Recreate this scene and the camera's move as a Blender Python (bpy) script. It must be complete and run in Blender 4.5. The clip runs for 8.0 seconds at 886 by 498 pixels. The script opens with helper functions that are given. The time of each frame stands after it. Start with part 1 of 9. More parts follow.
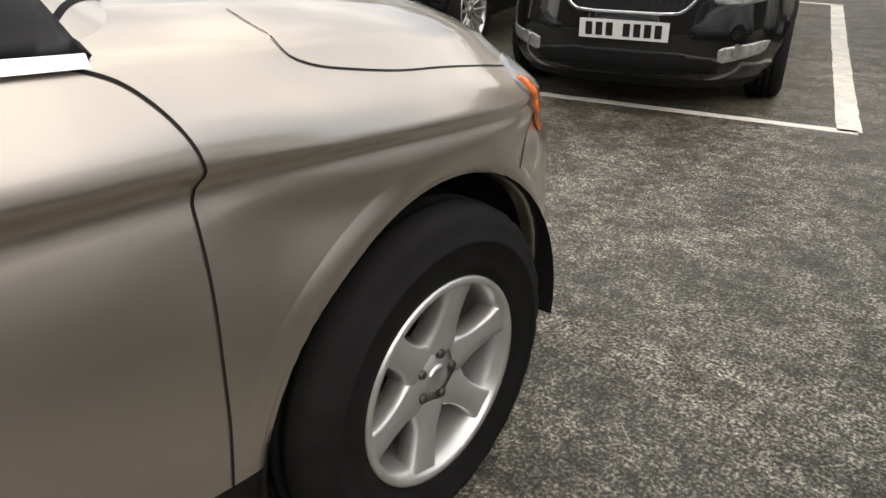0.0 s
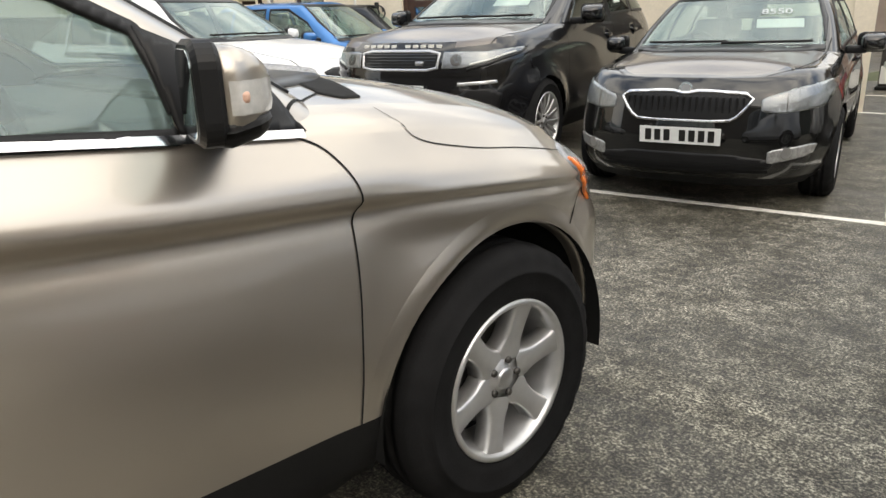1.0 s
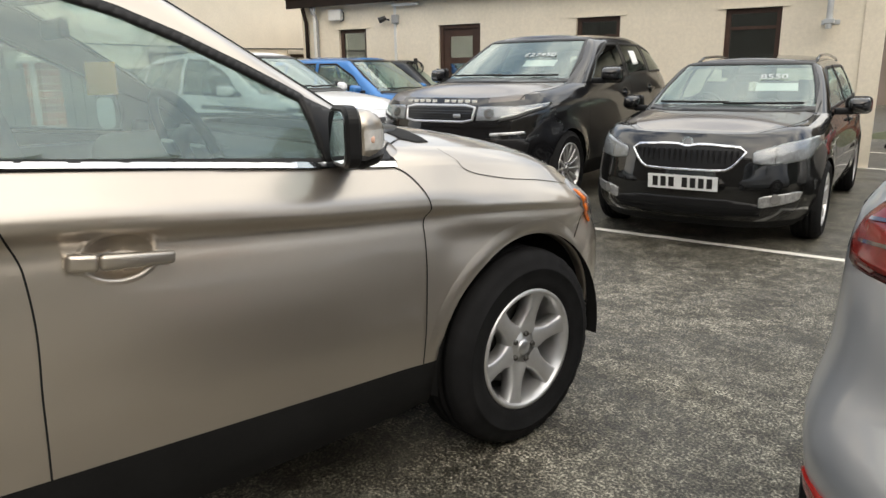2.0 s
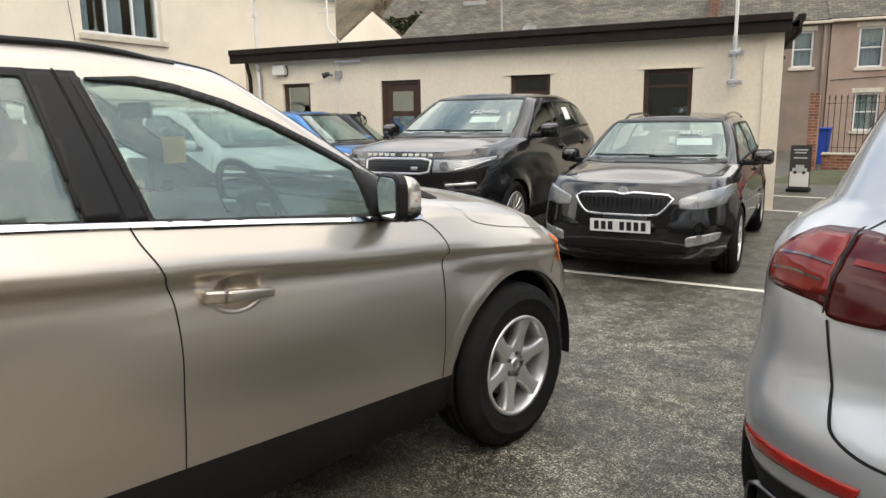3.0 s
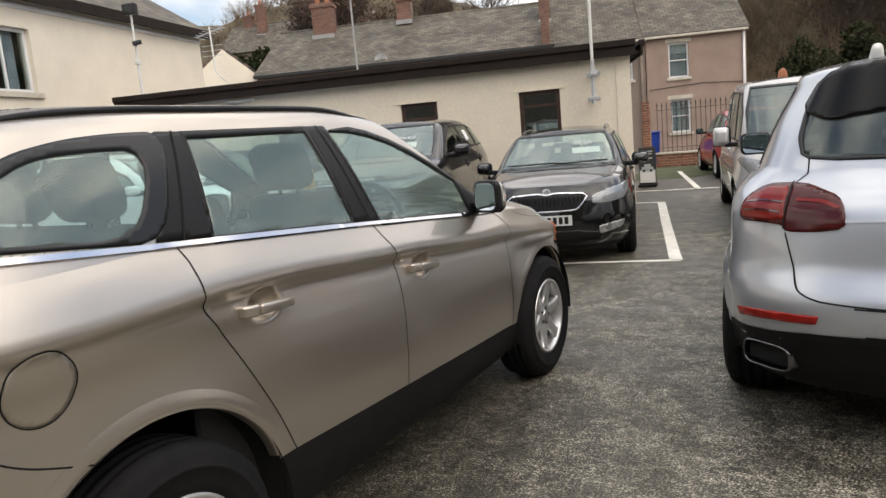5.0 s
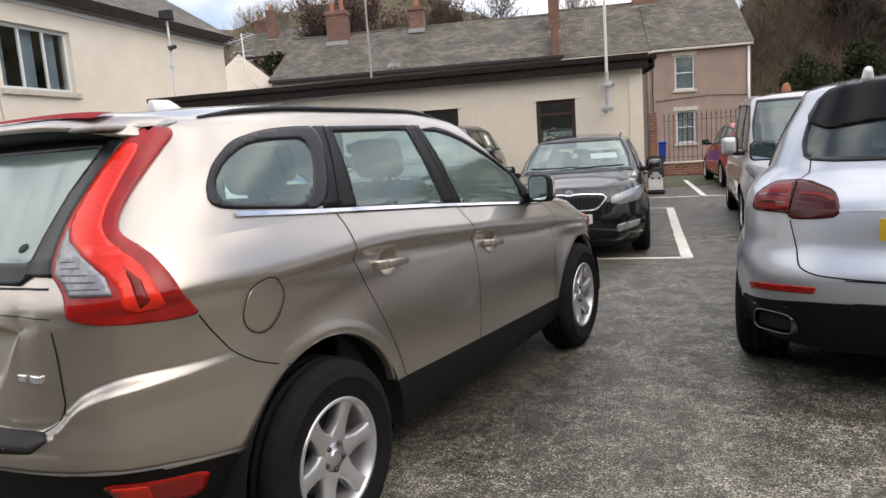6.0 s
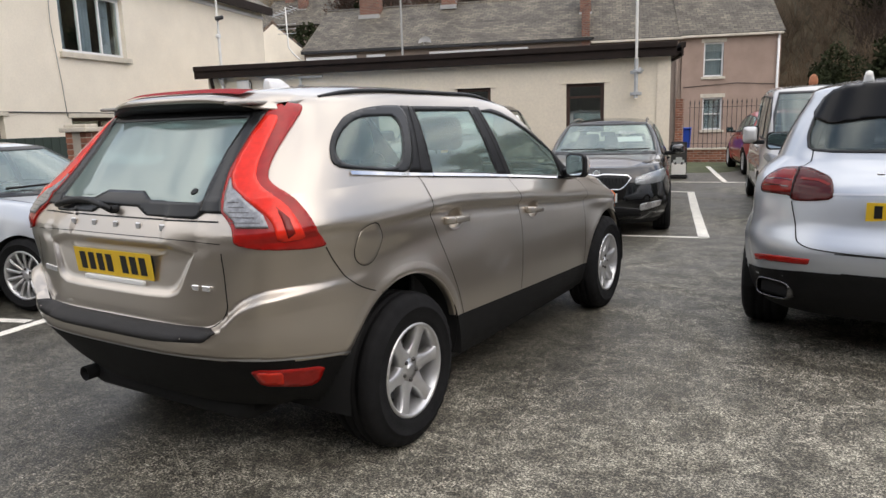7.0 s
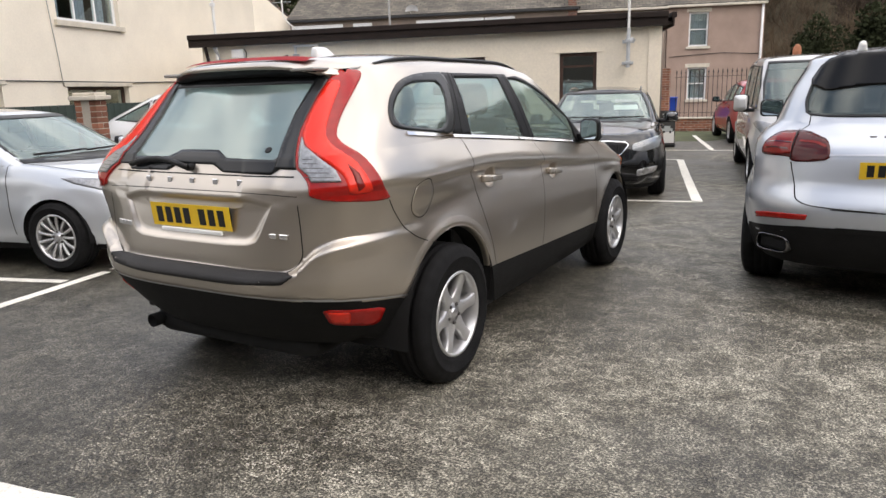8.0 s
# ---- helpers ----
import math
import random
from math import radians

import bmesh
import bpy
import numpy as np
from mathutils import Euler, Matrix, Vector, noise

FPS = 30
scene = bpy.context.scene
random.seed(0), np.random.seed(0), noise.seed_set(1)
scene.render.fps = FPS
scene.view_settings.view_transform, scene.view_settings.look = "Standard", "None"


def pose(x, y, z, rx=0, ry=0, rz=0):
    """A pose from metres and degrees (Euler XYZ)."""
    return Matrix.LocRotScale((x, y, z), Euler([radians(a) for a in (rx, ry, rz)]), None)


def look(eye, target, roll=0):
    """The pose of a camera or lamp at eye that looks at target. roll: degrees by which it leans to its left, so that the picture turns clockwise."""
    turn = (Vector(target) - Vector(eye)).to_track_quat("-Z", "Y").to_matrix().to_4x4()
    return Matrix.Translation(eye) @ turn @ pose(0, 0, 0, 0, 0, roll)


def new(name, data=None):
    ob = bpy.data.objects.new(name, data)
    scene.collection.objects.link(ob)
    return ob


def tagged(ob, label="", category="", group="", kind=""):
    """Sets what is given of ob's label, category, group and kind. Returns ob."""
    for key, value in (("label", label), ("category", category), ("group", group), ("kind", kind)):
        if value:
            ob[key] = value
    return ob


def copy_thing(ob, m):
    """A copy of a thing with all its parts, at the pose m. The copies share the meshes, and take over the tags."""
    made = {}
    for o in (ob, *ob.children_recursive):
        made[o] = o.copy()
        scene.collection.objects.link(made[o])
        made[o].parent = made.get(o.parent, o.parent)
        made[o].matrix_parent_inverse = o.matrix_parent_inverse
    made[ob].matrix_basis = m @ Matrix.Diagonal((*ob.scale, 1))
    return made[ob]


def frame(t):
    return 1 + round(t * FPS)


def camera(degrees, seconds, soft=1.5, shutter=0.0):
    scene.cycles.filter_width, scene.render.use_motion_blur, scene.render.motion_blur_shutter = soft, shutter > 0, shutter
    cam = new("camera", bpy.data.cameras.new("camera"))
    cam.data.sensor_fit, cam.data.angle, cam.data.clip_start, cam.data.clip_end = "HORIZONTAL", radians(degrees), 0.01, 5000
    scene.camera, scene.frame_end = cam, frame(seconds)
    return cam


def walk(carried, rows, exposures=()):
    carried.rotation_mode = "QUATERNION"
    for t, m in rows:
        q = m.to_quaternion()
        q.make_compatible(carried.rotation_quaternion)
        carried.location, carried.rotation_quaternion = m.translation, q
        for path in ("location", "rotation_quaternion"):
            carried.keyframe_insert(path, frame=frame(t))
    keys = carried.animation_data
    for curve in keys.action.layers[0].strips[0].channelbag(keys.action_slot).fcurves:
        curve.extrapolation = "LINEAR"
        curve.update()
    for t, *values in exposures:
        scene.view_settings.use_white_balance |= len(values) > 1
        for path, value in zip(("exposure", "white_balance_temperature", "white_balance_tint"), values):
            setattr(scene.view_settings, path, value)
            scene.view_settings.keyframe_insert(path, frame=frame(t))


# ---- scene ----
cam = camera(64.1, 8.0)
PATH = [
    (0, (1.656, 0.506, 1.247), (0.513, 1.874, 0.34), -0.4),
    (0.2, (1.715, 0.402, 1.262), (0.579, 1.791, 0.378), 0.5),
    (0.5, (1.791, 0.307, 1.251), (0.656, 1.757, 0.47), -0.2),
    (0.7, (1.88, 0.195, 1.292), (0.666, 1.615, 0.577), -0.6),
    (1, (2.018, 0.11, 1.282), (0.64, 1.421, 0.664), -1.8),
    (1.2, (2.138, -0.01, 1.331), (0.691, 1.231, 0.725), -1.5),
    (1.5, (2.261, -0.14, 1.344), (0.764, 1.079, 0.821), -0.5),
    (1.7, (2.369, -0.263, 1.323), (0.896, 0.993, 0.819), -0.5),
    (2.8, (2.716, -0.879, 1.455), (1.3, 0.47, 1.036), -1.0),
    (3, (2.694, -1.035, 1.447), (1.366, 0.415, 1.082), -0.8),
    (3.2, (2.668, -1.175, 1.455), (1.423, 0.339, 1.062), -3.4),
    (3.5, (2.632, -1.358, 1.484), (1.457, 0.221, 1.132), -3.4),
    (3.7, (2.629, -1.543, 1.487), (1.455, 0.046, 1.179), -3.7),
    (4, (2.608, -1.751, 1.502), (1.421, -0.173, 1.183), -4.0),
    (4.2, (2.575, -1.933, 1.513), (1.419, -0.325, 1.23), -3.1),
    (4.5, (2.525, -2.19, 1.495), (1.454, -0.52, 1.242), -4.6),
    (4.7, (2.503, -2.332, 1.497), (1.513, -0.622, 1.188), -5.4),
    (5.8, (2.54, -3.148, 1.514), (1.519, -1.458, 1.189), -3.9),
    (6, (2.543, -3.312, 1.488), (1.548, -1.602, 1.192), -4.0),
    (6.2, (2.562, -3.491, 1.505), (1.552, -1.795, 1.188), -4.2),
    (6.5, (2.607, -3.673, 1.525), (1.562, -1.986, 1.274), -3.9),
    (6.7, (2.656, -3.803, 1.512), (1.591, -2.134, 1.228), -2.7),
    (7, (2.712, -3.998, 1.513), (1.678, -2.324, 1.155), -1.7),
    (7.2, (2.712, -4.075, 1.503), (1.707, -2.384, 1.137), -1.4),
    (7.5, (2.695, -4.289, 1.482), (1.739, -2.581, 1.075), -2.9),
    (7.7, (2.673, -4.355, 1.491), (1.702, -2.667, 1.036), -3.5),
    (8, (2.629, -4.447, 1.499), (1.646, -2.761, 1.06), -1.7),
]
EXPOSURES = [(0, 0.60, 7100, 9), (0.5, 0.96, 7100, 8), (1, 0.72, 7050, 7), (1.5, 0.60, 7050, 7), (3, 0.72, 7000, 8), (3.5, 0.67, 7000, 9),
             (4, 0.58, 7050, 10), (4.6, 0.48, 7050, 10), (6, 0.50, 6600, 12), (7, 0.48, 6600, 11), (7.5, 0.58, 6600, 11), (8, 0.70, 6700, 12)]
walk(cam, [(t, look(eye, target, roll)) for t, eye, target, roll in PATH], EXPOSURES)


# ---- world and sun: a bright, mostly clouded winter sky ----
SUN_EL, SUN_AZ = 44.0, 110.0
world = bpy.data.worlds.new("world")
scene.world = world
world.use_nodes = True
wn, wl = world.node_tree.nodes, world.node_tree.links
wn.clear()
sky = wn.new("ShaderNodeTexSky")
sky.sky_type = "NISHITA"
sky.sun_disc = False
sky.sun_elevation, sky.sun_rotation = radians(SUN_EL), radians(SUN_AZ)
sky.air_density, sky.dust_density = 1.0, 2.0
tc = wn.new("ShaderNodeTexCoord")
cloud_map = wn.new("ShaderNodeMapping")
cloud_map.inputs["Scale"].default_value = (1.0, 1.0, 2.6)
cloud_noise = wn.new("ShaderNodeTexNoise")
cloud_noise.inputs["Scale"].default_value = 2.3
cloud_noise.inputs["Detail"].default_value = 7.0
cloud_noise.inputs["Roughness"].default_value = 0.55
cloud_cover = wn.new("ShaderNodeValToRGB")
cloud_cover.color_ramp.elements[0].position, cloud_cover.color_ramp.elements[1].position = 0.33, 0.60
cloud_tone = wn.new("ShaderNodeValToRGB")
cloud_tone.color_ramp.elements[0].position, cloud_tone.color_ramp.elements[1].position = 0.38, 0.72
cloud_tone.color_ramp.elements[0].color, cloud_tone.color_ramp.elements[1].color = (5.5, 5.8, 6.7, 1), (11.2, 10.9, 10.5, 1)
cloud_mix = wn.new("ShaderNodeMix")
cloud_mix.data_type = "RGBA"
back = wn.new("ShaderNodeBackground")
back.inputs["Strength"].default_value = 0.125
world_out = wn.new("ShaderNodeOutputWorld")
wl.new(tc.outputs["Generated"], cloud_map.inputs["Vector"])
wl.new(cloud_map.outputs["Vector"], cloud_noise.inputs["Vector"])
wl.new(cloud_noise.outputs["Fac"], cloud_cover.inputs["Fac"])
wl.new(cloud_noise.outputs["Fac"], cloud_tone.inputs["Fac"])
wl.new(cloud_cover.outputs["Color"], cloud_mix.inputs["Factor"])
wl.new(sky.outputs["Color"], cloud_mix.inputs["A"])
wl.new(cloud_tone.outputs["Color"], cloud_mix.inputs["B"])
# a clouded sky is brightest overhead
sky_sep = wn.new("ShaderNodeSeparateXYZ")
zenith = wn.new("ShaderNodeMapRange")
zenith.inputs["To Min"].default_value, zenith.inputs["To Max"].default_value = 0.84, 1.48
sky_gain = wn.new("ShaderNodeVectorMath")
sky_gain.operation = "SCALE"
wl.new(tc.outputs["Generated"], sky_sep.inputs[0])
wl.new(sky_sep.outputs["Z"], zenith.inputs["Value"])
wl.new(cloud_mix.outputs["Result"], sky_gain.inputs[0])
wl.new(zenith.outputs["Result"], sky_gain.inputs["Scale"])
wl.new(sky_gain.outputs["Vector"], back.inputs["Color"])
wl.new(back.outputs["Background"], world_out.inputs["Surface"])
sun = new("sun", bpy.data.lights.new("sun", "SUN"))
sun.data.energy, sun.data.angle, sun.data.color = 0.68, radians(80), (1.0, 0.93, 0.82)
sun_way = Vector((math.sin(radians(SUN_AZ)) * math.cos(radians(SUN_EL)), math.cos(radians(SUN_AZ)) * math.cos(radians(SUN_EL)), math.sin(radians(SUN_EL))))
sun.matrix_world = look(sun_way * 60, (0, 0, 0))


# ---- materials ----
def material(name, color, rough=0.6, metal=0.0, coat=0.0, coat_rough=0.05, spec=0.5, trans=0.0, ior=1.45,
             mottle=0.0, mottle_scale=3.0, grain=0.0, grain_scale=60.0, bump=0.0, bump_scale=80.0, rough_var=0.0,
             flake=0.0, piece=0.0, coords="Object", coat_ior=1.5):
    m = bpy.data.materials.new(name)
    m.use_nodes = True
    n, l = m.node_tree.nodes, m.node_tree.links
    b = n["Principled BSDF"]
    b.inputs["Roughness"].default_value = rough
    b.inputs["Metallic"].default_value = metal
    b.inputs["Coat Weight"].default_value = coat
    b.inputs["Coat Roughness"].default_value = coat_rough
    b.inputs["Coat IOR"].default_value = coat_ior
    b.inputs["Specular IOR Level"].default_value = spec
    b.inputs["Transmission Weight"].default_value = trans
    b.inputs["IOR"].default_value = ior
    b.inputs["Base Color"].default_value = (*color, 1)
    where = n.new("ShaderNodeTexCoord").outputs[coords]

    def noise_at(scale, detail=4.0, rough_=0.6):
        t = n.new("ShaderNodeTexNoise")
        t.inputs["Scale"].default_value, t.inputs["Detail"].default_value, t.inputs["Roughness"].default_value = scale, detail, rough_
        l.new(where, t.inputs["Vector"])
        return t.outputs["Fac"]

    def span(fac, lo, hi, a=0.3, b_=0.7):
        r = n.new("ShaderNodeMapRange")
        r.inputs["From Min"].default_value, r.inputs["From Max"].default_value = a, b_
        r.inputs["To Min"].default_value, r.inputs["To Max"].default_value = lo, hi
        l.new(fac, r.inputs["Value"])
        return r.outputs["Result"]

    gains = []
    if mottle:
        gains.append(span(noise_at(mottle_scale, 5.0), 1 - mottle, 1 + mottle))
    if grain:
        gains.append(span(noise_at(grain_scale, 3.0, 0.7), 1 - grain, 1 + grain))
    if piece:
        gains.append(span(n.new("ShaderNodeObjectInfo").outputs["Random"], 1 - piece, 1 + piece, 0, 1))
    if gains:
        total = gains[0]
        for g_ in gains[1:]:
            mul = n.new("ShaderNodeMath")
            mul.operation = "MULTIPLY"
            l.new(total, mul.inputs[0]), l.new(g_, mul.inputs[1])
            total = mul.outputs[0]
        vm = n.new("ShaderNodeVectorMath")
        vm.operation = "SCALE"
        vm.inputs[0].default_value = color
        l.new(total, vm.inputs["Scale"])
        l.new(vm.outputs["Vector"], b.inputs["Base Color"])
    if rough_var:
        l.new(span(noise_at(mottle_scale * 1.7, 5.0), rough - rough_var, rough + rough_var), b.inputs["Roughness"])
    if bump:
        bp = n.new("ShaderNodeBump")
        bp.inputs["Strength"].default_value = bump
        bp.inputs["Distance"].default_value = 0.01
        l.new(noise_at(bump_scale, 4.0, 0.65), bp.inputs["Height"])
        l.new(bp.outputs["Normal"], b.inputs["Normal"])
    if flake:
        bp = n.new("ShaderNodeBump")
        bp.inputs["Strength"].default_value = flake
        bp.inputs["Distance"].default_value = 0.001
        l.new(noise_at(900, 2.0), bp.inputs["Height"])
        l.new(bp.outputs["Normal"], b.inputs["Normal"])
    return m


def glass_material(name, tint, gloss=0.1, haze=0.0):
    """Thin pane: see-through with a tint, and a mirror-like reflection that grows at grazing angles."""
    m = bpy.data.materials.new(name)
    m.use_nodes = True
    n, l = m.node_tree.nodes, m.node_tree.links
    n.clear()
    clear = n.new("ShaderNodeBsdfTransparent")
    clear.inputs["Color"].default_value = (*tint, 1)
    shine = n.new("ShaderNodeBsdfGlossy")
    shine.inputs["Roughness"].default_value = 0.015
    shine.inputs["Color"].default_value = (0.92, 1.0, 0.975, 1)
    facing = n.new("ShaderNodeLayerWeight")
    facing.inputs["Blend"].default_value = 0.5
    fres = n.new("ShaderNodeMath")
    fres.operation = "POWER"
    fres.inputs[1].default_value = 4.5
    l.new(facing.outputs["Facing"], fres.inputs[0])
    gain = n.new("ShaderNodeMapRange")
    gain.inputs["To Min"].default_value, gain.inputs["To Max"].default_value = gloss, 1.0
    l.new(fres.outputs[0], gain.inputs["Value"])
    mix = n.new("ShaderNodeMixShader")
    l.new(gain.outputs["Result"], mix.inputs[0])
    l.new(clear.outputs[0], mix.inputs[1])
    l.new(shine.outputs[0], mix.inputs[2])
    last = mix
    # sky glare and lit-interior veil painted on the pane as a pale layer
    if haze:
        pale_haze = n.new("ShaderNodeBsdfDiffuse")
        pale_haze.inputs["Color"].default_value = (0.56, 0.74, 0.70, 1)
        veil = n.new("ShaderNodeMixShader")
        veil.inputs[0].default_value = haze
        l.new(mix.outputs[0], veil.inputs[1])
        l.new(pale_haze.outputs[0], veil.inputs[2])
        last = veil
    out = n.new("ShaderNodeOutputMaterial")
    l.new(last.outputs[0], out.inputs["Surface"])
    return m


def paint(name, color, metal=0.0, rough=0.35, flake=0.0, coat=1.0, spec=0.2, coat_ior=1.5):
    return material(name, color, rough=rough, metal=metal, coat=coat, spec=spec, coat_rough=0.03, mottle=0.03, mottle_scale=1.5, flake=flake, coat_ior=coat_ior)


BEIGE = paint("champagne_metallic_paint", (0.53, 0.477, 0.412), metal=0.88, rough=0.33, flake=0.05)
BLACK_PAINT = paint("black_gloss_paint", (0.006, 0.006, 0.006), rough=0.30, spec=0.12, coat_ior=1.6)
# paler black for bonnets: dust, and the sky's sheen put into the colour
DUSTY_SHEEN_BLACK = paint("dusty_black_sheen_paint", (0.17, 0.148, 0.13), metal=0.7, rough=0.38, flake=0.03, coat=0.8)
BLACK_PAINT_B = paint("black_pearl_paint", (0.007, 0.007, 0.008), rough=0.30, spec=0.12, coat_ior=1.6)
SILVER_PAINT = paint("silver_metallic_paint", (0.50, 0.53, 0.57), metal=0.6, rough=0.33, flake=0.05)
SILVER_B = paint("pale_silver_paint", (0.56, 0.59, 0.62), metal=0.5, rough=0.34, flake=0.05)
VAN_SILVER = paint("warm_silver_paint", (0.56, 0.555, 0.545), metal=0.30, rough=0.36, flake=0.05)
WHITE_PAINT = paint("white_gloss_paint", (0.80, 0.81, 0.82), rough=0.35)
BLUE_PAINT = paint("blue_metallic_paint", (0.05, 0.20, 0.50), metal=0.3, rough=0.34)
RED_PAINT = paint("red_gloss_paint", (0.36, 0.022, 0.018), rough=0.34)
DARK_PAINT = paint("dark_grey_paint", (0.03, 0.033, 0.037), rough=0.34)
TRIM = material("black_satin_trim", (0.011, 0.011, 0.0115), rough=0.42, spec=0.3, mottle=0.12, mottle_scale=5, bump=0.05, bump_scale=300)
CLADDING = material("grained_black_plastic", (0.012, 0.012, 0.012), rough=0.62, spec=0.15, mottle=0.18, mottle_scale=6, grain=0.1, bump=0.15, bump_scale=500)
STEP_PAD = material("worn_dark_rubber", (0.022, 0.021, 0.021), rough=0.5, spec=0.3, mottle=0.15, mottle_scale=8, bump=0.12, bump_scale=400)
FRIT = material("black_glass_border", (0.014, 0.015, 0.016), rough=0.30, spec=0.35, coat=0.12)
PIANO_BLACK = material("black_spoiler_gloss", (0.004, 0.004, 0.004), rough=0.2, spec=0.25, mottle=0.1, mottle_scale=4)
# near-black: the shade of gaps, arches and undersides put into a colour
GAP = material("shut_line_shadow", (0.006, 0.006, 0.006), rough=0.9)
RUBBER = material("tyre_rubber", (0.013, 0.013, 0.0135), rough=0.74, spec=0.12, mottle=0.25, mottle_scale=9, bump=0.2, bump_scale=180)
ALLOY = material("painted_alloy", (0.60, 0.60, 0.60), rough=0.34, metal=0.7, mottle=0.08, mottle_scale=12, coat=0.3)
# steel set deep in wheels and lamps, its shade put into the colour
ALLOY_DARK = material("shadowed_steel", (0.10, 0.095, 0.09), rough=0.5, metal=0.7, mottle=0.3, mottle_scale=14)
DARK_CHROME = material("dark_chrome", (0.15, 0.15, 0.155), rough=0.26, metal=1.0)
CHROME = material("chrome", (0.80, 0.80, 0.82), rough=0.10, metal=1.0)
SATIN = material("satin_aluminium", (0.62, 0.62, 0.63), rough=0.28, metal=0.9)
MIRROR = material("mirror_glass", (0.42, 0.48, 0.50), rough=0.02, metal=1.0)
GLASS = glass_material("tinted_car_glass", (0.76, 0.92, 0.88), gloss=0.10, haze=0.14)
SCREEN_GLASS = glass_material("windscreen_glass", (0.62, 0.70, 0.66), gloss=0.15, haze=0.12)
REAR_GLASS = glass_material("heated_rear_glass", (0.14, 0.20, 0.195), gloss=0.19, haze=0.22)
PRIVACY = glass_material("privacy_glass", (0.06, 0.066, 0.072), gloss=0.06)
SMOKED_GLASS = glass_material("smoked_rear_glass", (0.07, 0.073, 0.076), gloss=0.07, haze=0.05)
VAN_GLASS = glass_material("grey_van_glass", (0.42, 0.44, 0.44), gloss=0.10, haze=0.08)
HOUSE_GLASS = glass_material("house_window_glass", (0.80, 0.86, 0.88), gloss=0.20)
LENS = glass_material("clear_lamp_lens", (0.93, 0.94, 0.95), gloss=0.06)
RED_LAMP = material("red_lamp_plastic", (0.80, 0.030, 0.012), rough=0.16, coat=0.35, spec=0.3, mottle=0.12, mottle_scale=25)
RED_LAMP_DARK = material("dark_red_lamp_plastic", (0.060, 0.004, 0.004), rough=0.16, coat=0.2, spec=0.3, mottle=0.2, mottle_scale=16)
RED_MID = material("clear_red_lamp_plastic", (0.34, 0.011, 0.008), rough=0.16, coat=0.35, spec=0.3, mottle=0.2, mottle_scale=16)
RED_DEEP = material("deep_red_lamp_plastic", (0.19, 0.010, 0.007), rough=0.16, coat=0.2, spec=0.3, mottle=0.15, mottle_scale=25)
SMOKED_LAMP = material("smoked_lamp_plastic", (0.035, 0.006, 0.007), rough=0.10, coat=1.0)
CLEAR_LAMP = material("silvered_lamp", (0.25, 0.255, 0.265), rough=0.32, metal=0.45, coat=1.0, mottle=0.3, mottle_scale=40, bump=0.3, bump_scale=90)
RED_BRAKE = material("matt_red_brake_lens", (0.26, 0.016, 0.018), rough=0.55, spec=0.06, mottle=0.1, mottle_scale=20)
FOG_LAMP = material("silvered_fog_lens", (0.36, 0.36, 0.355), rough=0.3, metal=0.4, coat=0.6, mottle=0.35, mottle_scale=45)
MIRROR_LAMP = material("frosted_repeater_lens", (0.60, 0.585, 0.55), rough=0.22, metal=0.2, coat=0.6, mottle=0.12, mottle_scale=60)
MIRROR_BULB = material("pale_orange_bulb", (0.70, 0.44, 0.33), rough=0.3)
AMBER = material("amber_reflector", (0.85, 0.20, 0.03), rough=0.18, coat=1.0)
PLATE_YELLOW = material("yellow_reflective_plate", (0.86, 0.56, 0.03), rough=0.35, mottle=0.05, mottle_scale=8)
PLATE_WHITE = material("white_reflective_plate", (0.78, 0.79, 0.78), rough=0.35, mottle=0.05, mottle_scale=8)
INK = material("black_lettering", (0.012, 0.012, 0.012), rough=0.5)
SEAT = material("dark_seat_cloth", (0.022, 0.022, 0.023), rough=0.85, mottle=0.2, mottle_scale=8, bump=0.2, bump_scale=300)
SEAT_PALE = material("pale_grey_interior", (0.30, 0.29, 0.27), rough=0.8, mottle=0.1, mottle_scale=6)
DASH = material("dashboard_plastic", (0.03, 0.03, 0.032), rough=0.55, mottle=0.15, mottle_scale=10, bump=0.1, bump_scale=300)
PAPER = material("white_paper", (0.85, 0.86, 0.84), rough=0.7)
PALE_BLUE = material("pale_price_lettering", (0.46, 0.50, 0.51), rough=0.5)
ORANGE_TAG = material("orange_paper_tag", (0.72, 0.42, 0.12), rough=0.7)

# ---- building tools ----
from mathutils.bvhtree import BVHTree


def mesh_from(verts, faces, mats=(), smooth=True, name="part"):
    me = bpy.data.meshes.new(name)
    me.from_pydata([tuple(v) for v in verts], [], [tuple(f) for f in faces])
    for m in mats:
        me.materials.append(m)
    if smooth:
        me.polygons.foreach_set("use_smooth", [True] * len(me.polygons))
    me.update()
    return me


def piece(name, me, parent=None, label="", m=None):
    ob = new(name, me)
    if parent is not None:
        ob.parent = parent
    if m is not None:
        ob.matrix_local = m
    if label:
        ob["label"] = label
    return ob


def part(name, bm, mat, parent, label="", m=None, smooth=False):
    me = bpy.data.meshes.new(name)
    if smooth:
        for f in bm.faces:
            f.smooth = True
    bm.to_mesh(me)
    bm.free()
    me.materials.append(mat)
    return piece(name, me, parent, label, m)


def box(x0, y0, z0, x1, y1, z1, bevel=0.0, seg=2):
    bm = bmesh.new()
    bmesh.ops.create_cube(bm, size=1.0)
    for v in bm.verts:
        v.co = Vector(((x0 + x1) / 2 + v.co.x * (x1 - x0), (y0 + y1) / 2 + v.co.y * (y1 - y0), (z0 + z1) / 2 + v.co.z * (z1 - z0)))
    if bevel:
        bmesh.ops.bevel(bm, geom=bm.edges[:], offset=bevel, segments=seg, affect="EDGES", profile=0.5)
    return bm


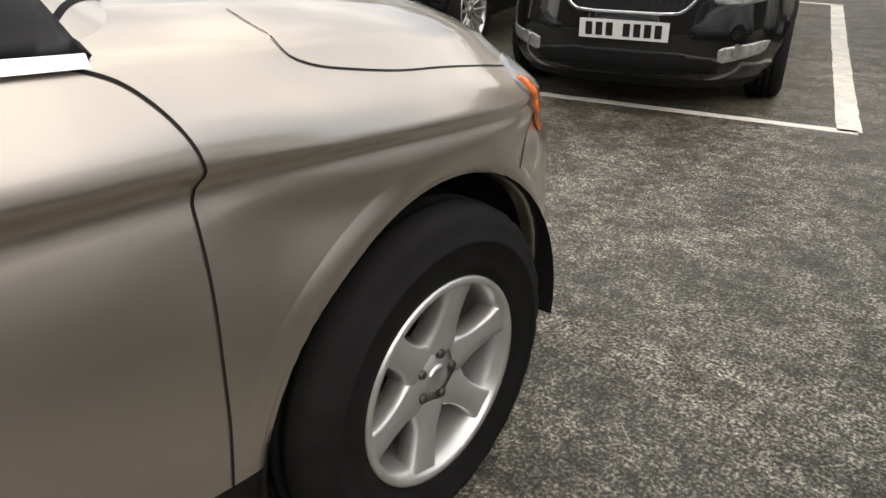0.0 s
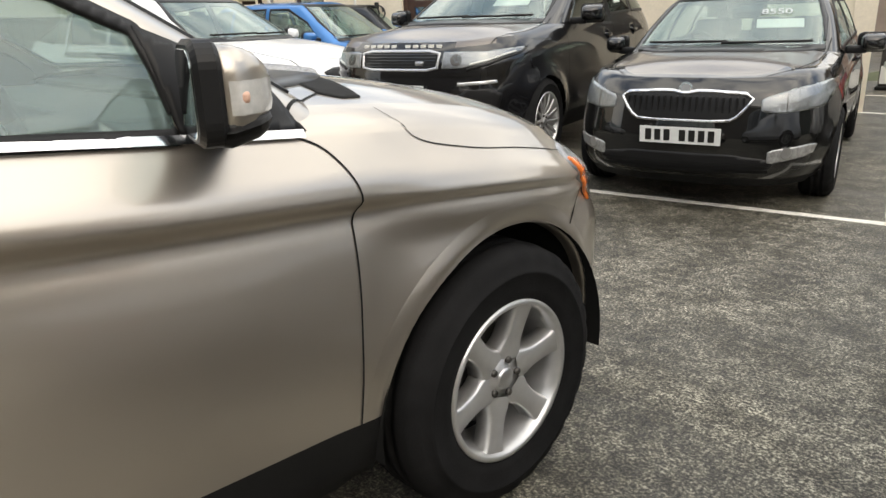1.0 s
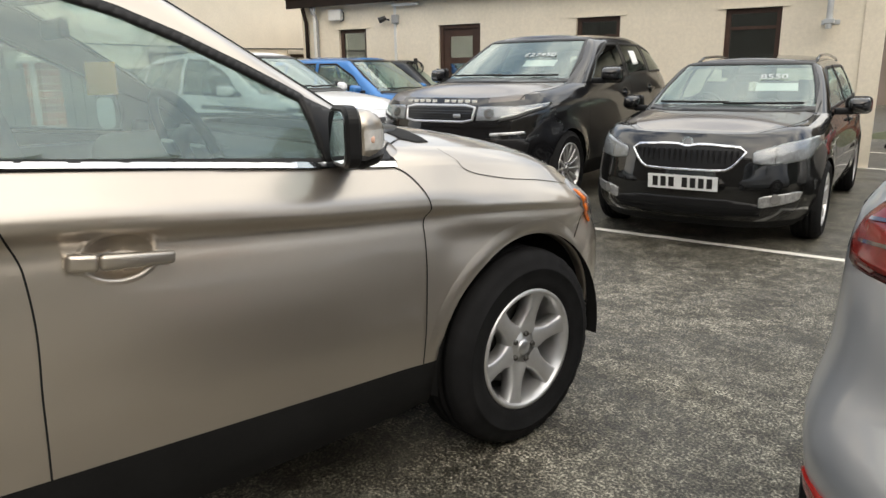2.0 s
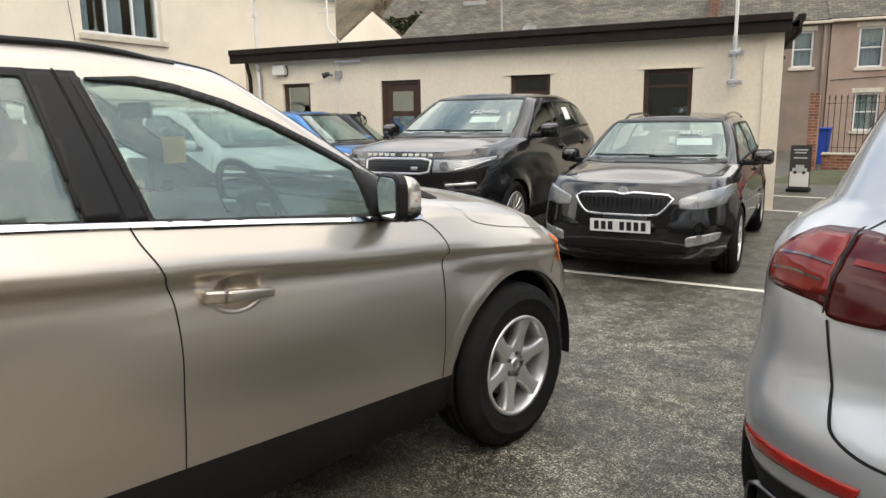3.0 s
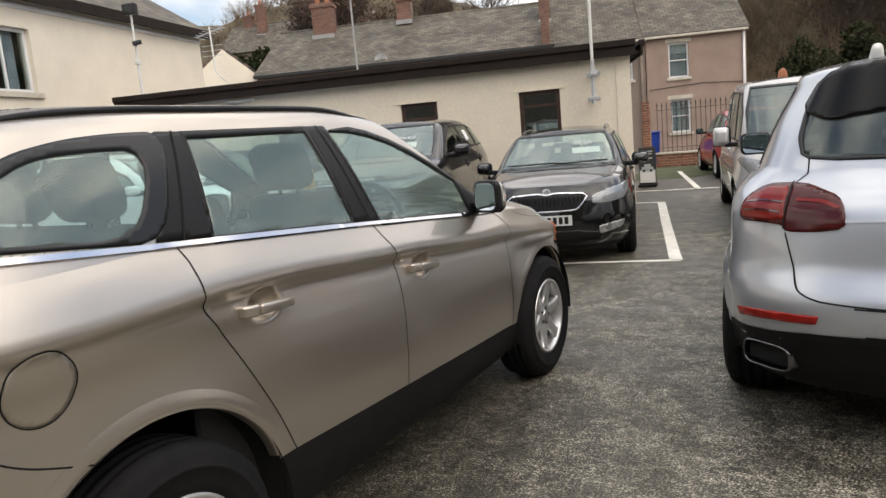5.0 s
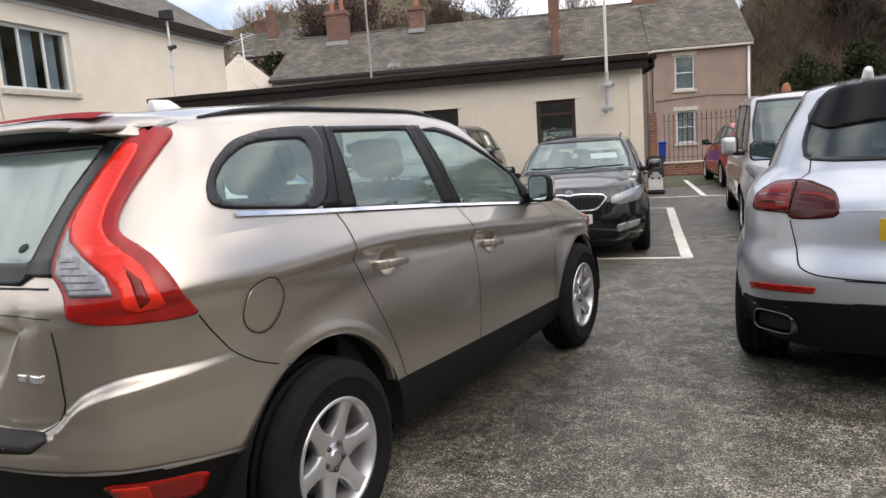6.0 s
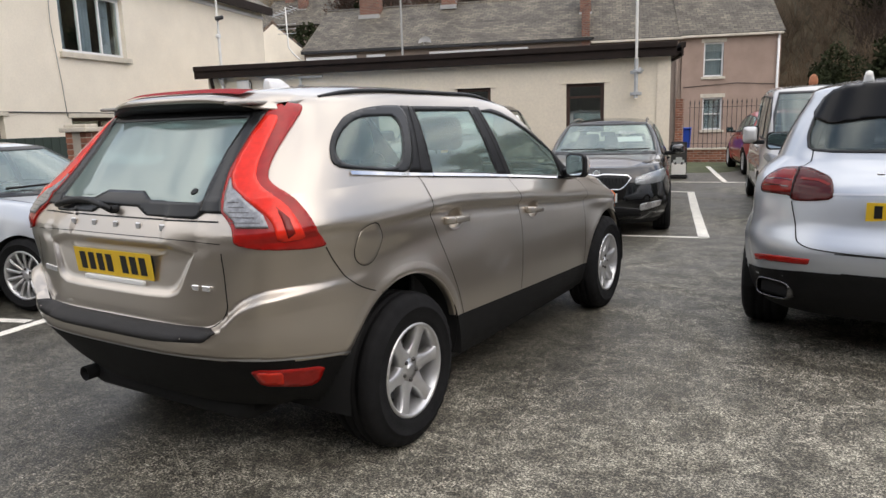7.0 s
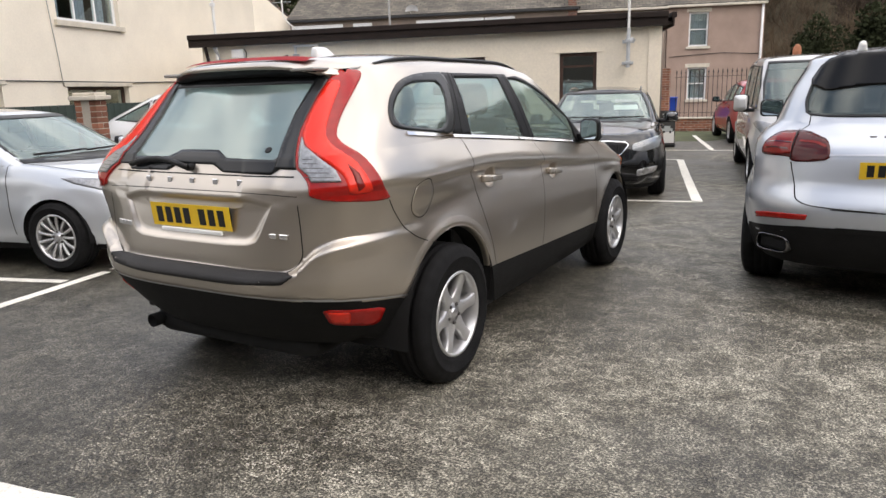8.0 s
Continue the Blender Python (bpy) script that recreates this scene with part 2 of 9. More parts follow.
def rod(p, q, r, r2=None, n=10, caps=True):
    """A round bar from p to q."""
    p, q = Vector(p), Vector(q)
    bm = bmesh.new()
    bmesh.ops.create_cone(bm, cap_ends=caps, segments=n, radius1=r, radius2=r if r2 is None else r2, depth=(q - p).length)
    turn = (q - p).to_track_quat("Z", "Y").to_matrix().to_4x4()
    bmesh.ops.transform(bm, matrix=Matrix.Translation((p + q) / 2) @ turn, verts=bm.verts)
    return bm


def tube(points, r, n=8):
    """A bent bar through the points."""
    pts = [Vector(p) for p in points]
    verts, faces = [], []
    for i, p in enumerate(pts):
        d = (pts[min(i + 1, len(pts) - 1)] - pts[max(i - 1, 0)]).normalized()
        a = d.orthogonal().normalized() if i == 0 else (side - d * side.dot(d)).normalized()
        side = a
        b = d.cross(a)
        for k in range(n):
            t = 2 * math.pi * k / n
            verts.append(p + r * (math.cos(t) * a + math.sin(t) * b))
    for i in range(len(pts) - 1):
        for k in range(n):
            faces.append((i * n + k, i * n + (k + 1) % n, (i + 1) * n + (k + 1) % n, (i + 1) * n + k))
    faces.append(tuple(range(n))[::-1])
    faces.append(tuple(range((len(pts) - 1) * n, len(pts) * n)))
    return verts, faces


def join(*bms):
    """Several bmeshes in one."""
    out = bmesh.new()
    for b in bms:
        me = bpy.data.meshes.new("tmp")
        b.to_mesh(me)
        b.free()
        out.from_mesh(me)
        bpy.data.meshes.remove(me)
    return out


def lathe(profile, n=40, closed=False):
    """Turns (radius, x) pairs round the x axis."""
    verts, faces = [], []
    k = len(profile)
    for i in range(n):
        t = 2 * math.pi * i / n
        for r, x in profile:
            verts.append((x, r * math.sin(t), r * math.cos(t)))
    for i in range(n):
        j = (i + 1) % n
        for a in range(k if closed else k - 1):
            b = (a + 1) % k
            faces.append((i * k + a, j * k + a, j * k + b, i * k + b))
    return verts, faces


def curve(*pts):
    """A smooth curve through (place, value) pairs, with no overshoot."""
    xs, ys = np.array([p[0] for p in pts], float), np.array([p[1] for p in pts], float)
    h = np.diff(xs)
    d = np.diff(ys) / h
    m = np.zeros(len(xs))
    m[0], m[-1] = d[0], d[-1]
    for i in range(1, len(xs) - 1):
        m[i] = 0 if d[i - 1] * d[i] <= 0 else 2 * d[i - 1] * d[i] / (d[i - 1] + d[i])

    def at(v):
        v = min(max(v, xs[0]), xs[-1])
        i = min(int(np.searchsorted(xs, v, side="right")) - 1, len(xs) - 2)
        t = (v - xs[i]) / h[i]
        return float((2 * t**3 - 3 * t**2 + 1) * ys[i] + (t**3 - 2 * t**2 + t) * h[i] * m[i] + (3 * t**2 - 2 * t**3) * ys[i + 1] + (t**3 - t**2) * h[i] * m[i + 1])
    return at


def flowing(line, step=0.01):
    """A line carried smoothly through its points."""
    far = [0.0]
    for p, q in zip(line, line[1:]):
        far.append(far[-1] + math.hypot(q[0] - p[0], q[1] - p[1]))
    ax, ay = curve(*[(d, p[0]) for d, p in zip(far, line)]), curve(*[(d, p[1]) for d, p in zip(far, line)])
    n = max(int(far[-1] / step), 2)
    return [(ax(far[-1] * i / n), ay(far[-1] * i / n)) for i in range(n + 1)]


def rounded(poly, times=2, cut=0.25):
    pts = [Vector((p[0], p[1])) for p in poly]
    for _ in range(times):
        out = []
        for i, p in enumerate(pts):
            q = pts[(i + 1) % len(pts)]
            out += [p.lerp(q, cut), p.lerp(q, 1 - cut)]
        pts = out
    return [(p.x, p.y) for p in pts]


def inside(points, poly):
    points = np.asarray(points, float)
    x, y = points[:, 0], points[:, 1]
    res = np.zeros(len(points), bool)
    n = len(poly)
    for i in range(n):
        (x1, y1), (x2, y2) = poly[i], poly[(i + 1) % n]
        if y1 == y2:
            continue
        c = ((y1 > y) != (y2 > y)) & (x < (x2 - x1) * (y - y1) / (y2 - y1) + x1)
        res ^= c
    return res


def nearest_on(p, polys):
    best, out = 1e9, p
    for poly in polys:
        a = np.array(poly)
        b = np.roll(a, -1, axis=0)
        d = b - a
        t = np.clip(((np.array(p) - a) * d).sum(1) / np.maximum((d * d).sum(1), 1e-12), 0, 1)
        c = a + d * t[:, None]
        e = ((c - np.array(p)) ** 2).sum(1)
        i = int(e.argmin())
        if e[i] < best:
            best, out = e[i], tuple(c[i])
    return out


def fill(poly, step, holes=()):
    """A fine net of quads over an outline, with its rim on the outline."""
    poly_a = np.array(poly)
    (x0, y0), (x1, y1) = poly_a.min(0), poly_a.max(0)
    nx, ny = max(int(math.ceil((x1 - x0) / step)), 2), max(int(math.ceil((y1 - y0) / step)), 2)
    xs, ys = np.linspace(x0, x1, nx + 1), np.linspace(y0, y1, ny + 1)
    cx, cy = np.meshgrid((xs[:-1] + xs[1:]) / 2, (ys[:-1] + ys[1:]) / 2, indexing="ij")
    keep = inside(np.c_[cx.ravel(), cy.ravel()], poly)
    for hole in holes:
        keep &= ~inside(np.c_[cx.ravel(), cy.ravel()], hole)
    keep = keep.reshape(nx, ny)
    count, ids, pts, faces = {}, {}, [], []
    for i in range(nx):
        for j in range(ny):
            if keep[i, j]:
                for c in ((i, j), (i + 1, j), (i + 1, j + 1), (i, j + 1)):
                    count[c] = count.get(c, 0) + 1
    for c, k in count.items():
        ids[c] = len(pts)
        p = (xs[c[0]], ys[c[1]])
        pts.append(nearest_on(p, [poly, *holes]) if k < 4 else p)
    for i in range(nx):
        for j in range(ny):
            if keep[i, j]:
                faces.append((ids[i, j], ids[i + 1, j], ids[i + 1, j + 1], ids[i, j + 1]))
    return pts, faces


def rim_edges(faces):
    seen = {}
    for f in faces:
        for i in range(len(f)):
            a, b = f[i], f[(i + 1) % len(f)]
            if (b, a) in seen:
                seen.pop((b, a))
            else:
                seen[a, b] = True
    return list(seen)


AXES = {"right": ((1, 0, 0), (0, 1), 0), "left": ((-1, 0, 0), (0, 1), 0), "front": ((0, 1, 0), (0, 2), 1), "rear": ((0, -1, 0), (0, 2), 1), "top": ((0, 0, 1), (0, 1), 2)}


FLIPPED = ("left", "front", "corner_left", "nose_right")
AXES["corner_right"] = ((0.7071, -0.7071, 0), (0, 2), 1)
AXES["corner_left"] = ((-0.7071, -0.7071, 0), (0, 2), 1)
AXES["nose_right"] = ((0.7071, 0.7071, 0), (0, 2), 1)
AXES["nose_left"] = ((-0.7071, 0.7071, 0), (0, 2), 1)


def spot(way, a, b):
    """The place, far out on the side named, that has the side's two coordinates: (y, z), (x, z) or (x, y)."""
    if way in ("right", "left"):
        return Vector((5 if way == "right" else -5, a, b))
    if way.startswith(("corner", "nose")):
        s_ = 1 if way.endswith("right") else -1
        d = 0.7071 * (1 if way.startswith("corner") else -1)
        return Vector((s_ * 0.7071 * a, d * a, b)) + Vector(AXES[way][0]) * 8
    if way in ("front", "rear"):
        return Vector((a, 9 if way == "front" else -9, b))
    return Vector((a, b, 6))


def on_skin(tree, way, a, b):
    d = -Vector(AXES[way][0])
    hit, normal, _, _ = tree.ray_cast(spot(way, a, b), d)
    if hit is None:
        return None, None
    if normal.dot(d) > 0:
        normal = -normal
    return hit, normal


def applied(tree, way, poly, step=0.02, proud=0.004, depth=0.012, holes=()):
    """A sheet with thickness that follows the skin of a shell within an outline."""
    pts, faces = fill(poly, step, holes)
    verts, ok = [], []
    for a, b in pts:
        hit, normal = on_skin(tree, way, a, b)
        ok.append(hit is not None)
        verts.append(hit + normal * proud if hit is not None else Vector((0, 0, 0)))
        if hit is not None:
            verts.append(hit + normal * (proud - depth))
        else:
            verts.append(Vector((0, 0, 0)))
    faces = [f for f in faces if all(ok[i] for i in f)]
    flip = way in FLIPPED
    out = []
    for f in faces:
        g_ = tuple(2 * i for i in f)
        out.append(g_[::-1] if flip else g_)
    for a, b in rim_edges(faces):
        s_ = (2 * a, 2 * a + 1, 2 * b + 1, 2 * b)
        out.append(s_[::-1] if flip else s_)
    return verts, out


def strip_on(tree, way, line, width=0.006, proud=0.0015, step=0.012):
    """A narrow band along a line on the skin."""
    pts = [Vector((p[0], p[1])) for p in line]
    fine = []
    for p, q in zip(pts, pts[1:]):
        k = max(int((q - p).length / step), 1)
        fine += [p.lerp(q, i / k) for i in range(k)]
    fine.append(pts[-1])
    verts, faces = [], []
    row = None
    for i, p in enumerate(fine):
        d = (fine[min(i + 1, len(fine) - 1)] - fine[max(i - 1, 0)]).normalized()
        s_ = Vector((-d.y, d.x)) * width / 2
        h1, n1 = on_skin(tree, way, p.x + s_.x, p.y + s_.y)
        h2, n2 = on_skin(tree, way, p.x - s_.x, p.y - s_.y)
        if h1 is None or h2 is None:
            row = None
            continue
        k = len(verts)
        verts += [h1 + n1 * proud, h2 + n2 * proud]
        if row is not None:
            f = (row, row + 1, k + 1, k)
            faces.append(f if way in FLIPPED else f[::-1])
        row = k
    return verts, faces


# ---- the shell of a car: rings from sill to waistline, a bonnet, and rings from waistline to roof ----
def half_ring(w, ym, yf, yr, p, q, nf, ns, qb=0.90, pr=None, qr=None):
    """Half the plan outline from nose to tail, as x and y."""
    pr, qr = pr or p, qr or q
    xb, xr = (1 - qb**q) ** (1 / p), (1 - qb**qr) ** (1 / pr)
    out = []
    for k in range(nf):
        u = xb * k / nf
        out.append((w * u, ym + (yf - ym) * (1 - u**p) ** (1 / q)))
    for k in range(ns + 1):
        s_ = qb - 2 * qb * k / ns
        end = yf if s_ >= 0 else yr
        e, i = (q, p) if s_ >= 0 else (qr, pr)
        out.append((w * (1 - abs(s_) ** e) ** (1 / i), ym + (end - ym) * abs(s_)))
    for k in range(nf - 1, -1, -1):
        u = xr * k / nf
        out.append((w * u, ym + (yr - ym) * (1 - u**pr) ** (1 / qr)))
    return out


def car_shell(S):
    nf, ns = S.get("nf", 14), S.get("ns", 120)
    V, F = [], []

    def add_rings(rings):
        """Rings are half outlines (x, y, z); both halves are made and joined."""
        base, k = len(V), len(rings[0])
        size = 2 * k - 2
        for r in rings:
            V.extend(r)
            V.extend([(-x, y, z) for x, y, z in r[-2:0:-1]])
        for i in range(len(rings) - 1):
            for j in range(size):
                a, b = base + i * size + j, base + i * size + (j + 1) % size
                F.append((a, a + size, b + size, b))
        return base + (len(rings) - 1) * size, k, size

    def add_cover(ring, crown, y_from, y_to, cols=16):
        """Covers a half outline from side to side between two places of y."""
        rows = [(x, y, z) for x, y, z in ring if y_from - 1e-6 <= y <= y_to + 1e-6]
        base = len(V)
        for x, y, z in rows:
            top = crown(y)
            for c in range(cols + 1):
                u = -1 + 2 * c / cols
                V.append((x * u, y, z + max(top - z, 0) * (1 - abs(u) ** S.get("crown_power", 2.6)) * min(1.0, x / 0.25)))
        for i in range(len(rows) - 1):
            for c in range(cols):
                a = base + i * (cols + 1) + c
                F.append((a, a + cols + 1, a + cols + 2, a + 1))

    levels = S["levels"] if isinstance(S.get("levels"), list) else np.linspace(0, 1, S.get("levels", 26))
    rings = []
    for h in levels:
        w = S["W"] * S["sec"](h)
        half = half_ring(w, S["ym"], S["nose"](h), S["tail"](h), S["p"], S["q"], nf, ns, pr=S.get("pr"), qr=S.get("qr"))
        ring = []
        for x, y in half:
            z = S["z0"](y) + (S["zb"](y) - S["z0"](y)) * h
            ring.append(S["mod"](x, y, z, h) if "mod" in S else (x, y, z))
        rings.append(ring)
    add_rings(rings)
    top = rings[-1]
    add_cover(top, S["bonnet"], S["cowl"], 9)
    deck_start = len(V)
    add_cover(top, S["zb"], -9, S["deck"])
    body_end = len(V)
    edge = curve(*sorted({round(y, 4): x for x, y, z in top}.items()))
    half0 = half_ring(1.0, S["ym"], S["gy"][0], S["gy"][1], S["gp"], S["gq"], nf, ns)
    half1 = half_ring(1.0, S["ym"], S["gy"][2], S["gy"][3], S["gp"], S["gq"], nf, ns)
    rings = []
    w0, w1 = S["gw"]
    for g_ in np.linspace(0, 1, 22):
        wf, zf = S["gside"][0](g_), S["gside"][1](g_)
        ring = []
        for (x0, y0), (x1, y1), low in zip(half0, half1, top):
            if y0 < S["ym"]:
                x0, y0 = low[0] / w0, low[1]
            xe = low[0] if y0 < S["ym"] else min(x0 * w0, edge(y0) * (0.995 if x0 > 0.6 else 1.0))
            ends = (1 - min(x0, 1) ** 2)
            y = y0 + (y1 - y0) * (zf if x0 < 0.8 else zf)
            x = xe + (x1 * w1 - xe) * wf
            zbase = S["zb"](y0) + (S["gcrown"] * ends if y0 > S["ym"] else 0.0)
            ztop = S["zt"](y1) + S["rcrown"] * ends
            ring.append((x, y, zbase + (ztop - zbase) * zf))
        rings.append(ring)
    add_rings(rings)
    add_cover(rings[-1], lambda y: S["zt"](y) + S["rcrown"], -9, 9)
    # seams of one piece are closed, so that paint runs smoothly over them
    seen, number, V2, F2 = {}, [], [], []
    for i, (x, y, z) in enumerate(V):
        lot = 1 if deck_start <= i < body_end else 0 if i < body_end or y < S["ym"] - 0.9 else 2
        key = (lot, round(x, 4) + 0.0, round(y, 4), round(z, 4))
        if key not in seen:
            seen[key] = len(V2)
            V2.append((x, y, z))
        number.append(seen[key])
    for f in F:
        g_ = list(dict.fromkeys(number[i] for i in f))
        if len(g_) > 2:
            F2.append(tuple(g_))
    return V2, F2


def arch_flare(x, y, z, wheels, radius, lift, zc, width=0.07):
    for yw in wheels:
        r = math.hypot(y - yw, z - zc)
        if z > 0.1:
            k = math.exp(-((r - radius) / width) ** 2) if r > radius else 1.0
            x += math.copysign(lift * k, x) * (1 if abs(x) > 0.55 else 0)
    return x


def wheel_meshes(R, rim, width, spokes, style="six"):
    """Tyre, rim and what sits in it, with the outer face towards +x at x = 0."""
    t = R - rim
    prof = [(rim - 0.006, -0.012), (rim + 0.006, 0.001), (rim + 0.22 * t, 0.010), (rim + 0.5 * t, 0.013), (rim + 0.52 * t, 0.0155), (rim + 0.56 * t, 0.0155), (rim + 0.58 * t, 0.012),
            (R - 0.26 * t, 0.005), (R - 0.11 * t, -0.006), (R - 0.03 * t, -0.022), (R, -0.045)]
    for g_ in (0.3, 0.5, 0.7):
        c = -width * g_
        prof += [(R + 0.002, c + 0.010), (R - 0.007, c + 0.008), (R - 0.007, c - 0.008), (R + 0.002, c - 0.010)]
    prof += [(R, -width + 0.045), (R - 0.03 * t, -width + 0.022), (R - 0.3 * t, -width), (rim, -width + 0.01)]
    tyre = lathe(prof, 112)
    v, f = tyre
    rows = len(prof)
    for i in range(112):
        if i % 4 < 1:
            for k in (7, 8, 9, 10):
                x, y, z = v[i * rows + k]
                c = 1 - 0.003 / math.hypot(y, z)
                v[i * rows + k] = (x - 0.002, y * c, z * c)
    barrel = lathe([(rim + 0.004, -0.004), (rim + 0.002, 0.004), (rim - 0.008, 0.006), (rim - 0.014, 0.0), (rim - 0.022, -0.03), (rim - 0.030, -0.07), (rim - 0.030, -width + 0.03)], 56)
    sv, sf = [], []
    hub_r = 0.068 if spokes < 8 else 0.06
    six_width = curve((0.05, 0.046), (0.082, 0.041), (0.105, 0.032), (0.14, 0.0285), (0.18, 0.031), (0.215, 0.040))
    section = ((-1.18, -0.050), (-1.02, -0.007), (-0.86, 0.0), (0.0, -0.002), (0.86, 0.0), (1.02, -0.007), (1.18, -0.050)) if style == "six" else ((-1.0, -0.016), (-0.72, 0.0), (0.72, 0.0), (1.0, -0.016))
    for i in range(spokes):
        a = 2 * math.pi * (i + 0.5 * (spokes % 2)) / spokes
        pair = (-1, 1) if style == "split" else (0,)
        for sgn in pair:
            b = len(sv)
            n_ = 11 if style == "six" else 7
            for k in range(n_):
                u = k / (n_ - 1)
                r = hub_r * 0.8 + (rim - 0.012 - hub_r * 0.8) * u
                if style == "six":
                    hw = six_width(r)
                    off = 0
                elif style == "split":
                    hw, off = 0.0125 + 0.004 * u, sgn * (0.010 + 0.045 * u)
                else:
                    hw, off = 0.011 + 0.004 * u, 0
                x = -0.022 + 0.012 * math.sin(math.pi * 0.9 * u) - 0.010 * (1 - u) + 0.014 * u
                if style == "six":
                    x = -0.026 + 0.020 * u
                for s_, dx in section:
                    along, across = r, off + s_ * hw
                    sv.append((x + dx, along * math.sin(a) + across * math.cos(a), along * math.cos(a) - across * math.sin(a)))
            m_ = len(section)
            for k in range(n_ - 1):
                for c in range(m_ - 1):
                    q0 = b + m_ * k + c
                    sf.append((q0, q0 + 1, q0 + m_ + 1, q0 + m_))
                sf.append((b + m_ * k, b + m_ * k + m_, b + m_ * k + 2 * m_ - 1, b + m_ * k + m_ - 1))
    b = len(sv)
    hv, hf = lathe([(0.0, -0.024), (hub_r * 0.45, -0.024), (hub_r * 0.5, -0.030), (hub_r, -0.030), (hub_r * 1.05, -0.045)], 32)
    bv, bf = barrel
    rim_v = bv + sv + hv
    rim_f = bf + [tuple(i + len(bv) for i in q) for q in sf] + [tuple(i + len(bv) + len(sv) for i in q) for q in hf]
    cap = lathe([(0.0, -0.016), (0.024, -0.017), (0.030, -0.022), (0.032, -0.032)], 28)
    disc = lathe([(0.0, -0.10), (rim * 0.66, -0.10), (rim * 0.68, -0.105), (rim * 0.68, -0.125)], 36)
    back = lathe([(0.0, -0.14), (rim, -0.14)], 24)
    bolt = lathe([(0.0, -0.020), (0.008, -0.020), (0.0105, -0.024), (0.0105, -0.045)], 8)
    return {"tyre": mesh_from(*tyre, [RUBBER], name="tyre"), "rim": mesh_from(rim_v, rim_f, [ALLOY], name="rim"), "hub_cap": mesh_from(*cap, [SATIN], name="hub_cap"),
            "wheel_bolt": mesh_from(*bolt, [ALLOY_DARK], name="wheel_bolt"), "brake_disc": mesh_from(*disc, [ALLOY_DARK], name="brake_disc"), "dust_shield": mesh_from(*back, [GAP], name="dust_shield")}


def add_wheels(car, axles, x_out, R, rim, width, spokes, style, spin=0.0, step=17):
    ms = wheel_meshes(R, rim, width, spokes, style)
    k = 0
    for ya in axles:
        for sx in (1, -1):
            w = new("wheel")
            w.parent = car
            w.matrix_local = Matrix.Translation((sx * x_out, ya, R)) @ Matrix.Rotation(radians(0 if sx > 0 else 180), 4, "Z") @ Matrix.Rotation(radians(spin + step * k), 4, "X")
            for nm, me in ms.items():
                if nm != "wheel_bolt":
                    piece(nm, me, w)
            for i in range(5):
                a = 2 * math.pi * i / 5
                piece("wheel_bolt", ms["wheel_bolt"], w, m=Matrix.Translation((0, 0.051 * math.sin(a), 0.051 * math.cos(a))))
            k += 1


def seat_mesh(x, y, zs, rake=14, h=0.62, w=0.25):
    """Cushion, backrest and head restraint."""
    cushion = box(x - w, y - 0.05, zs - 0.12, x + w, y + 0.48, zs + 0.02, 0.06, 3)
    backrest = box(-w, -0.07, 0.0, w, 0.07, h, 0.06, 3)
    head = box(-0.145, -0.06, h + 0.025, 0.145, 0.06, h + 0.235, 0.055, 3)
    stalks = join(rod((-0.05, 0, h - 0.02), (-0.05, 0, h + 0.08), 0.008), rod((0.05, 0, h - 0.02), (0.05, 0, h + 0.08), 0.008))
    up = join(backrest, head, stalks)
    bmesh.ops.transform(up, matrix=Matrix.Translation((x, y, zs - 0.04)) @ Matrix.Rotation(radians(rake), 4, "X"), verts=up.verts)
    return cushion, up


def add_seats(car, S, mat):
    zs, rows = S["seat_z"], S["seat_rows"]
    for y, xs in rows:
        for x in xs:
            s_ = new("seat")
            s_.parent = car
            cushion, up = seat_mesh(x, y, zs, S.get("rake", 16), S.get("seat_h", 0.6))
            part("cushion", cushion, mat, s_, smooth=True)
            part("backrest", up, mat, s_, smooth=True)


def cut_shell(V, F, holes):
    """Drops the faces of the shell that lie in (side, outline, test) holes."""
    c = np.array([np.mean([V[i] for i in f], axis=0) for f in F])
    drop = np.zeros(len(F), bool)
    for way, poly, test in holes:
        ab = c[:, [1, 2]] if way in ("right", "left") else c[:, [0, 2]] if way in ("front", "rear") else c[:, [0, 1]]
        drop |= inside(ab, poly) & test(c)
    return [f for f, d in zip(F, drop) if not d], [f for f, d in zip(F, drop) if d]


def round_arches(V, F, axles, R, zc, xmin=0.5, more=0.0):
    """Opens the wheel arches and lays their edges on a circle."""
    keep = []
    for f in F:
        x, y, z = np.mean([V[i] for i in f], axis=0)
        if abs(x) > xmin and any(math.hypot(y - a, z - zc) < R + (more if a < 0 else 0) for a in axles):
            continue
        keep.append(f)
    for a_, b_ in rim_edges(keep):
        for i in (a_, b_):
            x, y, z = V[i]
            for a in axles:
                r = math.hypot(y - a, z - zc)
                Ra = R + (more if a < 0 else 0)
                if abs(x) > xmin and Ra * 0.8 < r < Ra * 1.2:
                    V[i] = (x, a + (y - a) * Ra / r, zc + (z - zc) * Ra / r)
    return keep


def arch_liner(axles, R, zc, x_in, x_out):
    """The dark inside of the wheel arches, one bmesh for one wheel."""
    v, f = [], []
    n = 26
    for k in range(n + 1):
        t = -0.04 * math.pi + 1.08 * math.pi * k / n
        for x in (x_out, x_in):
            v.append((x, (R + 0.004) * math.cos(t), zc + (R + 0.004) * math.sin(t)))
        v.append((x_in, 0, zc))
    for k in range(n):
        f += [(3 * k, 3 * k + 1, 3 * k + 4, 3 * k + 3), (3 * k + 1, 3 * k + 2, 3 * k + 5, 3 * k + 4)]
    return v, f


def circle(cy, cz, r, n=40, ry=None):
    return [(cy + r * math.cos(2 * math.pi * i / n), cz + (ry or r) * math.sin(2 * math.pi * i / n)) for i in range(n)]


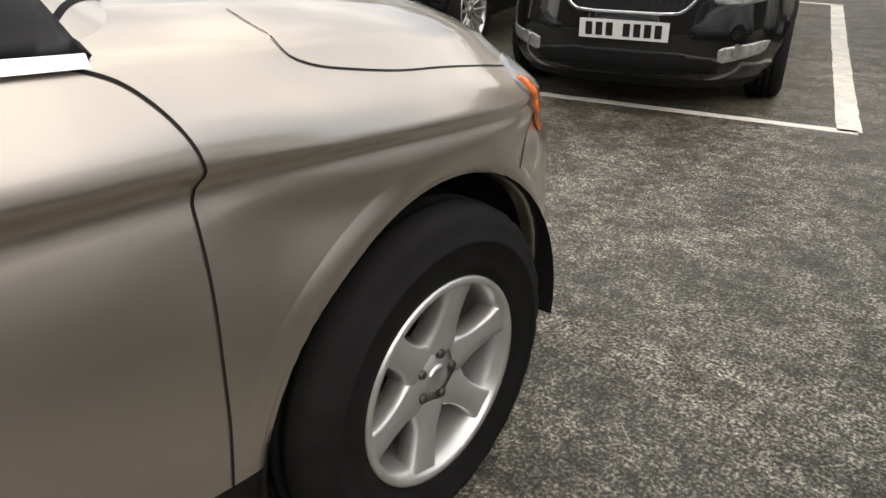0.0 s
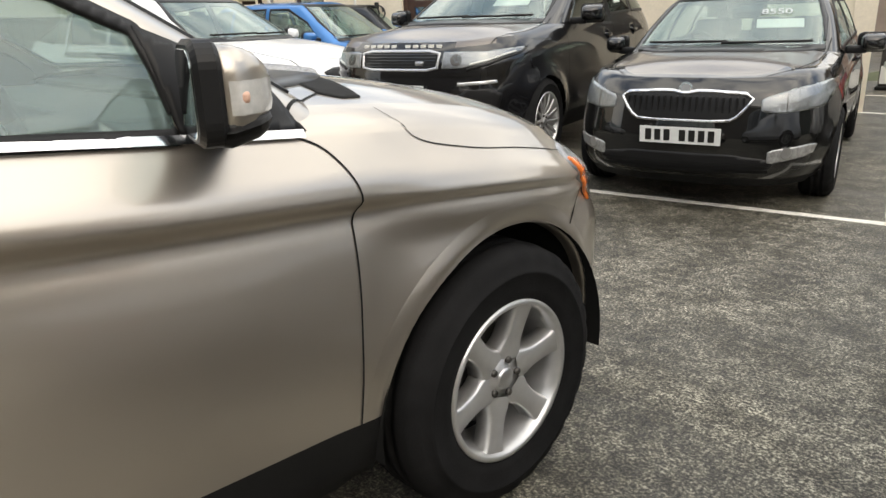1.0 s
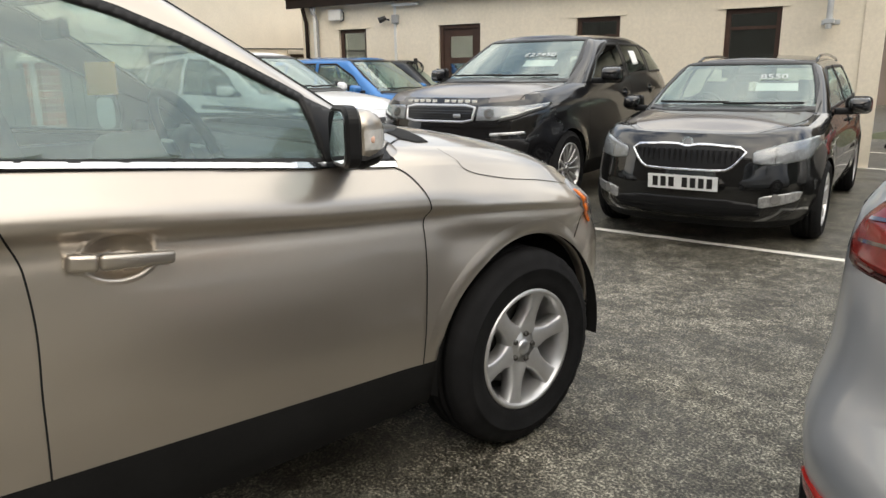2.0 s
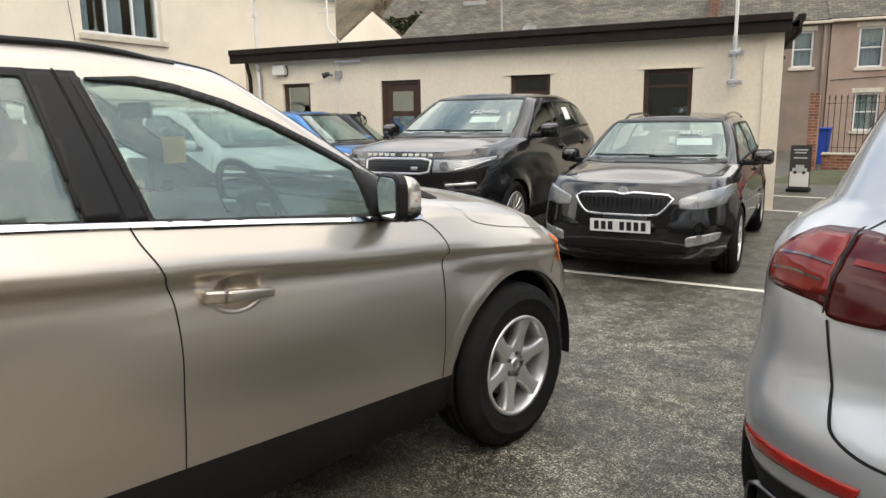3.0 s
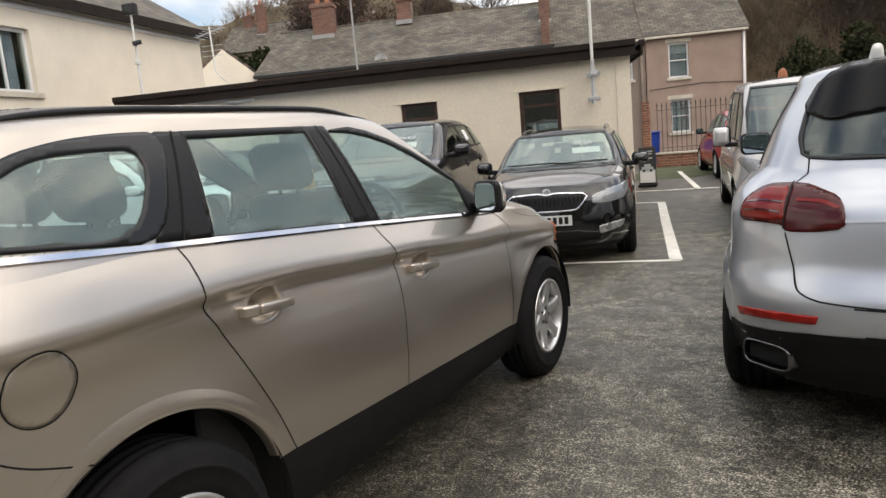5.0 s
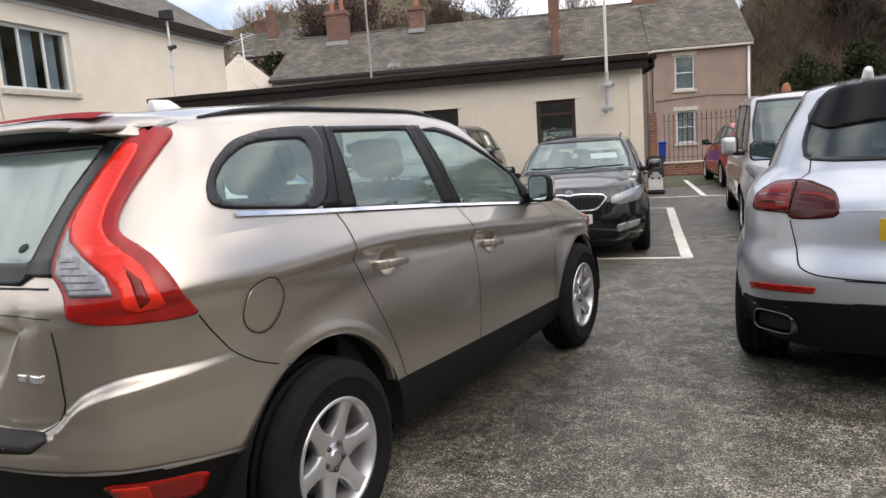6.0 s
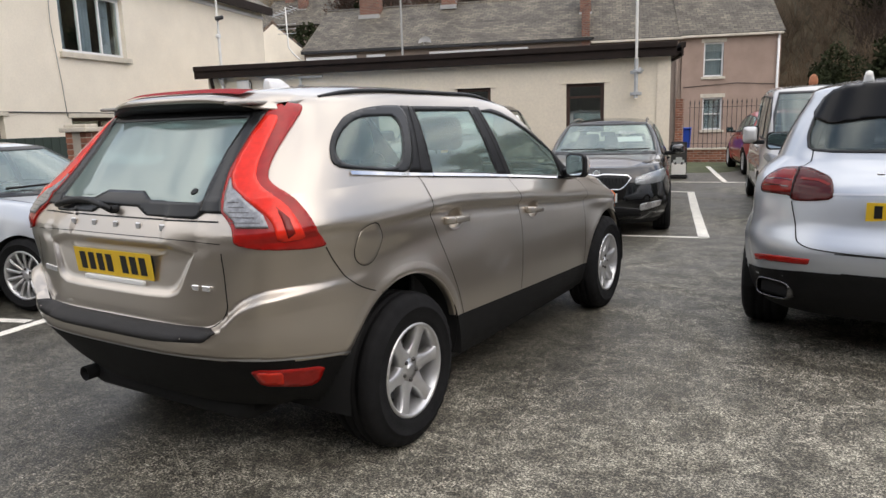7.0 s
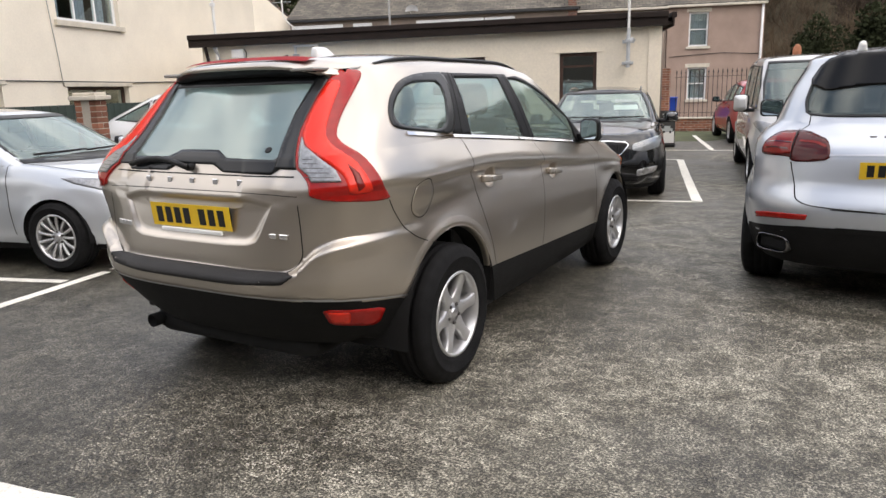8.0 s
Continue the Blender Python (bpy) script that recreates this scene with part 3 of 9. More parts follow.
def grown(poly, d):
    """An outline grown outwards by d."""
    pts = np.array(poly)
    area = 0.5 * np.sum(pts[:, 0] * np.roll(pts[:, 1], -1) - np.roll(pts[:, 0], -1) * pts[:, 1])
    t = np.roll(pts, -1, 0) - np.roll(pts, 1, 0)
    n = np.c_[t[:, 1], -t[:, 0]] / np.maximum(np.linalg.norm(t, axis=1), 1e-9)[:, None]
    return [tuple(p) for p in pts + n * d * (1 if area > 0 else -1)]


class Car:
    """A car under an Empty: its shell, and the things laid on it."""

    def __init__(self, name, S, body_paint, at, axles, arch_R, wheel_R, label, category="car", group=""):
        self.S, self.paint_ = S, body_paint
        self.root = tagged(new(name), label, category, group)
        self.root.matrix_world = at
        self.V, self.F = car_shell(S)
        self.axles, self.arch_R, self.zc = axles, arch_R, wheel_R
        self.tree = BVHTree.FromPolygons([Vector(v) for v in self.V], self.F)
        self.holes = []
        self.rear_more = 0.0  # by how much the rear arches are wider

    def sides(self):
        return (("right", 1), ("left", -1))

    def lay(self, name, way, poly, mat, step=0.02, proud=0.004, depth=0.012, holes=(), label="", parent=None):
        v, f = applied(self.tree, way, poly, step, proud, depth, holes)
        return piece(name, mesh_from(v, f, [mat], name=name), parent or self.root, label)

    def line(self, name, way, pts, mat=None, width=0.0046, proud=0.0014):
        v, f = strip_on(self.tree, way, flowing(pts) if len(pts) > 2 else pts, width, proud)
        return piece(name, mesh_from(v, f, [mat or GAP], name=name), self.root)

    def window(self, name, way, poly, glass, border=0.03, step=0.025, frame_mat=None, label="", outer=None):
        """Opens the shell, and sets a pane with a black border into it."""
        outer = outer or grown(poly, border)
        if way == "right":
            test = lambda c: c[:, 0] > 0.2
        elif way == "left":
            test = lambda c: c[:, 0] < -0.2
        elif way == "front":
            test = lambda c: c[:, 1] > -0.6
        else:
            test = lambda c: c[:, 1] < -0.4
        self.holes.append((way, grown(poly, border * 0.45), test))
        pane = self.lay(name, way, grown(poly, border * 0.7), glass, step, 0.0, 0.0005, label=label)
        pane.visible_shadow = False
        if border > 0.005:
            self.lay("window_frame", way, outer, frame_mat or TRIM, max(0.008, min(0.012, border * 0.4)), 0.005, 0.010, (poly,), parent=pane)
        return pane

    def finish(self, panels=()):
        """Cuts windows and arches out of the shell and links it, with the named panels as meshes of their own."""
        F, _ = cut_shell(self.V, self.F, self.holes)
        self._true_rims(F)
        F = round_arches(self.V, F, self.axles, self.arch_R, self.zc, more=self.rear_more)
        for nm, way, poly, test, lab, mat in panels:
            F, taken = cut_shell(self.V, F, [(way, poly, test)])
            self._link(nm, taken, lab, mat)
        self.body = self._link("body", F, "")
        for a in self.axles:
            v, f = arch_liner(self.axles, self.arch_R + (self.rear_more if a < 0 else 0), self.zc, 0.50, self.S["W"] - 0.02)
            me = mesh_from(v, f, [GAP], name="wheel_arch_liner")
            for sx in (1, -1):
                piece("wheel_arch_liner", me, self.root, m=Matrix.Translation((0, a, 0)) @ Matrix.Diagonal((sx, 1, 1, 1)))
        zf = self.S["z0"](0)
        y0, y1 = self.axles[1] + self.arch_R + 0.02, self.axles[0] - self.arch_R - 0.02
        w = self.S["W"] * 0.88
        floor_pan = join(box(-w, y0, zf, w, y1, zf + 0.05), box(-0.5, self.S["tail"](0) + 0.05, zf + 0.06, 0.5, self.S["nose"](0.1) - 0.25, zf + 0.12))
        back_y, back_z = self.axles[1] - self.arch_R - 0.01, self.S["z0"](self.S["tail"](0) + 0.1) + 0.02
        floor_pan = join(floor_pan, box(-0.66, self.S["tail"](0) + 0.10, back_z + 0.03, 0.66, back_y, back_z + 0.06), box(-0.62, self.axles[0] + self.arch_R + 0.01, back_z + 0.03, 0.62, self.S["nose"](0) - 0.25, back_z + 0.06))
        part("floor_pan", floor_pan, GAP, self.root)

    def _true_rims(self, F):
        """Moves the vertices round the openings onto the nearest outline, along the skin."""
        rim = sorted({i for e in rim_edges(F) for i in e})
        for i in rim:
            v = self.V[i]
            best, spot_ = 0.027, None
            for way, poly, test in self.holes:
                k = (1, 2) if way in ("right", "left") else (0, 2)
                p = (v[k[0]], v[k[1]])
                lo, hi = np.array(poly).min(0) - 0.05, np.array(poly).max(0) + 0.05
                if not (lo[0] < p[0] < hi[0] and lo[1] < p[1] < hi[1]) or not test(np.array([v]))[0]:
                    continue
                c = nearest_on(p, [poly])
                d = math.hypot(c[0] - p[0], c[1] - p[1])
                if d < best:
                    best, spot_ = d, (way, c)
            if spot_:
                hit, n = on_skin(self.tree, spot_[0], *spot_[1])
                if hit is not None and (hit - Vector(v)).length < 0.15:
                    self.V[i] = tuple(hit)

    def _link(self, nm, F, lab, mat=None):
        used = sorted({i for f in F for i in f})
        idx = {i: k for k, i in enumerate(used)}
        me = mesh_from([self.V[i] for i in used], [[idx[i] for i in f] for f in F], [mat or self.paint_], name=nm)
        return piece(nm, me, self.root, lab)

    def plate(self, way, x, z, mat, y_hint=0.0, w=0.52, h=0.111, proud=0.012, chars=7):
        """A number plate with bars where its characters stand."""
        hit, n = on_skin(self.tree, way, x, z)
        sgn = 1 if way == "front" else -1
        y = hit.y + sgn * proud
        p = new("number_plate")
        p.parent = self.root
        p["label"] = "reflective number plate with dark bars"
        tilt = math.atan2(n.z, abs(n.y))
        p.matrix_local = Matrix.Translation((x, y, z)) @ Matrix.Rotation(-sgn * 0.0 + (tilt if sgn < 0 else -tilt), 4, "X")
        part("plate_backing", box(-w / 2 + 0.01, min(0, -sgn * 0.02), -h / 2 + 0.01, w / 2 - 0.01, max(0, -sgn * 0.02), h / 2 - 0.01, 0.003, 1), TRIM, p)
        part("plate_face", box(-w / 2, min(0, sgn * 0.003), -h / 2, w / 2, max(0, sgn * 0.003), h / 2), mat, p)
        cw, pitch = w * 0.083, w * 0.117
        x0 = -w / 2 + w * 0.075
        for i in range(chars):
            cx = x0 + i * pitch + (w * 0.075 if i > 3 else 0)
            part("bar", box(cx, sgn * 0.0025, -h * 0.34, cx + cw * 0.93, sgn * 0.0045, h * 0.34) if sgn > 0 else box(cx, -0.0045, -h * 0.34, cx + cw * 0.93, -0.0025, h * 0.34), INK, p)
        return p


def at_yaw(x, y, deg, z=0.0):
    return Matrix.Translation((x, y, z)) @ Matrix.Rotation(radians(deg), 4, "Z")

# ---- more surfaces ----
def tarmac_material():
    """Worn tarmac: pale stones in dark binder, with damp smooth patches."""
    m = bpy.data.materials.new("worn_damp_tarmac")
    m.use_nodes = True
    n, l = m.node_tree.nodes, m.node_tree.links
    b = n["Principled BSDF"]
    where = n.new("ShaderNodeTexCoord").outputs["Object"]

    def tex(kind, scale, **kw):
        t = n.new(kind)
        t.inputs["Scale"].default_value = scale
        for k, v in kw.items():
            t.inputs[k].default_value = v
        l.new(where, t.inputs["Vector"])
        return t

    def ramp(fac, stops):
        r = n.new("ShaderNodeValToRGB")
        e = r.color_ramp.elements
        while len(e) < len(stops):
            e.new(0.5)
        for el, (p, c) in zip(e, stops):
            el.position, el.color = p, (*c, 1) if isinstance(c, tuple) else (c, c, c, 1)
        l.new(fac, r.inputs["Fac"])
        return r.outputs["Color"]

    def mixc(fac, a, b_, mode="MIX"):
        x = n.new("ShaderNodeMix")
        x.data_type, x.blend_type = "RGBA", mode
        if isinstance(fac, float):
            x.inputs["Factor"].default_value = fac
        else:
            l.new(fac, x.inputs["Factor"])
        l.new(a, x.inputs["A"]), l.new(b_, x.inputs["B"])
        return x.outputs["Result"]
    stones = tex("ShaderNodeTexNoise", 92.0, Detail=3.0, Roughness=0.72).outputs["Fac"]
    fine = tex("ShaderNodeTexNoise", 190.0, Detail=2.0, Roughness=0.7).outputs["Fac"]
    clumps = tex("ShaderNodeTexNoise", 23.0, Detail=6.0, Roughness=0.72).outputs["Fac"]
    damp = tex("ShaderNodeTexNoise", 0.42, Detail=6.0, Roughness=0.58, Distortion=0.6).outputs["Fac"]
    stain = tex("ShaderNodeTexNoise", 4.2, Detail=9.0, Roughness=0.74).outputs["Fac"]
    dry_c = ramp(stones, [(0.37, (0.026, 0.024, 0.020)), (0.49, (0.135, 0.129, 0.112)), (0.63, (0.40, 0.385, 0.34))])
    wet_c = ramp(stones, [(0.37, (0.020, 0.019, 0.016)), (0.52, (0.068, 0.065, 0.056)), (0.66, (0.20, 0.192, 0.168))])
    mix_in = n.new("ShaderNodeMath")
    mix_in.operation = "MULTIPLY_ADD"
    l.new(clumps, mix_in.inputs[0])
    mix_in.inputs[1].default_value = 0.35
    l.new(damp, mix_in.inputs[2])
    # shade put into the tarmac colour: darker towards -x, paler towards the drive
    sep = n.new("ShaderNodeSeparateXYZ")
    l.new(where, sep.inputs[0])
    side_shade = n.new("ShaderNodeMapRange")
    side_shade.inputs["From Min"].default_value, side_shade.inputs["From Max"].default_value = -0.6, 2.0
    side_shade.inputs["To Min"].default_value, side_shade.inputs["To Max"].default_value = -0.14, 0.06
    l.new(sep.outputs["X"], side_shade.inputs["Value"])
    # worn adds that left-to-right shade to the clump and damp noise
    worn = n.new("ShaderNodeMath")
    l.new(mix_in.outputs[0], worn.inputs[0]), l.new(side_shade.outputs["Result"], worn.inputs[1])
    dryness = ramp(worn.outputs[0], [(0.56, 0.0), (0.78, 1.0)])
    col = mixc(dryness, wet_c, dry_c)
    col = mixc(0.85, col, ramp(stain, [(0.42, (0.52, 0.50, 0.44)), (0.58, (1.50, 1.48, 1.40))]), "MULTIPLY")
    col = mixc(0.9, col, ramp(clumps, [(0.41, (0.46, 0.45, 0.42)), (0.60, (1.50, 1.48, 1.42))]), "MULTIPLY")
    l.new(col, b.inputs["Base Color"])
    rr = n.new("ShaderNodeMapRange")
    rr.inputs["To Min"].default_value, rr.inputs["To Max"].default_value = 0.42, 0.80
    l.new(dryness, rr.inputs["Value"])
    l.new(rr.outputs["Result"], b.inputs["Roughness"])
    h = n.new("ShaderNodeMath")
    h.operation = "MULTIPLY_ADD"
    l.new(fine, h.inputs[0])
    h.inputs[1].default_value = 0.4
    l.new(stones, h.inputs[2])
    bp = n.new("ShaderNodeBump")
    bp.inputs["Strength"].default_value, bp.inputs["Distance"].default_value = 0.65, 0.006
    l.new(h.outputs[0], bp.inputs["Height"])
    l.new(bp.outputs["Normal"], b.inputs["Normal"])
    return m


def coursed_material(name, tones, joint, width, height, gap, rough=0.7, bump=0.5, axis="xz", mottle=0.25):
    """Slates, tiles or bricks too far off to be told apart singly."""
    m = bpy.data.materials.new(name)
    m.use_nodes = True
    n, l = m.node_tree.nodes, m.node_tree.links
    b = n["Principled BSDF"]
    b.inputs["Roughness"].default_value = rough
    tc_ = n.new("ShaderNodeTexCoord")
    sep = n.new("ShaderNodeSeparateXYZ")
    l.new(tc_.outputs["Object"], sep.inputs[0])
    com = n.new("ShaderNodeCombineXYZ")
    l.new(sep.outputs["X"], com.inputs["X"]), l.new(sep.outputs["Z" if axis == "xz" else "Y"], com.inputs["Y"])
    br = n.new("ShaderNodeTexBrick")
    br.inputs["Scale"].default_value = 1.0
    br.inputs["Brick Width"].default_value, br.inputs["Row Height"].default_value = width, height
    br.inputs["Mortar Size"].default_value = gap
    br.inputs["Mortar Smooth"].default_value = 0.3
    br.inputs["Color1"].default_value, br.inputs["Color2"].default_value = (*tones[0], 1), (*tones[1], 1)
    br.inputs["Mortar"].default_value = (*joint, 1)
    l.new(com.outputs[0], br.inputs["Vector"])
    ns = n.new("ShaderNodeTexNoise")
    ns.inputs["Scale"].default_value, ns.inputs["Detail"].default_value = 1.1, 6.0
    l.new(tc_.outputs["Object"], ns.inputs["Vector"])
    mr = n.new("ShaderNodeMapRange")
    mr.inputs["From Min"].default_value, mr.inputs["From Max"].default_value = 0.3, 0.7
    mr.inputs["To Min"].default_value, mr.inputs["To Max"].default_value = 1 - mottle, 1 + mottle
    l.new(ns.outputs["Fac"], mr.inputs["Value"])
    vm = n.new("ShaderNodeVectorMath")
    vm.operation = "SCALE"
    l.new(br.outputs["Color"], vm.inputs[0]), l.new(mr.outputs["Result"], vm.inputs["Scale"])
    l.new(vm.outputs["Vector"], b.inputs["Base Color"])
    bp = n.new("ShaderNodeBump")
    bp.inputs["Strength"].default_value, bp.inputs["Distance"].default_value = bump, 0.02
    bp.invert = True
    l.new(br.outputs["Fac"], bp.inputs["Height"])
    l.new(bp.outputs["Normal"], b.inputs["Normal"])
    return m


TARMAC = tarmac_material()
LINE_PAINT = material("worn_white_road_paint", (0.78, 0.755, 0.68), rough=0.7, mottle=0.16, mottle_scale=5, grain=0.22, grain_scale=70, bump=0.3, bump_scale=120)
CREAM = material("cream_painted_render", (0.82, 0.735, 0.59), rough=0.8, mottle=0.06, mottle_scale=1.3, grain=0.06, grain_scale=18, bump=0.35, bump_scale=16)
CREAM_B = material("cream_smooth_render", (0.82, 0.75, 0.625), rough=0.85, mottle=0.07, mottle_scale=0.9, grain=0.04, grain_scale=25, bump=0.12, bump_scale=40)
PINK = material("pinkish_brown_render", (0.36, 0.265, 0.215), rough=0.9, mottle=0.14, mottle_scale=1.2, grain=0.1, grain_scale=30, bump=0.3, bump_scale=30)
BROWN_REND = material("dull_brown_render", (0.24, 0.19, 0.155), rough=0.9, mottle=0.16, mottle_scale=1.1, grain=0.1, grain_scale=30)
FASCIA = material("dark_brown_fascia", (0.022, 0.015, 0.012), rough=0.7, spec=0.25, mottle=0.25, mottle_scale=4, bump=0.1, bump_scale=60)
BROWN_WOOD = material("brown_stained_timber", (0.060, 0.032, 0.022), rough=0.5, mottle=0.25, mottle_scale=6, bump=0.15, bump_scale=90)
FELT = material("roofing_felt", (0.10, 0.10, 0.10), rough=0.9, mottle=0.2)
UPVC = material("white_upvc", (0.80, 0.80, 0.79), rough=0.35, mottle=0.04)
STONE_SILL = material("pale_stone_sill", (0.58, 0.53, 0.44), rough=0.8, mottle=0.15, mottle_scale=5)
SLATE = coursed_material("weathered_slates", ((0.070, 0.060, 0.045), (0.150, 0.130, 0.098)), (0.028, 0.025, 0.020), 0.30, 0.19, 0.014, axis="xy", mottle=0.42)
TILE = coursed_material("brown_roof_tiles", ((0.11, 0.075, 0.055), (0.16, 0.11, 0.08)), (0.03, 0.025, 0.02), 0.33, 0.30, 0.02, axis="xy")
BRICK_FAR = coursed_material("red_brickwork", ((0.21, 0.085, 0.05), (0.13, 0.055, 0.038)), (0.20, 0.17, 0.14), 0.225, 0.075, 0.010)
BRICK = material("red_brick", (0.24, 0.10, 0.06), rough=0.85, mottle=0.2, mottle_scale=9, grain=0.15, grain_scale=90, bump=0.4, bump_scale=60, piece=0.35)
MORTAR = material("lime_mortar", (0.40, 0.36, 0.30), rough=0.95, mottle=0.15, grain=0.1)
IRON = material("black_painted_iron", (0.02, 0.02, 0.021), rough=0.5, mottle=0.2)
GALV = material("galvanised_steel", (0.55, 0.56, 0.56), rough=0.45, metal=0.5, mottle=0.15, mottle_scale=8)
GREY_PLASTIC = material("grey_plastic", (0.33, 0.33, 0.32), rough=0.5, mottle=0.1)
WHITE_PLASTIC = material("white_plastic", (0.75, 0.74, 0.70), rough=0.45, mottle=0.08)
# indoor dimness put into the colour of the rooms and sheets behind panes
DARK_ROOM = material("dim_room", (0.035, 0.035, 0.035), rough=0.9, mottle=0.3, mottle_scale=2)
CURTAIN = material("grey_blue_curtain", (0.60, 0.64, 0.68), rough=0.9, mottle=0.2, mottle_scale=4)
NET = material("net_curtain", (0.62, 0.63, 0.62), rough=0.9, mottle=0.15, mottle_scale=10)
GREEN_FENCE = material("dark_green_fence_boards", (0.030, 0.045, 0.036), rough=0.7, mottle=0.3, mottle_scale=4, bump=0.2)
BIN_BLUE = material("blue_bin_plastic", (0.015, 0.06, 0.36), rough=0.45, mottle=0.1)
POT = material("terracotta", (0.36, 0.15, 0.08), rough=0.85, mottle=0.25, mottle_scale=5)
GRASS_SOIL = material("winter_scrub_floor", (0.105, 0.088, 0.055), rough=0.95, mottle=0.45, mottle_scale=0.4, grain=0.3, grain_scale=3)
MOSS = material("mossy_green_tarmac", (0.075, 0.085, 0.040), rough=0.9, mottle=0.35, mottle_scale=2.5, grain=0.3, grain_scale=40, bump=0.4, bump_scale=60)

# ---- ground: one sheet to the horizon ----
gx = np.r_[-400, -120, np.linspace(-40, 40, 41), 120, 400]
gy = np.r_[-200, -60, np.linspace(-20, 60, 41), 150, 500]
g_v = [(x, y, 0.0) for y in gy for x in gx]
g_f = [(j * len(gx) + i, j * len(gx) + i + 1, (j + 1) * len(gx) + i + 1, (j + 1) * len(gx) + i) for j in range(len(gy) - 1) for i in range(len(gx) - 1)]
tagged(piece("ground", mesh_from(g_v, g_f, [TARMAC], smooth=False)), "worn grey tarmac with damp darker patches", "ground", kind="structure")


def painted_line(pts, width):
    """A painted band along the points, a few millimetres thick, with ragged sides."""
    rnd = random.Random(len(pts) + int(abs(pts[0][0]) * 100))
    bm = bmesh.new()
    fine = []
    for p, q in zip(pts, pts[1:]):
        p, q = Vector(p), Vector(q)
        k = max(int((q - p).length / 0.12), 1)
        fine += [p.lerp(q, i / k) for i in range(k)]
    fine.append(Vector(pts[-1]))
    rows = []
    for i, p in enumerate(fine):
        d = (fine[min(i + 1, len(fine) - 1)] - fine[max(i - 1, 0)]).normalized()
        s_ = Vector((-d.y, d.x))
        a, b = p + s_ * (width / 2 + rnd.uniform(-0.005, 0.005)), p - s_ * (width / 2 + rnd.uniform(-0.005, 0.005))
        rows.append([bm.verts.new((a.x, a.y, 0.0005)), bm.verts.new((a.x, a.y, 0.004)), bm.verts.new((b.x, b.y, 0.004)), bm.verts.new((b.x, b.y, 0.0005))])
    for r0, r1 in zip(rows, rows[1:]):
        for k in range(3):
            bm.faces.new((r0[k], r1[k], r1[k + 1], r0[k + 1]))
    ob = part("parking_line", bm, LINE_PAINT, None)
    return tagged(ob, "worn white painted bay line on the tarmac", "road marking", "bay markings", "structure")


painted_line([(0.99, 4.972), (-4.6, 3.84)], 0.075)
painted_line([(0.945, 4.96), (0.29, 7.55), (-0.364, 10.20)], 0.13)
painted_line([(-0.30, 10.19), (-0.95, 10.16)], 0.085)
painted_line([(-0.20, 12.36), (-1.45, 12.18)], 0.085)
painted_line([(-0.15, 12.37), (2.2, 12.60)], 0.085)
painted_line([(-0.14, 12.46), (-1.42, 17.1)], 0.11)
painted_line([(-3.06, -0.66), (-2.88, -1.62), (-2.6, -3.0)], 0.10)
painted_line([(-3.09, -1.03), (-7.4, -2.40)], 0.09)
painted_line([(-3.07, -0.58), (-3.75, 1.75), (-4.5, 3.82)], 0.10)
painted_line([(-0.9, -3.30), (0.24, -3.085)], 0.11)
painted_line([(-3.82, 1.6), (-8.2, 0.1)], 0.09)


# ---- walls, windows, roofs ----
def walled(length, height, thick, openings, z0=0.0):
    """A wall along x from 0, its face at y = 0 and its back at y = thick, with openings (x0, x1, z0, z1) through it."""
    bm = bmesh.new()
    xs = sorted({0.0, length, *[o[0] for o in openings], *[o[1] for o in openings]})
    zs = sorted({z0, height, *[o[2] for o in openings], *[o[3] for o in openings]})
    nx, nz = len(xs) - 1, len(zs) - 1
    solid = [[not any(o[0] - 1e-6 <= (xs[i] + xs[i + 1]) / 2 <= o[1] + 1e-6 and o[2] <= (zs[k] + zs[k + 1]) / 2 <= o[3] for o in openings) for k in range(nz)] for i in range(nx)]
    vs = {}

    def v(i, k, y):
        if (i, k, y) not in vs:
            vs[i, k, y] = bm.verts.new((xs[i], y, zs[k]))
        return vs[i, k, y]
    for i in range(nx):
        for k in range(nz):
            if not solid[i][k]:
                continue
            bm.faces.new((v(i, k, 0), v(i + 1, k, 0), v(i + 1, k + 1, 0), v(i, k + 1, 0)))
            bm.faces.new((v(i, k + 1, thick), v(i + 1, k + 1, thick), v(i + 1, k, thick), v(i, k, thick)))
            for di, dk, quad in ((-1, 0, ((i, k), (i, k + 1))), (1, 0, ((i + 1, k + 1), (i + 1, k))), (0, -1, ((i + 1, k), (i, k))), (0, 1, ((i, k + 1), (i + 1, k + 1)))):
                a, b = i + di, k + dk
                if not (0 <= a < nx and 0 <= b < nz and solid[a][b]):
                    (p, q), (r, s_) = quad
                    bm.faces.new((v(p, q, 0), v(r, s_, 0), v(r, s_, thick), v(p, q, thick)))
    return bm


def frame_bm(w, h, t, depth, y=0.0, bars_x=(), bars_z=(), bar=0.045):
    """A window frame of width w and height h from (0, 0), with bars."""
    parts_ = [box(0, y, 0, t, y + depth, h, 0.004, 1), box(w - t, y, 0, w, y + depth, h, 0.004, 1), box(t, y, 0, w - t, y + depth, t, 0.004, 1), box(t, y, h - t, w - t, y + depth, h, 0.004, 1)]
    for x in bars_x:
        parts_.append(box(x - bar / 2, y, t, x + bar / 2, y + depth, h - t, 0.004, 1))
    for z in bars_z:
        parts_.append(box(t, y + 0.002, z - bar / 2, w - t, y + depth - 0.002, z + bar / 2, 0.004, 1))
    return join(*parts_)


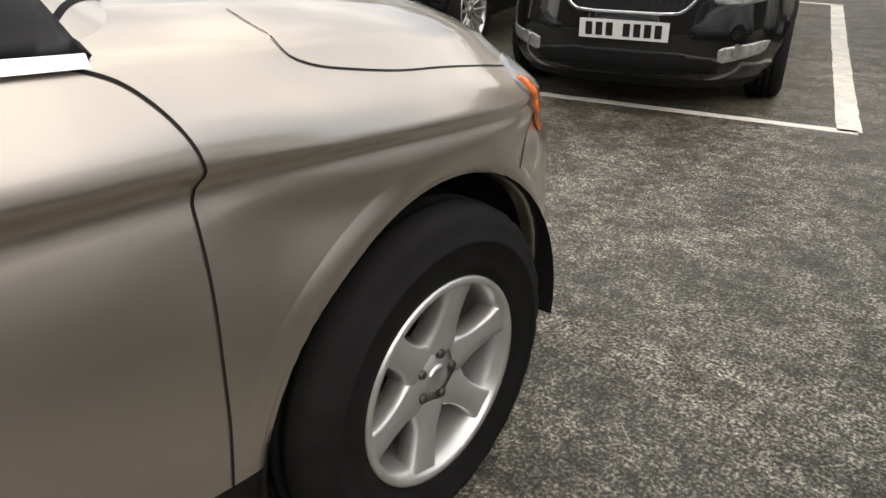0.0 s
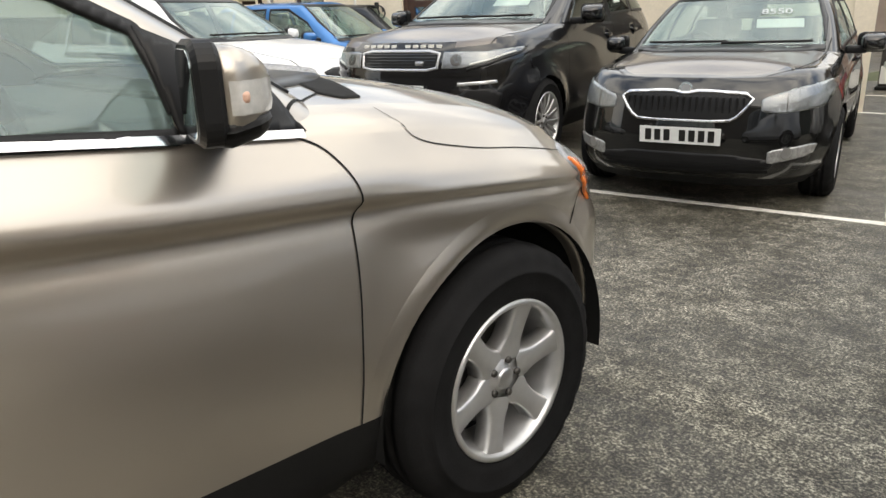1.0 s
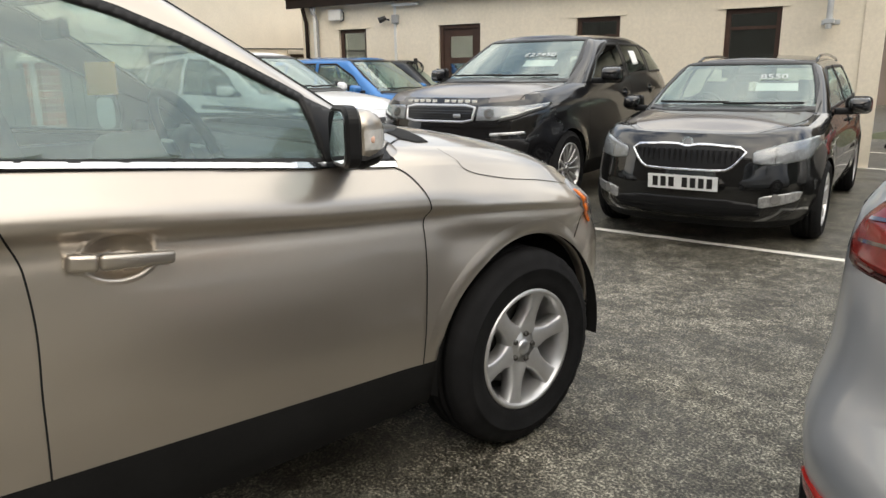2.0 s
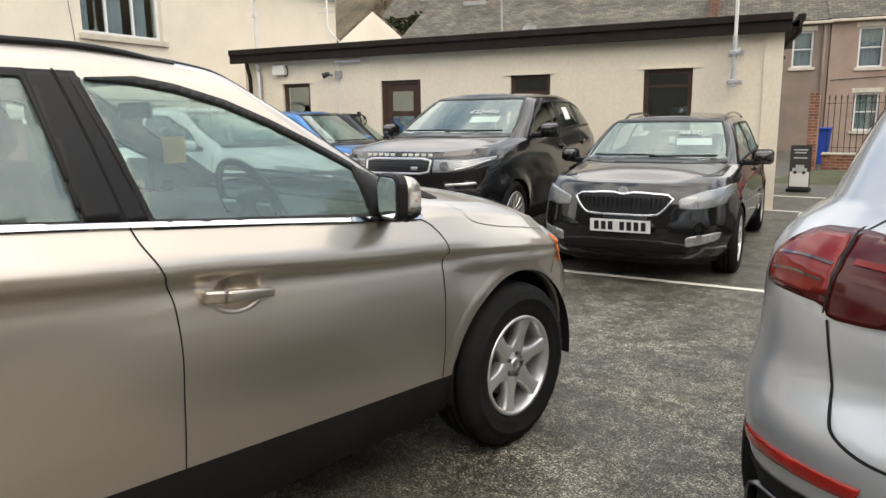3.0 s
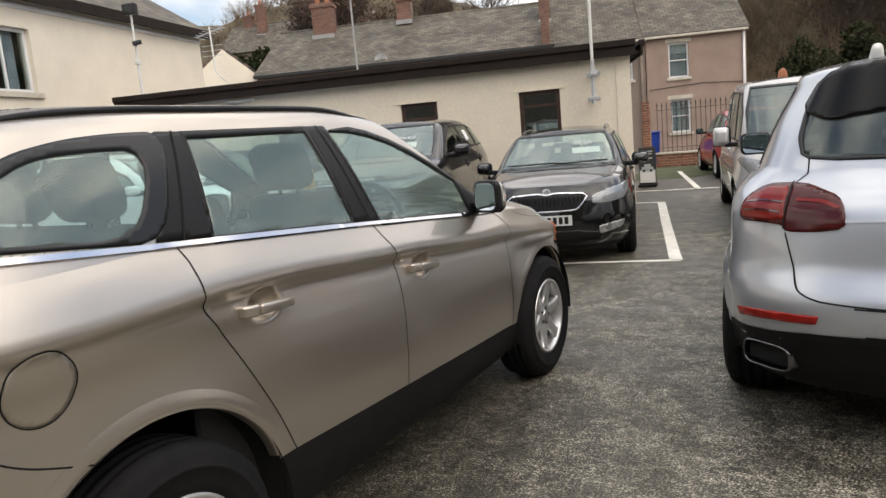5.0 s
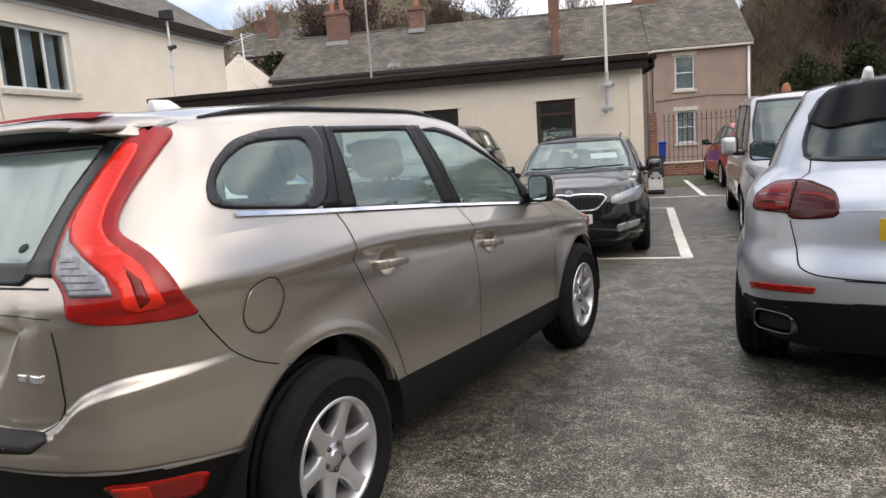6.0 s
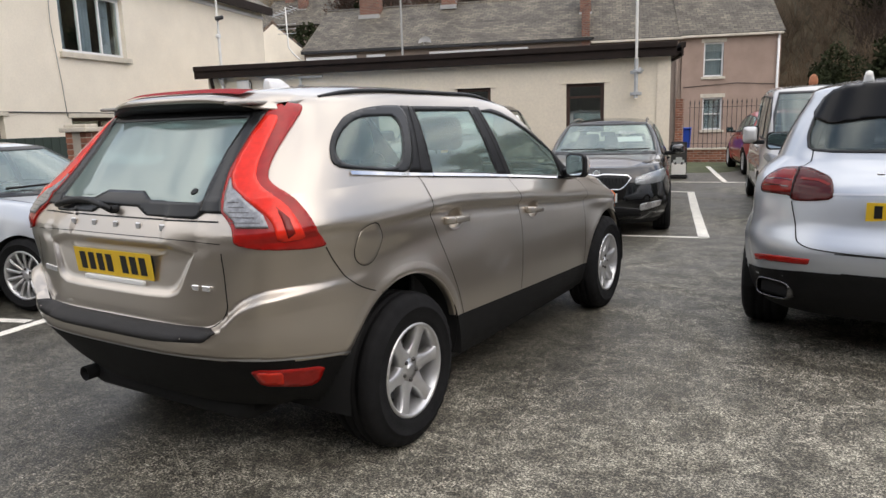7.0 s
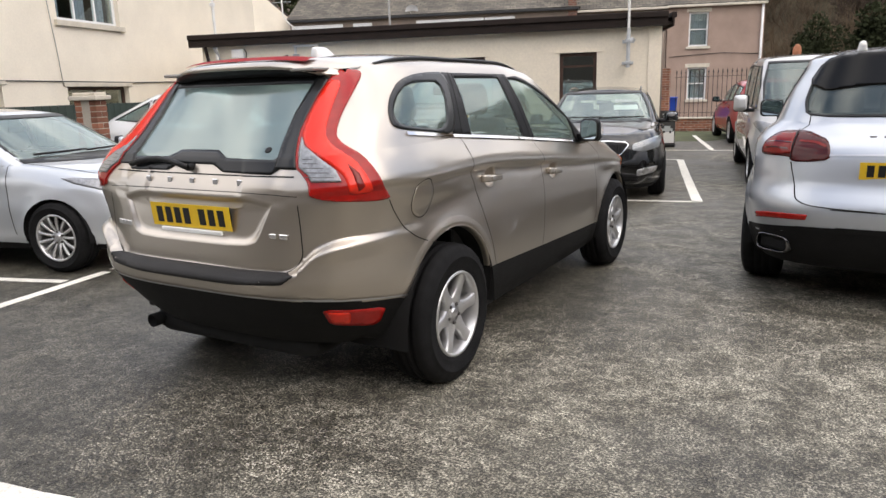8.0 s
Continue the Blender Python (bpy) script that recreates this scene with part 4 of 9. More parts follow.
def window_in(parent, x, z, w, h, frame_mat, recess=0.08, bars_x=(), bars_z=(), sill=None, lintel=None, curtain=None, t=0.06, room=True, label=""):
    """A window set in an opening of a wall under parent, in the wall's own coordinates."""
    win = new("window")
    win.parent = parent
    win.matrix_local = Matrix.Translation((x, 0, z))
    if label:
        win["label"] = label
    part("window_frame", frame_bm(w, h, t, 0.06, recess, bars_x, bars_z), frame_mat, win)
    pane = part("pane", box(t * 0.6, recess + 0.025, t * 0.6, w - t * 0.6, recess + 0.031, h - t * 0.6), HOUSE_GLASS, win)
    pane.visible_shadow = False
    if sill:
        part("window_sill", box(-0.09, -0.07, -0.11, w + 0.09, recess + 0.02, 0.0, 0.012, 2), sill, win)
    if lintel:
        part("lintel", box(-0.10, -0.012, h, w + 0.10, 0.05, h + 0.17, 0.006, 1), lintel, win)
    if curtain:
        for x0, x1 in curtain[1]:
            cv, cf = [], []
            n_ = 36
            for k in range(n_ + 1):
                xx = x0 + (x1 - x0) * k / n_
                yy = recess + 0.14 + 0.022 * math.sin(k * 1.3) + 0.01 * math.sin(k * 0.57)
                cv += [(xx, yy, 0.03), (xx, yy, h - 0.03)]
            for k in range(n_):
                cf.append((2 * k, 2 * k + 2, 2 * k + 3, 2 * k + 1))
            piece("curtain", mesh_from(cv, cf, [curtain[0]], name="curtain"), win)
    if room:
        rb = bmesh.new()
        x0, x1, y0, y1, z0, z1 = -0.3, w + 0.3, recess + 0.30, recess + 1.9, -0.4, h + 0.3
        q = [rb.verts.new(c) for c in ((x0, y0, z0), (x1, y0, z0), (x1, y1, z0), (x0, y1, z0), (x0, y0, z1), (x1, y0, z1), (x1, y1, z1), (x0, y1, z1))]
        for f in ((0, 1, 2, 3), (7, 6, 5, 4), (1, 2, 6, 5), (2, 3, 7, 6), (3, 0, 4, 7)):
            rb.faces.new([q[i] for i in f])
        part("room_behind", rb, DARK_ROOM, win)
    return win


# -- the low cream outbuilding with brown joinery --
def outbuilding():
    o = tagged(new("outbuilding"), "low cream-rendered outbuilding with dark brown fascia and joinery", "building")
    o.matrix_world = at_yaw(-10.407, 7.317, 16.6)
    L, H, D = 10.02, 2.65, 4.6
    wins = [(0.94, 1.60, 1.10, 2.15), (5.80, 6.51, 1.10, 2.14), (8.04, 8.78, 1.20, 2.15)]
    door = (3.22, 4.06, 0.06, 2.14)
    part("front_wall", walled(L, H, 0.25, [*wins, door]), CREAM, o)
    side = part("side_wall", walled(3.5, H - 0.0, 0.25, [(1.35, 2.05, 0.95, 2.05), (2.35, 3.15, 0.05, 2.08)]), CREAM, o, m=Matrix.Translation((L, 0.0, 0)) @ Matrix.Rotation(radians(94.5), 4, "Z"))
    part("back_wall", box(0.0, D - 0.25, 0, L - 0.2, D, H), CREAM, o)
    part("end_wall", box(0.0, 0.25, 0, 0.25, D - 0.25, H), CREAM, o)
    part("roof", box(-0.15, -0.12, H + 0.07, L + 0.10, D + 0.1, H + 0.17), FELT, o)
    part("fascia", join(box(-0.22, -0.20, H - 0.07, L + 0.09, -0.16, H + 0.10, 0.004, 1), box(-0.22, -0.24, H + 0.09, L + 0.10, -0.14, H + 0.20, 0.01, 1), box(-0.20, -0.16, H - 0.02, L + 0.1, 0.0, H + 0.02)), FASCIA, o, "dark brown timber fascia and gutter")
    part("side_fascia", join(box(-0.05, -0.22, H - 0.07, 3.75, -0.18, H + 0.10, 0.004, 1), box(-0.05, -0.26, H + 0.09, 3.75, -0.16, H + 0.19, 0.01, 1), box(0, -0.18, H - 0.02, 3.7, 0.0, H + 0.02)), FASCIA, o, "dark brown side fascia", m=Matrix.Translation((L, 0.0, 0)) @ Matrix.Rotation(radians(94.5), 4, "Z"))
    for x0, x1, z0, z1 in wins:
        window_in(o, x0, z0, x1 - x0, z1 - z0, BROWN_WOOD, 0.05, t=0.07, bars_z=((z1 - z0) * 0.72,) if x1 > 2 else (), label="brown timber window with dark glass")
        part("lintel_edge", box(x0 - 0.10, -0.02, z1, x1 + 0.10, 0.02, z1 + 0.025), CREAM, o)
    d = new("door")
    d.parent = o
    d.matrix_local = Matrix.Translation((door[0], 0, door[2]))
    d["label"] = "dark brown part-glazed timber door"
    w, h = door[1] - door[0], door[3] - door[2]
    part("door_frame", frame_bm(w, h, 0.07, 0.09, 0.04), BROWN_WOOD, d)
    part("door_leaf", walled(w - 0.14, h - 0.07, 0.05, [(0.12, w - 0.26, 1.02, 1.42), (0.12, w - 0.26, 1.52, 1.88)]), BROWN_WOOD, d, m=Matrix.Translation((0.07, 0.07, 0.0)))
    part("pane", box(0.18, 0.09, 1.0, w - 0.18, 0.096, 1.9), HOUSE_GLASS, d).visible_shadow = False
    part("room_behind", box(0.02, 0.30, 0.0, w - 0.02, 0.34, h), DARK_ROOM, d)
    part("door_handle", join(rod((0.13, 0.03, 0.98), (0.13, 0.08, 0.98), 0.012), rod((0.13, 0.03, 0.98), (0.24, 0.03, 0.98), 0.010), box(0.11, 0.064, 0.90, 0.15, 0.072, 1.06, 0.004, 1)), SATIN, d)
    sd = new("side_door")
    sd.parent = side
    sd["label"] = "dark brown side door"
    part("door_leaf", join(box(2.38, 0.05, 0.05, 3.12, 0.10, 2.05, 0.004, 1), box(2.46, 0.04, 1.1, 3.04, 0.05, 1.9, 0.004, 1)), BROWN_WOOD, sd)
    sw = new("side_window")
    sw.parent = side
    part("window_frame", frame_bm(0.70, 1.10, 0.07, 0.06, 0.05, bars_x=(0.35,)), BROWN_WOOD, sw, m=Matrix.Translation((1.35, 0, 0.95)))
    part("pane", box(1.40, 0.08, 1.0, 2.0, 0.09, 2.0), HOUSE_GLASS, sw)
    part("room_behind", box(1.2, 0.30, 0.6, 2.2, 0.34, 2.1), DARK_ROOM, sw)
    return o


outbuilding()


def gabled(parent, x0, x1, y0, y1, ze, zr, over=0.25, thick=0.14, mat=None, ridge_mat=None, name="roof"):
    """A pitched roof with its ridge along x, in slabs."""
    ym = (y0 + y1) / 2
    for k, (ya, sgn) in enumerate(((y0, -1), (y1, 1))):
        run, rise = abs(ym - ya), zr - ze
        ang = math.atan2(rise, run)
        length = math.hypot(run, rise) + over
        ob = part(name, box(0, 0, 0, x1 - x0 + 2 * over, length, thick, 0.01, 1), mat or SLATE, parent)
        if sgn < 0:
            ob.matrix_local = Matrix.Translation((x0 - over, ya - over * math.cos(ang), ze - over * math.sin(ang))) @ Matrix.Rotation(ang, 4, "X")
        else:
            ob.matrix_local = Matrix.Translation((x1 + over, ya + over * math.cos(ang), ze - over * math.sin(ang))) @ Matrix.Rotation(math.pi, 4, "Z") @ Matrix.Rotation(ang, 4, "X")
    v, f = tube([(x0 - over, ym, zr + thick * 0.8), (x1 + over, ym, zr + thick * 0.8)], 0.10, 8)
    piece("ridge_tiles", mesh_from(v, f, [ridge_mat or SLATE], name="ridge_tiles"), parent)


def gable_wall(parent, x, thick, y0, y1, z0, ze, zr, mat):
    bm = bmesh.new()
    ym = (y0 + y1) / 2
    prof = [(y0, z0), (y1, z0), (y1, ze), (ym, zr), (y0, ze)]
    a = [bm.verts.new((x, y, z)) for y, z in prof]
    b = [bm.verts.new((x + thick, y, z)) for y, z in prof]
    bm.faces.new(a[::-1]), bm.faces.new(b)
    for i in range(5):
        j = (i + 1) % 5
        bm.faces.new((a[i], a[j], b[j], b[i]))
    return part("gable_wall", bm, mat, parent)


def chimney(parent, x, y, z, w, d, h, pots=2, mat=None):
    c = part("chimney", join(box(x - w / 2, y - d / 2, z, x + w / 2, y + d / 2, z + h), box(x - w / 2 - 0.06, y - d / 2 - 0.06, z + h - 0.22, x + w / 2 + 0.06, y + d / 2 + 0.06, z + h - 0.06, 0.01, 1)), mat or BRICK_FAR, parent, "red brick chimney stack")
    for i in range(pots):
        px = x - w / 2 + w * (i + 0.5) / pots
        part("chimney_pot", rod((px, y, z + h - 0.02), (px, y, z + h + 0.45), 0.13, 0.10, 12), POT, c)
    part("flashing", box(x - w / 2 - 0.05, y - d / 2 - 0.12, z + 0.05, x + w / 2 + 0.05, y - d / 2 + 0.02, z + 0.25), GREY_PLASTIC, c)


# -- the taller cream house to the side --
def cream_house():
    o = tagged(new("house"), "two-storey cream-rendered house with slate roof and white windows", "house")
    # x runs along the wall that is seen, towards its far end
    o.matrix_world = at_yaw(-11.4 + 0.297 * 9, 4.76 - 0.955 * 9, 107.3, -0.6)
    L, H, D = 17.2, 5.66, 8.0
    up = (8.76, 10.69, 3.68, 4.95)
    lows = [(8.78, 10.72, 1.1, 2.38), (5.3, 7.13, 1.1, 2.42), (12.6, 14.0, 1.1, 2.38)]
    up2 = (3.8, 5.73, 3.68, 4.95)
    part("front_wall", walled(L, H, 0.3, [up, up2, *lows]), CREAM_B, o)
    for w_ in (up, up2):
        wdt, hgt = w_[1] - w_[0], w_[3] - w_[2]
        window_in(o, w_[0], w_[2], wdt, hgt, UPVC, 0.10, bars_x=(wdt * 0.33, wdt * 0.66), sill=STONE_SILL, t=0.07, curtain=(CURTAIN, ((0.08, 0.34), (0.78, 1.12), (1.40, 1.72))), label="white three-light window with curtains")
    for w_ in lows:
        wdt, hgt = w_[1] - w_[0], w_[3] - w_[2]
        window_in(o, w_[0], w_[2], wdt, hgt, BROWN_WOOD, 0.12, bars_x=(wdt * 0.5,), t=0.07, label="dark ground-floor window")
        part("window_band", box(w_[0] - 0.10, -0.03, w_[3], w_[1] + 0.10, 0.0, w_[3] + 0.09, 0.005, 1), STONE_SILL, o)
    part("end_wall", box(L - 0.3, 0.3, 0, L, D, H), CREAM_B, o)
    part("end_wall", box(0, 0.3, 0, 0.3, D, H), CREAM_B, o)
    part("back_wall", box(0.3, D - 0.3, 0, L - 0.3, D, H), CREAM_B, o)
    gabled(o, 0, L, 0, D, H, H + 2.5, 0.22)
    part("fascia", box(-0.2, -0.26, H - 0.22, L + 0.22, -0.20, H + 0.02, 0.005, 1), FASCIA, o)
    part("soffit", box(-0.2, -0.20, H - 0.06, L + 0.2, 0.0, H - 0.03), FASCIA, o)
    part("moulding", box(0, -0.04, H - 0.34, L, 0.0, H - 0.24, 0.01, 1), UPVC, o)
    v, f = tube([(5.0, -0.02, 2.50), (7.2, -0.02, 2.49), (11.0, -0.02, 2.47), (13.0, -0.02, 2.50), (L, -0.02, 2.48)], 0.012, 6)
    piece("wall_cable", mesh_from(v, f, [IRON], name="wall_cable"), o)
    v, f = tube([(8.55, -0.02, H - 0.3), (8.50, -0.02, 4.2), (8.62, -0.02, 3.0), (8.66, -0.02, 2.4)], 0.008, 6)
    piece("wall_cable", mesh_from(v, f, [GREY_PLASTIC], name="wall_cable"), o)


cream_house()


# -- small gabled house between the two --
def small_gable():
    o = tagged(new("house"), "small cream gabled house with brown tiled roof", "house")
    o.matrix_world = at_yaw(-24.1, 20.25, 46, -0.1)
    gable_wall(o, 0, 0.25, 0, 4.6, -1, 4.35, 6.35, CREAM_B).matrix_local = Matrix.Rotation(radians(-90), 4, "Z") @ Matrix.Identity(4)
    part("side_wall", box(0.0, -8.0, -1, 0.2, 0.0, 4.3), CREAM_B, o, m=Matrix.Rotation(radians(180), 4, "Z"))
    b = new("roof_pair")
    b.parent = o
    b.matrix_local = Matrix.Rotation(radians(90), 4, "Z") @ Matrix.Translation((-0.1, -4.6, 0))
    gabled(b, 0.1, 8.0, 0, 4.6, 4.35, 6.35, 0.15, 0.12, TILE, TILE)
    for s_ in (0, 1):
        p0 = (4.6 * s_, -0.06, 4.35)
        part("bargeboard", rod(p0, (2.3, -0.06, 6.40), 0.07, n=4), UPVC, o)


small_gable()


# -- the terrace behind --
def terrace_house(x0, x1, y, wall_mat, ze=4.75, zr=7.65, depth=8.0, wins=(), label="", turn=0.0, verge=0.12, roof_mat=None, base=0.0, gutter=None):
    o = tagged(new("terraced_house"), label, "house", "terrace behind the car park")
    o.matrix_world = at_yaw(x0, y, turn, base)
    L = x1 - x0
    part("front_wall", walled(L, ze, 0.3, [(a, b, c, d) for a, b, c, d in wins]), wall_mat, o)
    for a, b, c, d in wins:
        window_in(o, a, c, b - a, d - c, UPVC, 0.09, bars_z=((d - c) * 0.5,), sill=STONE_SILL, lintel=STONE_SILL, curtain=(NET, ((0.05, b - a - 0.05),)), t=0.07, label="white sash window with net curtain")
    gable_wall(o, 0, 0.28, 0.3, depth, 0, ze, zr - 0.12, wall_mat)
    gable_wall(o, L - 0.28, 0.28, 0.3, depth, 0, ze, zr - 0.12, wall_mat)
    gabled(o, 0, L, 0, depth, ze, zr, verge, 0.12, roof_mat)
    part("gutter", box(-0.05, -0.24, ze - 0.10, L + 0.05, -0.12, ze + 0.0, 0.02, 2), gutter or STONE_SILL, o)
    return o


TURN = 20.0
pk = terrace_house(-4.85, -0.88, 28.3, PINK, zr=7.35, wins=[(0.90, 1.71, 3.02, 4.44), (0.92, 1.73, 0.76, 2.13)], label="pinkish-brown rendered terraced house with white sash windows", turn=TURN)
v_, f_ = tube([(3.86, -0.08, 0.0), (3.86, -0.08, 4.65)], 0.05, 8)
piece("downpipe", mesh_from(v_, f_, [UPVC], name="downpipe"), pk, "white downpipe")
v_, f_ = tube([(0.1, -0.03, 2.6), (2.3, -0.03, 2.72), (3.85, -0.03, 2.62)], 0.012, 6)
piece("wall_cable", mesh_from(v_, f_, [IRON], name="wall_cable"), pk)
chimney(pk, 0.1, 4.0, 7.0, 1.0, 0.6, 1.45, 2)
h2 = terrace_house(-8.42, -4.66, 27.0, BROWN_REND, wins=[(2.55, 3.25, 3.1, 4.4)], label="dull brown rendered terraced house with slate roof", ze=4.72, zr=7.3, turn=TURN)
v_, f_ = tube([(3.6, -0.08, 0.0), (3.6, -0.08, 4.6)], 0.055, 8)
piece("downpipe", mesh_from(v_, f_, [BROWN_REND], name="downpipe"), h2)
# the brown render puts the shade under the eaves into the wall's colour
row = terrace_house(-20.96, -7.61, 22.29, BROWN_REND, ze=4.85, zr=7.15, wins=[(1.0, 2.0, 2.7, 4.0), (4.2, 5.2, 2.7, 4.0), (7.4, 8.4, 2.7, 4.0), (10.6, 11.6, 2.7, 4.0)], label="long slate-roofed terrace with dark gutters and white boards", turn=TURN, gutter=IRON)
chimney(row, 2.4, 3.4, 6.6, 1.0, 0.75, 1.75, 2)
chimney(row, 6.4, 3.7, 6.9, 0.7, 0.6, 1.35, 1)
chimney(row, 13.1, 2.6, 6.0, 0.5, 0.9, 2.6, 1)
part("party_wall", box(12.95, -0.1, 4.0, 13.3, 4.0, 6.1), BRICK_FAR, row, "red brick party wall")
for a_, b_ in ((0.1, 2.6), (3.1, 4.0), (6.1, 9.2), (9.25, 10.6)):
    part("eaves_board", box(a_, -0.06, 4.28, b_, -0.002, 4.62, 0.01, 1), UPVC, row, "white eaves board")

# ---- the cars ----
def side_curves(shoulder=0.53):
    """How a cabin's side leans in and how it rises, from waistline to roof."""
    return (curve((0, 0), (0.4, shoulder * 0.47), (0.72, shoulder), (0.86, 0.70), (0.94, 0.86), (1, 1)),
            curve((0, 0), (0.4, 0.44), (0.72, 0.80), (0.86, 0.935), (0.94, 0.98), (1, 1)))


def every(c):
    return np.ones(len(c), bool)


def flipx(poly):
    return [(-x, z) for x, z in poly]


def slab(x0, y0, z0, x1, y1, z1, r, n=7):
    """A plate between y0 and y1 whose outline has round corners."""
    bm = bmesh.new()
    ring = []
    for cx, cz, a0 in ((x1 - r, z1 - r, 0), (x0 + r, z1 - r, 90), (x0 + r, z0 + r, 180), (x1 - r, z0 + r, 270)):
        for k in range(n):
            a = radians(a0 + 90 * k / (n - 1))
            ring.append((cx + r * math.cos(a), cz + r * math.sin(a)))
    d = min((y1 - y0) * 0.3, 0.008)
    loops = []
    for y, g_ in ((y0, d), (y0 + d, 0), (y1 - d, 0), (y1, d)):
        cx, cz = (x0 + x1) / 2, (z0 + z1) / 2
        loops.append([bm.verts.new((cx + (x - cx) * (1 - g_ / (x1 - x0) * 2), y, cz + (z - cz) * (1 - g_ / (z1 - z0) * 2))) for x, z in ring])
    for p, q in zip(loops, loops[1:]):
        for k in range(len(p)):
            j = (k + 1) % len(p)
            bm.faces.new((p[k], q[k], q[j], p[j]))
    bm.faces.new(loops[0])
    bm.faces.new(loops[-1][::-1])
    bmesh.ops.recalc_face_normals(bm, faces=bm.faces)
    return bm


def door_mirror(car, x, y, z, paint_mat, size=(0.19, 0.11, 0.15), lamp=False):
    """Two outside mirrors: a painted back, a black rim, the glass and an arm."""
    sx, sy, sz = size
    for s_ in (1, -1):
        m = new("door_mirror")
        m.parent = car.root
        m.matrix_local = Matrix.Translation((s_ * x, y, z)) @ Matrix.Rotation(radians(-s_ * 16), 4, "Z") @ Matrix.Diagonal((s_, 1, 1, 1))
        shell = box(0, -0.02, -sz / 2, sx, sy, sz / 2, 0.045, 4)
        for v in shell.verts:
            if v.co.y > 0:
                v.co.z *= 1 - 0.38 * (v.co.y / sy) ** 1.5
                v.co.x *= 1 - 0.42 * (v.co.y / sy) ** 2
        part("mirror_shell", shell, paint_mat, m, smooth=True)
        part("mirror_rim", slab(-0.010, -0.040, -sz / 2 - 0.006, sx + 0.006, 0.002, sz / 2 + 0.006, 0.042), TRIM, m)
        part("mirror_glass", slab(0.004, -0.0425, -sz / 2 + 0.008, sx - 0.008, -0.039, sz / 2 - 0.008, 0.034), MIRROR, m, "mirror glass")
        part("mirror_arm", box(-0.10, -0.01, -sz / 2 - 0.012, 0.05, 0.06, -sz / 2 + 0.045, 0.015, 2), TRIM, m, smooth=True)
        lower = box(-0.004, -0.02, -sz / 2 - 0.010, sx * 0.985, sy * 0.93, -sz * 0.20, 0.03, 3)
        for v in lower.verts:
            if v.co.y > 0:
                v.co.x *= 1 - 0.34 * (v.co.y / sy) ** 2
                if v.co.z < -sz * 0.3:
                    v.co.z *= 1 - 0.28 * (v.co.y / sy) ** 1.5
        if lamp:
            part("mirror_lower_shell", lower, TRIM, m, "black lower half", smooth=True)
        else:
            lower.free()
        if lamp:
            lens = box(0, -0.02, -sz / 2, sx, sy, sz / 2, 0.045, 4)
            bmesh.ops.subdivide_edges(lens, edges=lens.edges[:], cuts=3, use_grid_fill=True)
            for v in lens.verts:
                if v.co.y > 0:
                    v.co.z *= 1 - 0.38 * (v.co.y / sy) ** 1.5
                    v.co.x *= 1 - 0.42 * (v.co.y / sy) ** 2
            for at_, out in (((0, 0, -sz * 0.21), (0, 0, -1)), ((0, 0, sz * 0.13), (0, 0, 1)), ((0, 0.008, 0), (0, -1, 0)), ((sx * 0.30, 0, 0), (-1, 0, 0))):
                bmesh.ops.bisect_plane(lens, geom=[*lens.verts, *lens.edges, *lens.faces], plane_co=at_, plane_no=out, clear_outer=True)
            for v in lens.verts:
                v.co += Vector((0.0025, 0.0015, 0))
            glow = box(sx * 0.86, sy * 0.24, -sz * 0.10, sx * 0.985, sy * 0.44, sz * 0.03, 0.006, 2)
            lens_ob = part("mirror_lamp", lens, MIRROR_LAMP, m, "clear repeater lamp", smooth=True)
            part("bulb", glow, MIRROR_BULB, lens_ob, smooth=True)


def dashboard(car, y, z, w, wheel_x, wheel_y, wheel_z, mat=None):
    top = box(-w, y - 0.34, z - 0.34, w, y + 0.24, z, 0.08, 3)
    part("dashboard", top, mat or DASH, car.root, smooth=True)
    ring = []
    for i in range(33):
        a = 2 * math.pi * i / 32
        ring.append((0.185 * math.cos(a), 0.0, 0.185 * math.sin(a)))
    v, f = tube(ring, 0.016, 10)
    sw = new("steering_wheel")
    sw.parent = car.root
    sw.matrix_local = Matrix.Translation((wheel_x, wheel_y, wheel_z)) @ Matrix.Rotation(radians(24), 4, "X")
    piece("wheel_rim", mesh_from(v, f, [TRIM], name="wheel_rim"), sw)
    part("wheel_boss", join(box(-0.075, -0.02, -0.07, 0.075, 0.05, 0.06, 0.025, 2), box(-0.18, -0.005, -0.02, 0.18, 0.02, 0.025, 0.01, 1), box(-0.02, -0.005, -0.18, 0.02, 0.02, 0.0, 0.008, 1)), DASH, sw, smooth=True)
    part("wheel_trim", join(box(-0.16, -0.026, -0.025, -0.07, -0.010, 0.030, 0.006, 1), box(0.07, -0.026, -0.025, 0.16, -0.010, 0.030, 0.006, 1)), SATIN, sw, "silver spoke trim")
    part("steering_column", rod((wheel_x, wheel_y, wheel_z), (wheel_x, wheel_y + 0.3, wheel_z - 0.12), 0.04), DASH, car.root)


def wipers(car, y, z, w, lines):
    for (x0, z0), (x1, z1) in lines:
        pts = []
        for k in range(7):
            u = k / 6
            hit, n = on_skin(car.tree, "front", x0 + (x1 - x0) * u, z0 + (z1 - z0) * u)
            if hit is not None:
                pts.append(hit + n * 0.02)
        v, f = tube(pts, 0.010, 6)
        piece("wiper", mesh_from(v, f, [TRIM], name="wiper"), car.root)


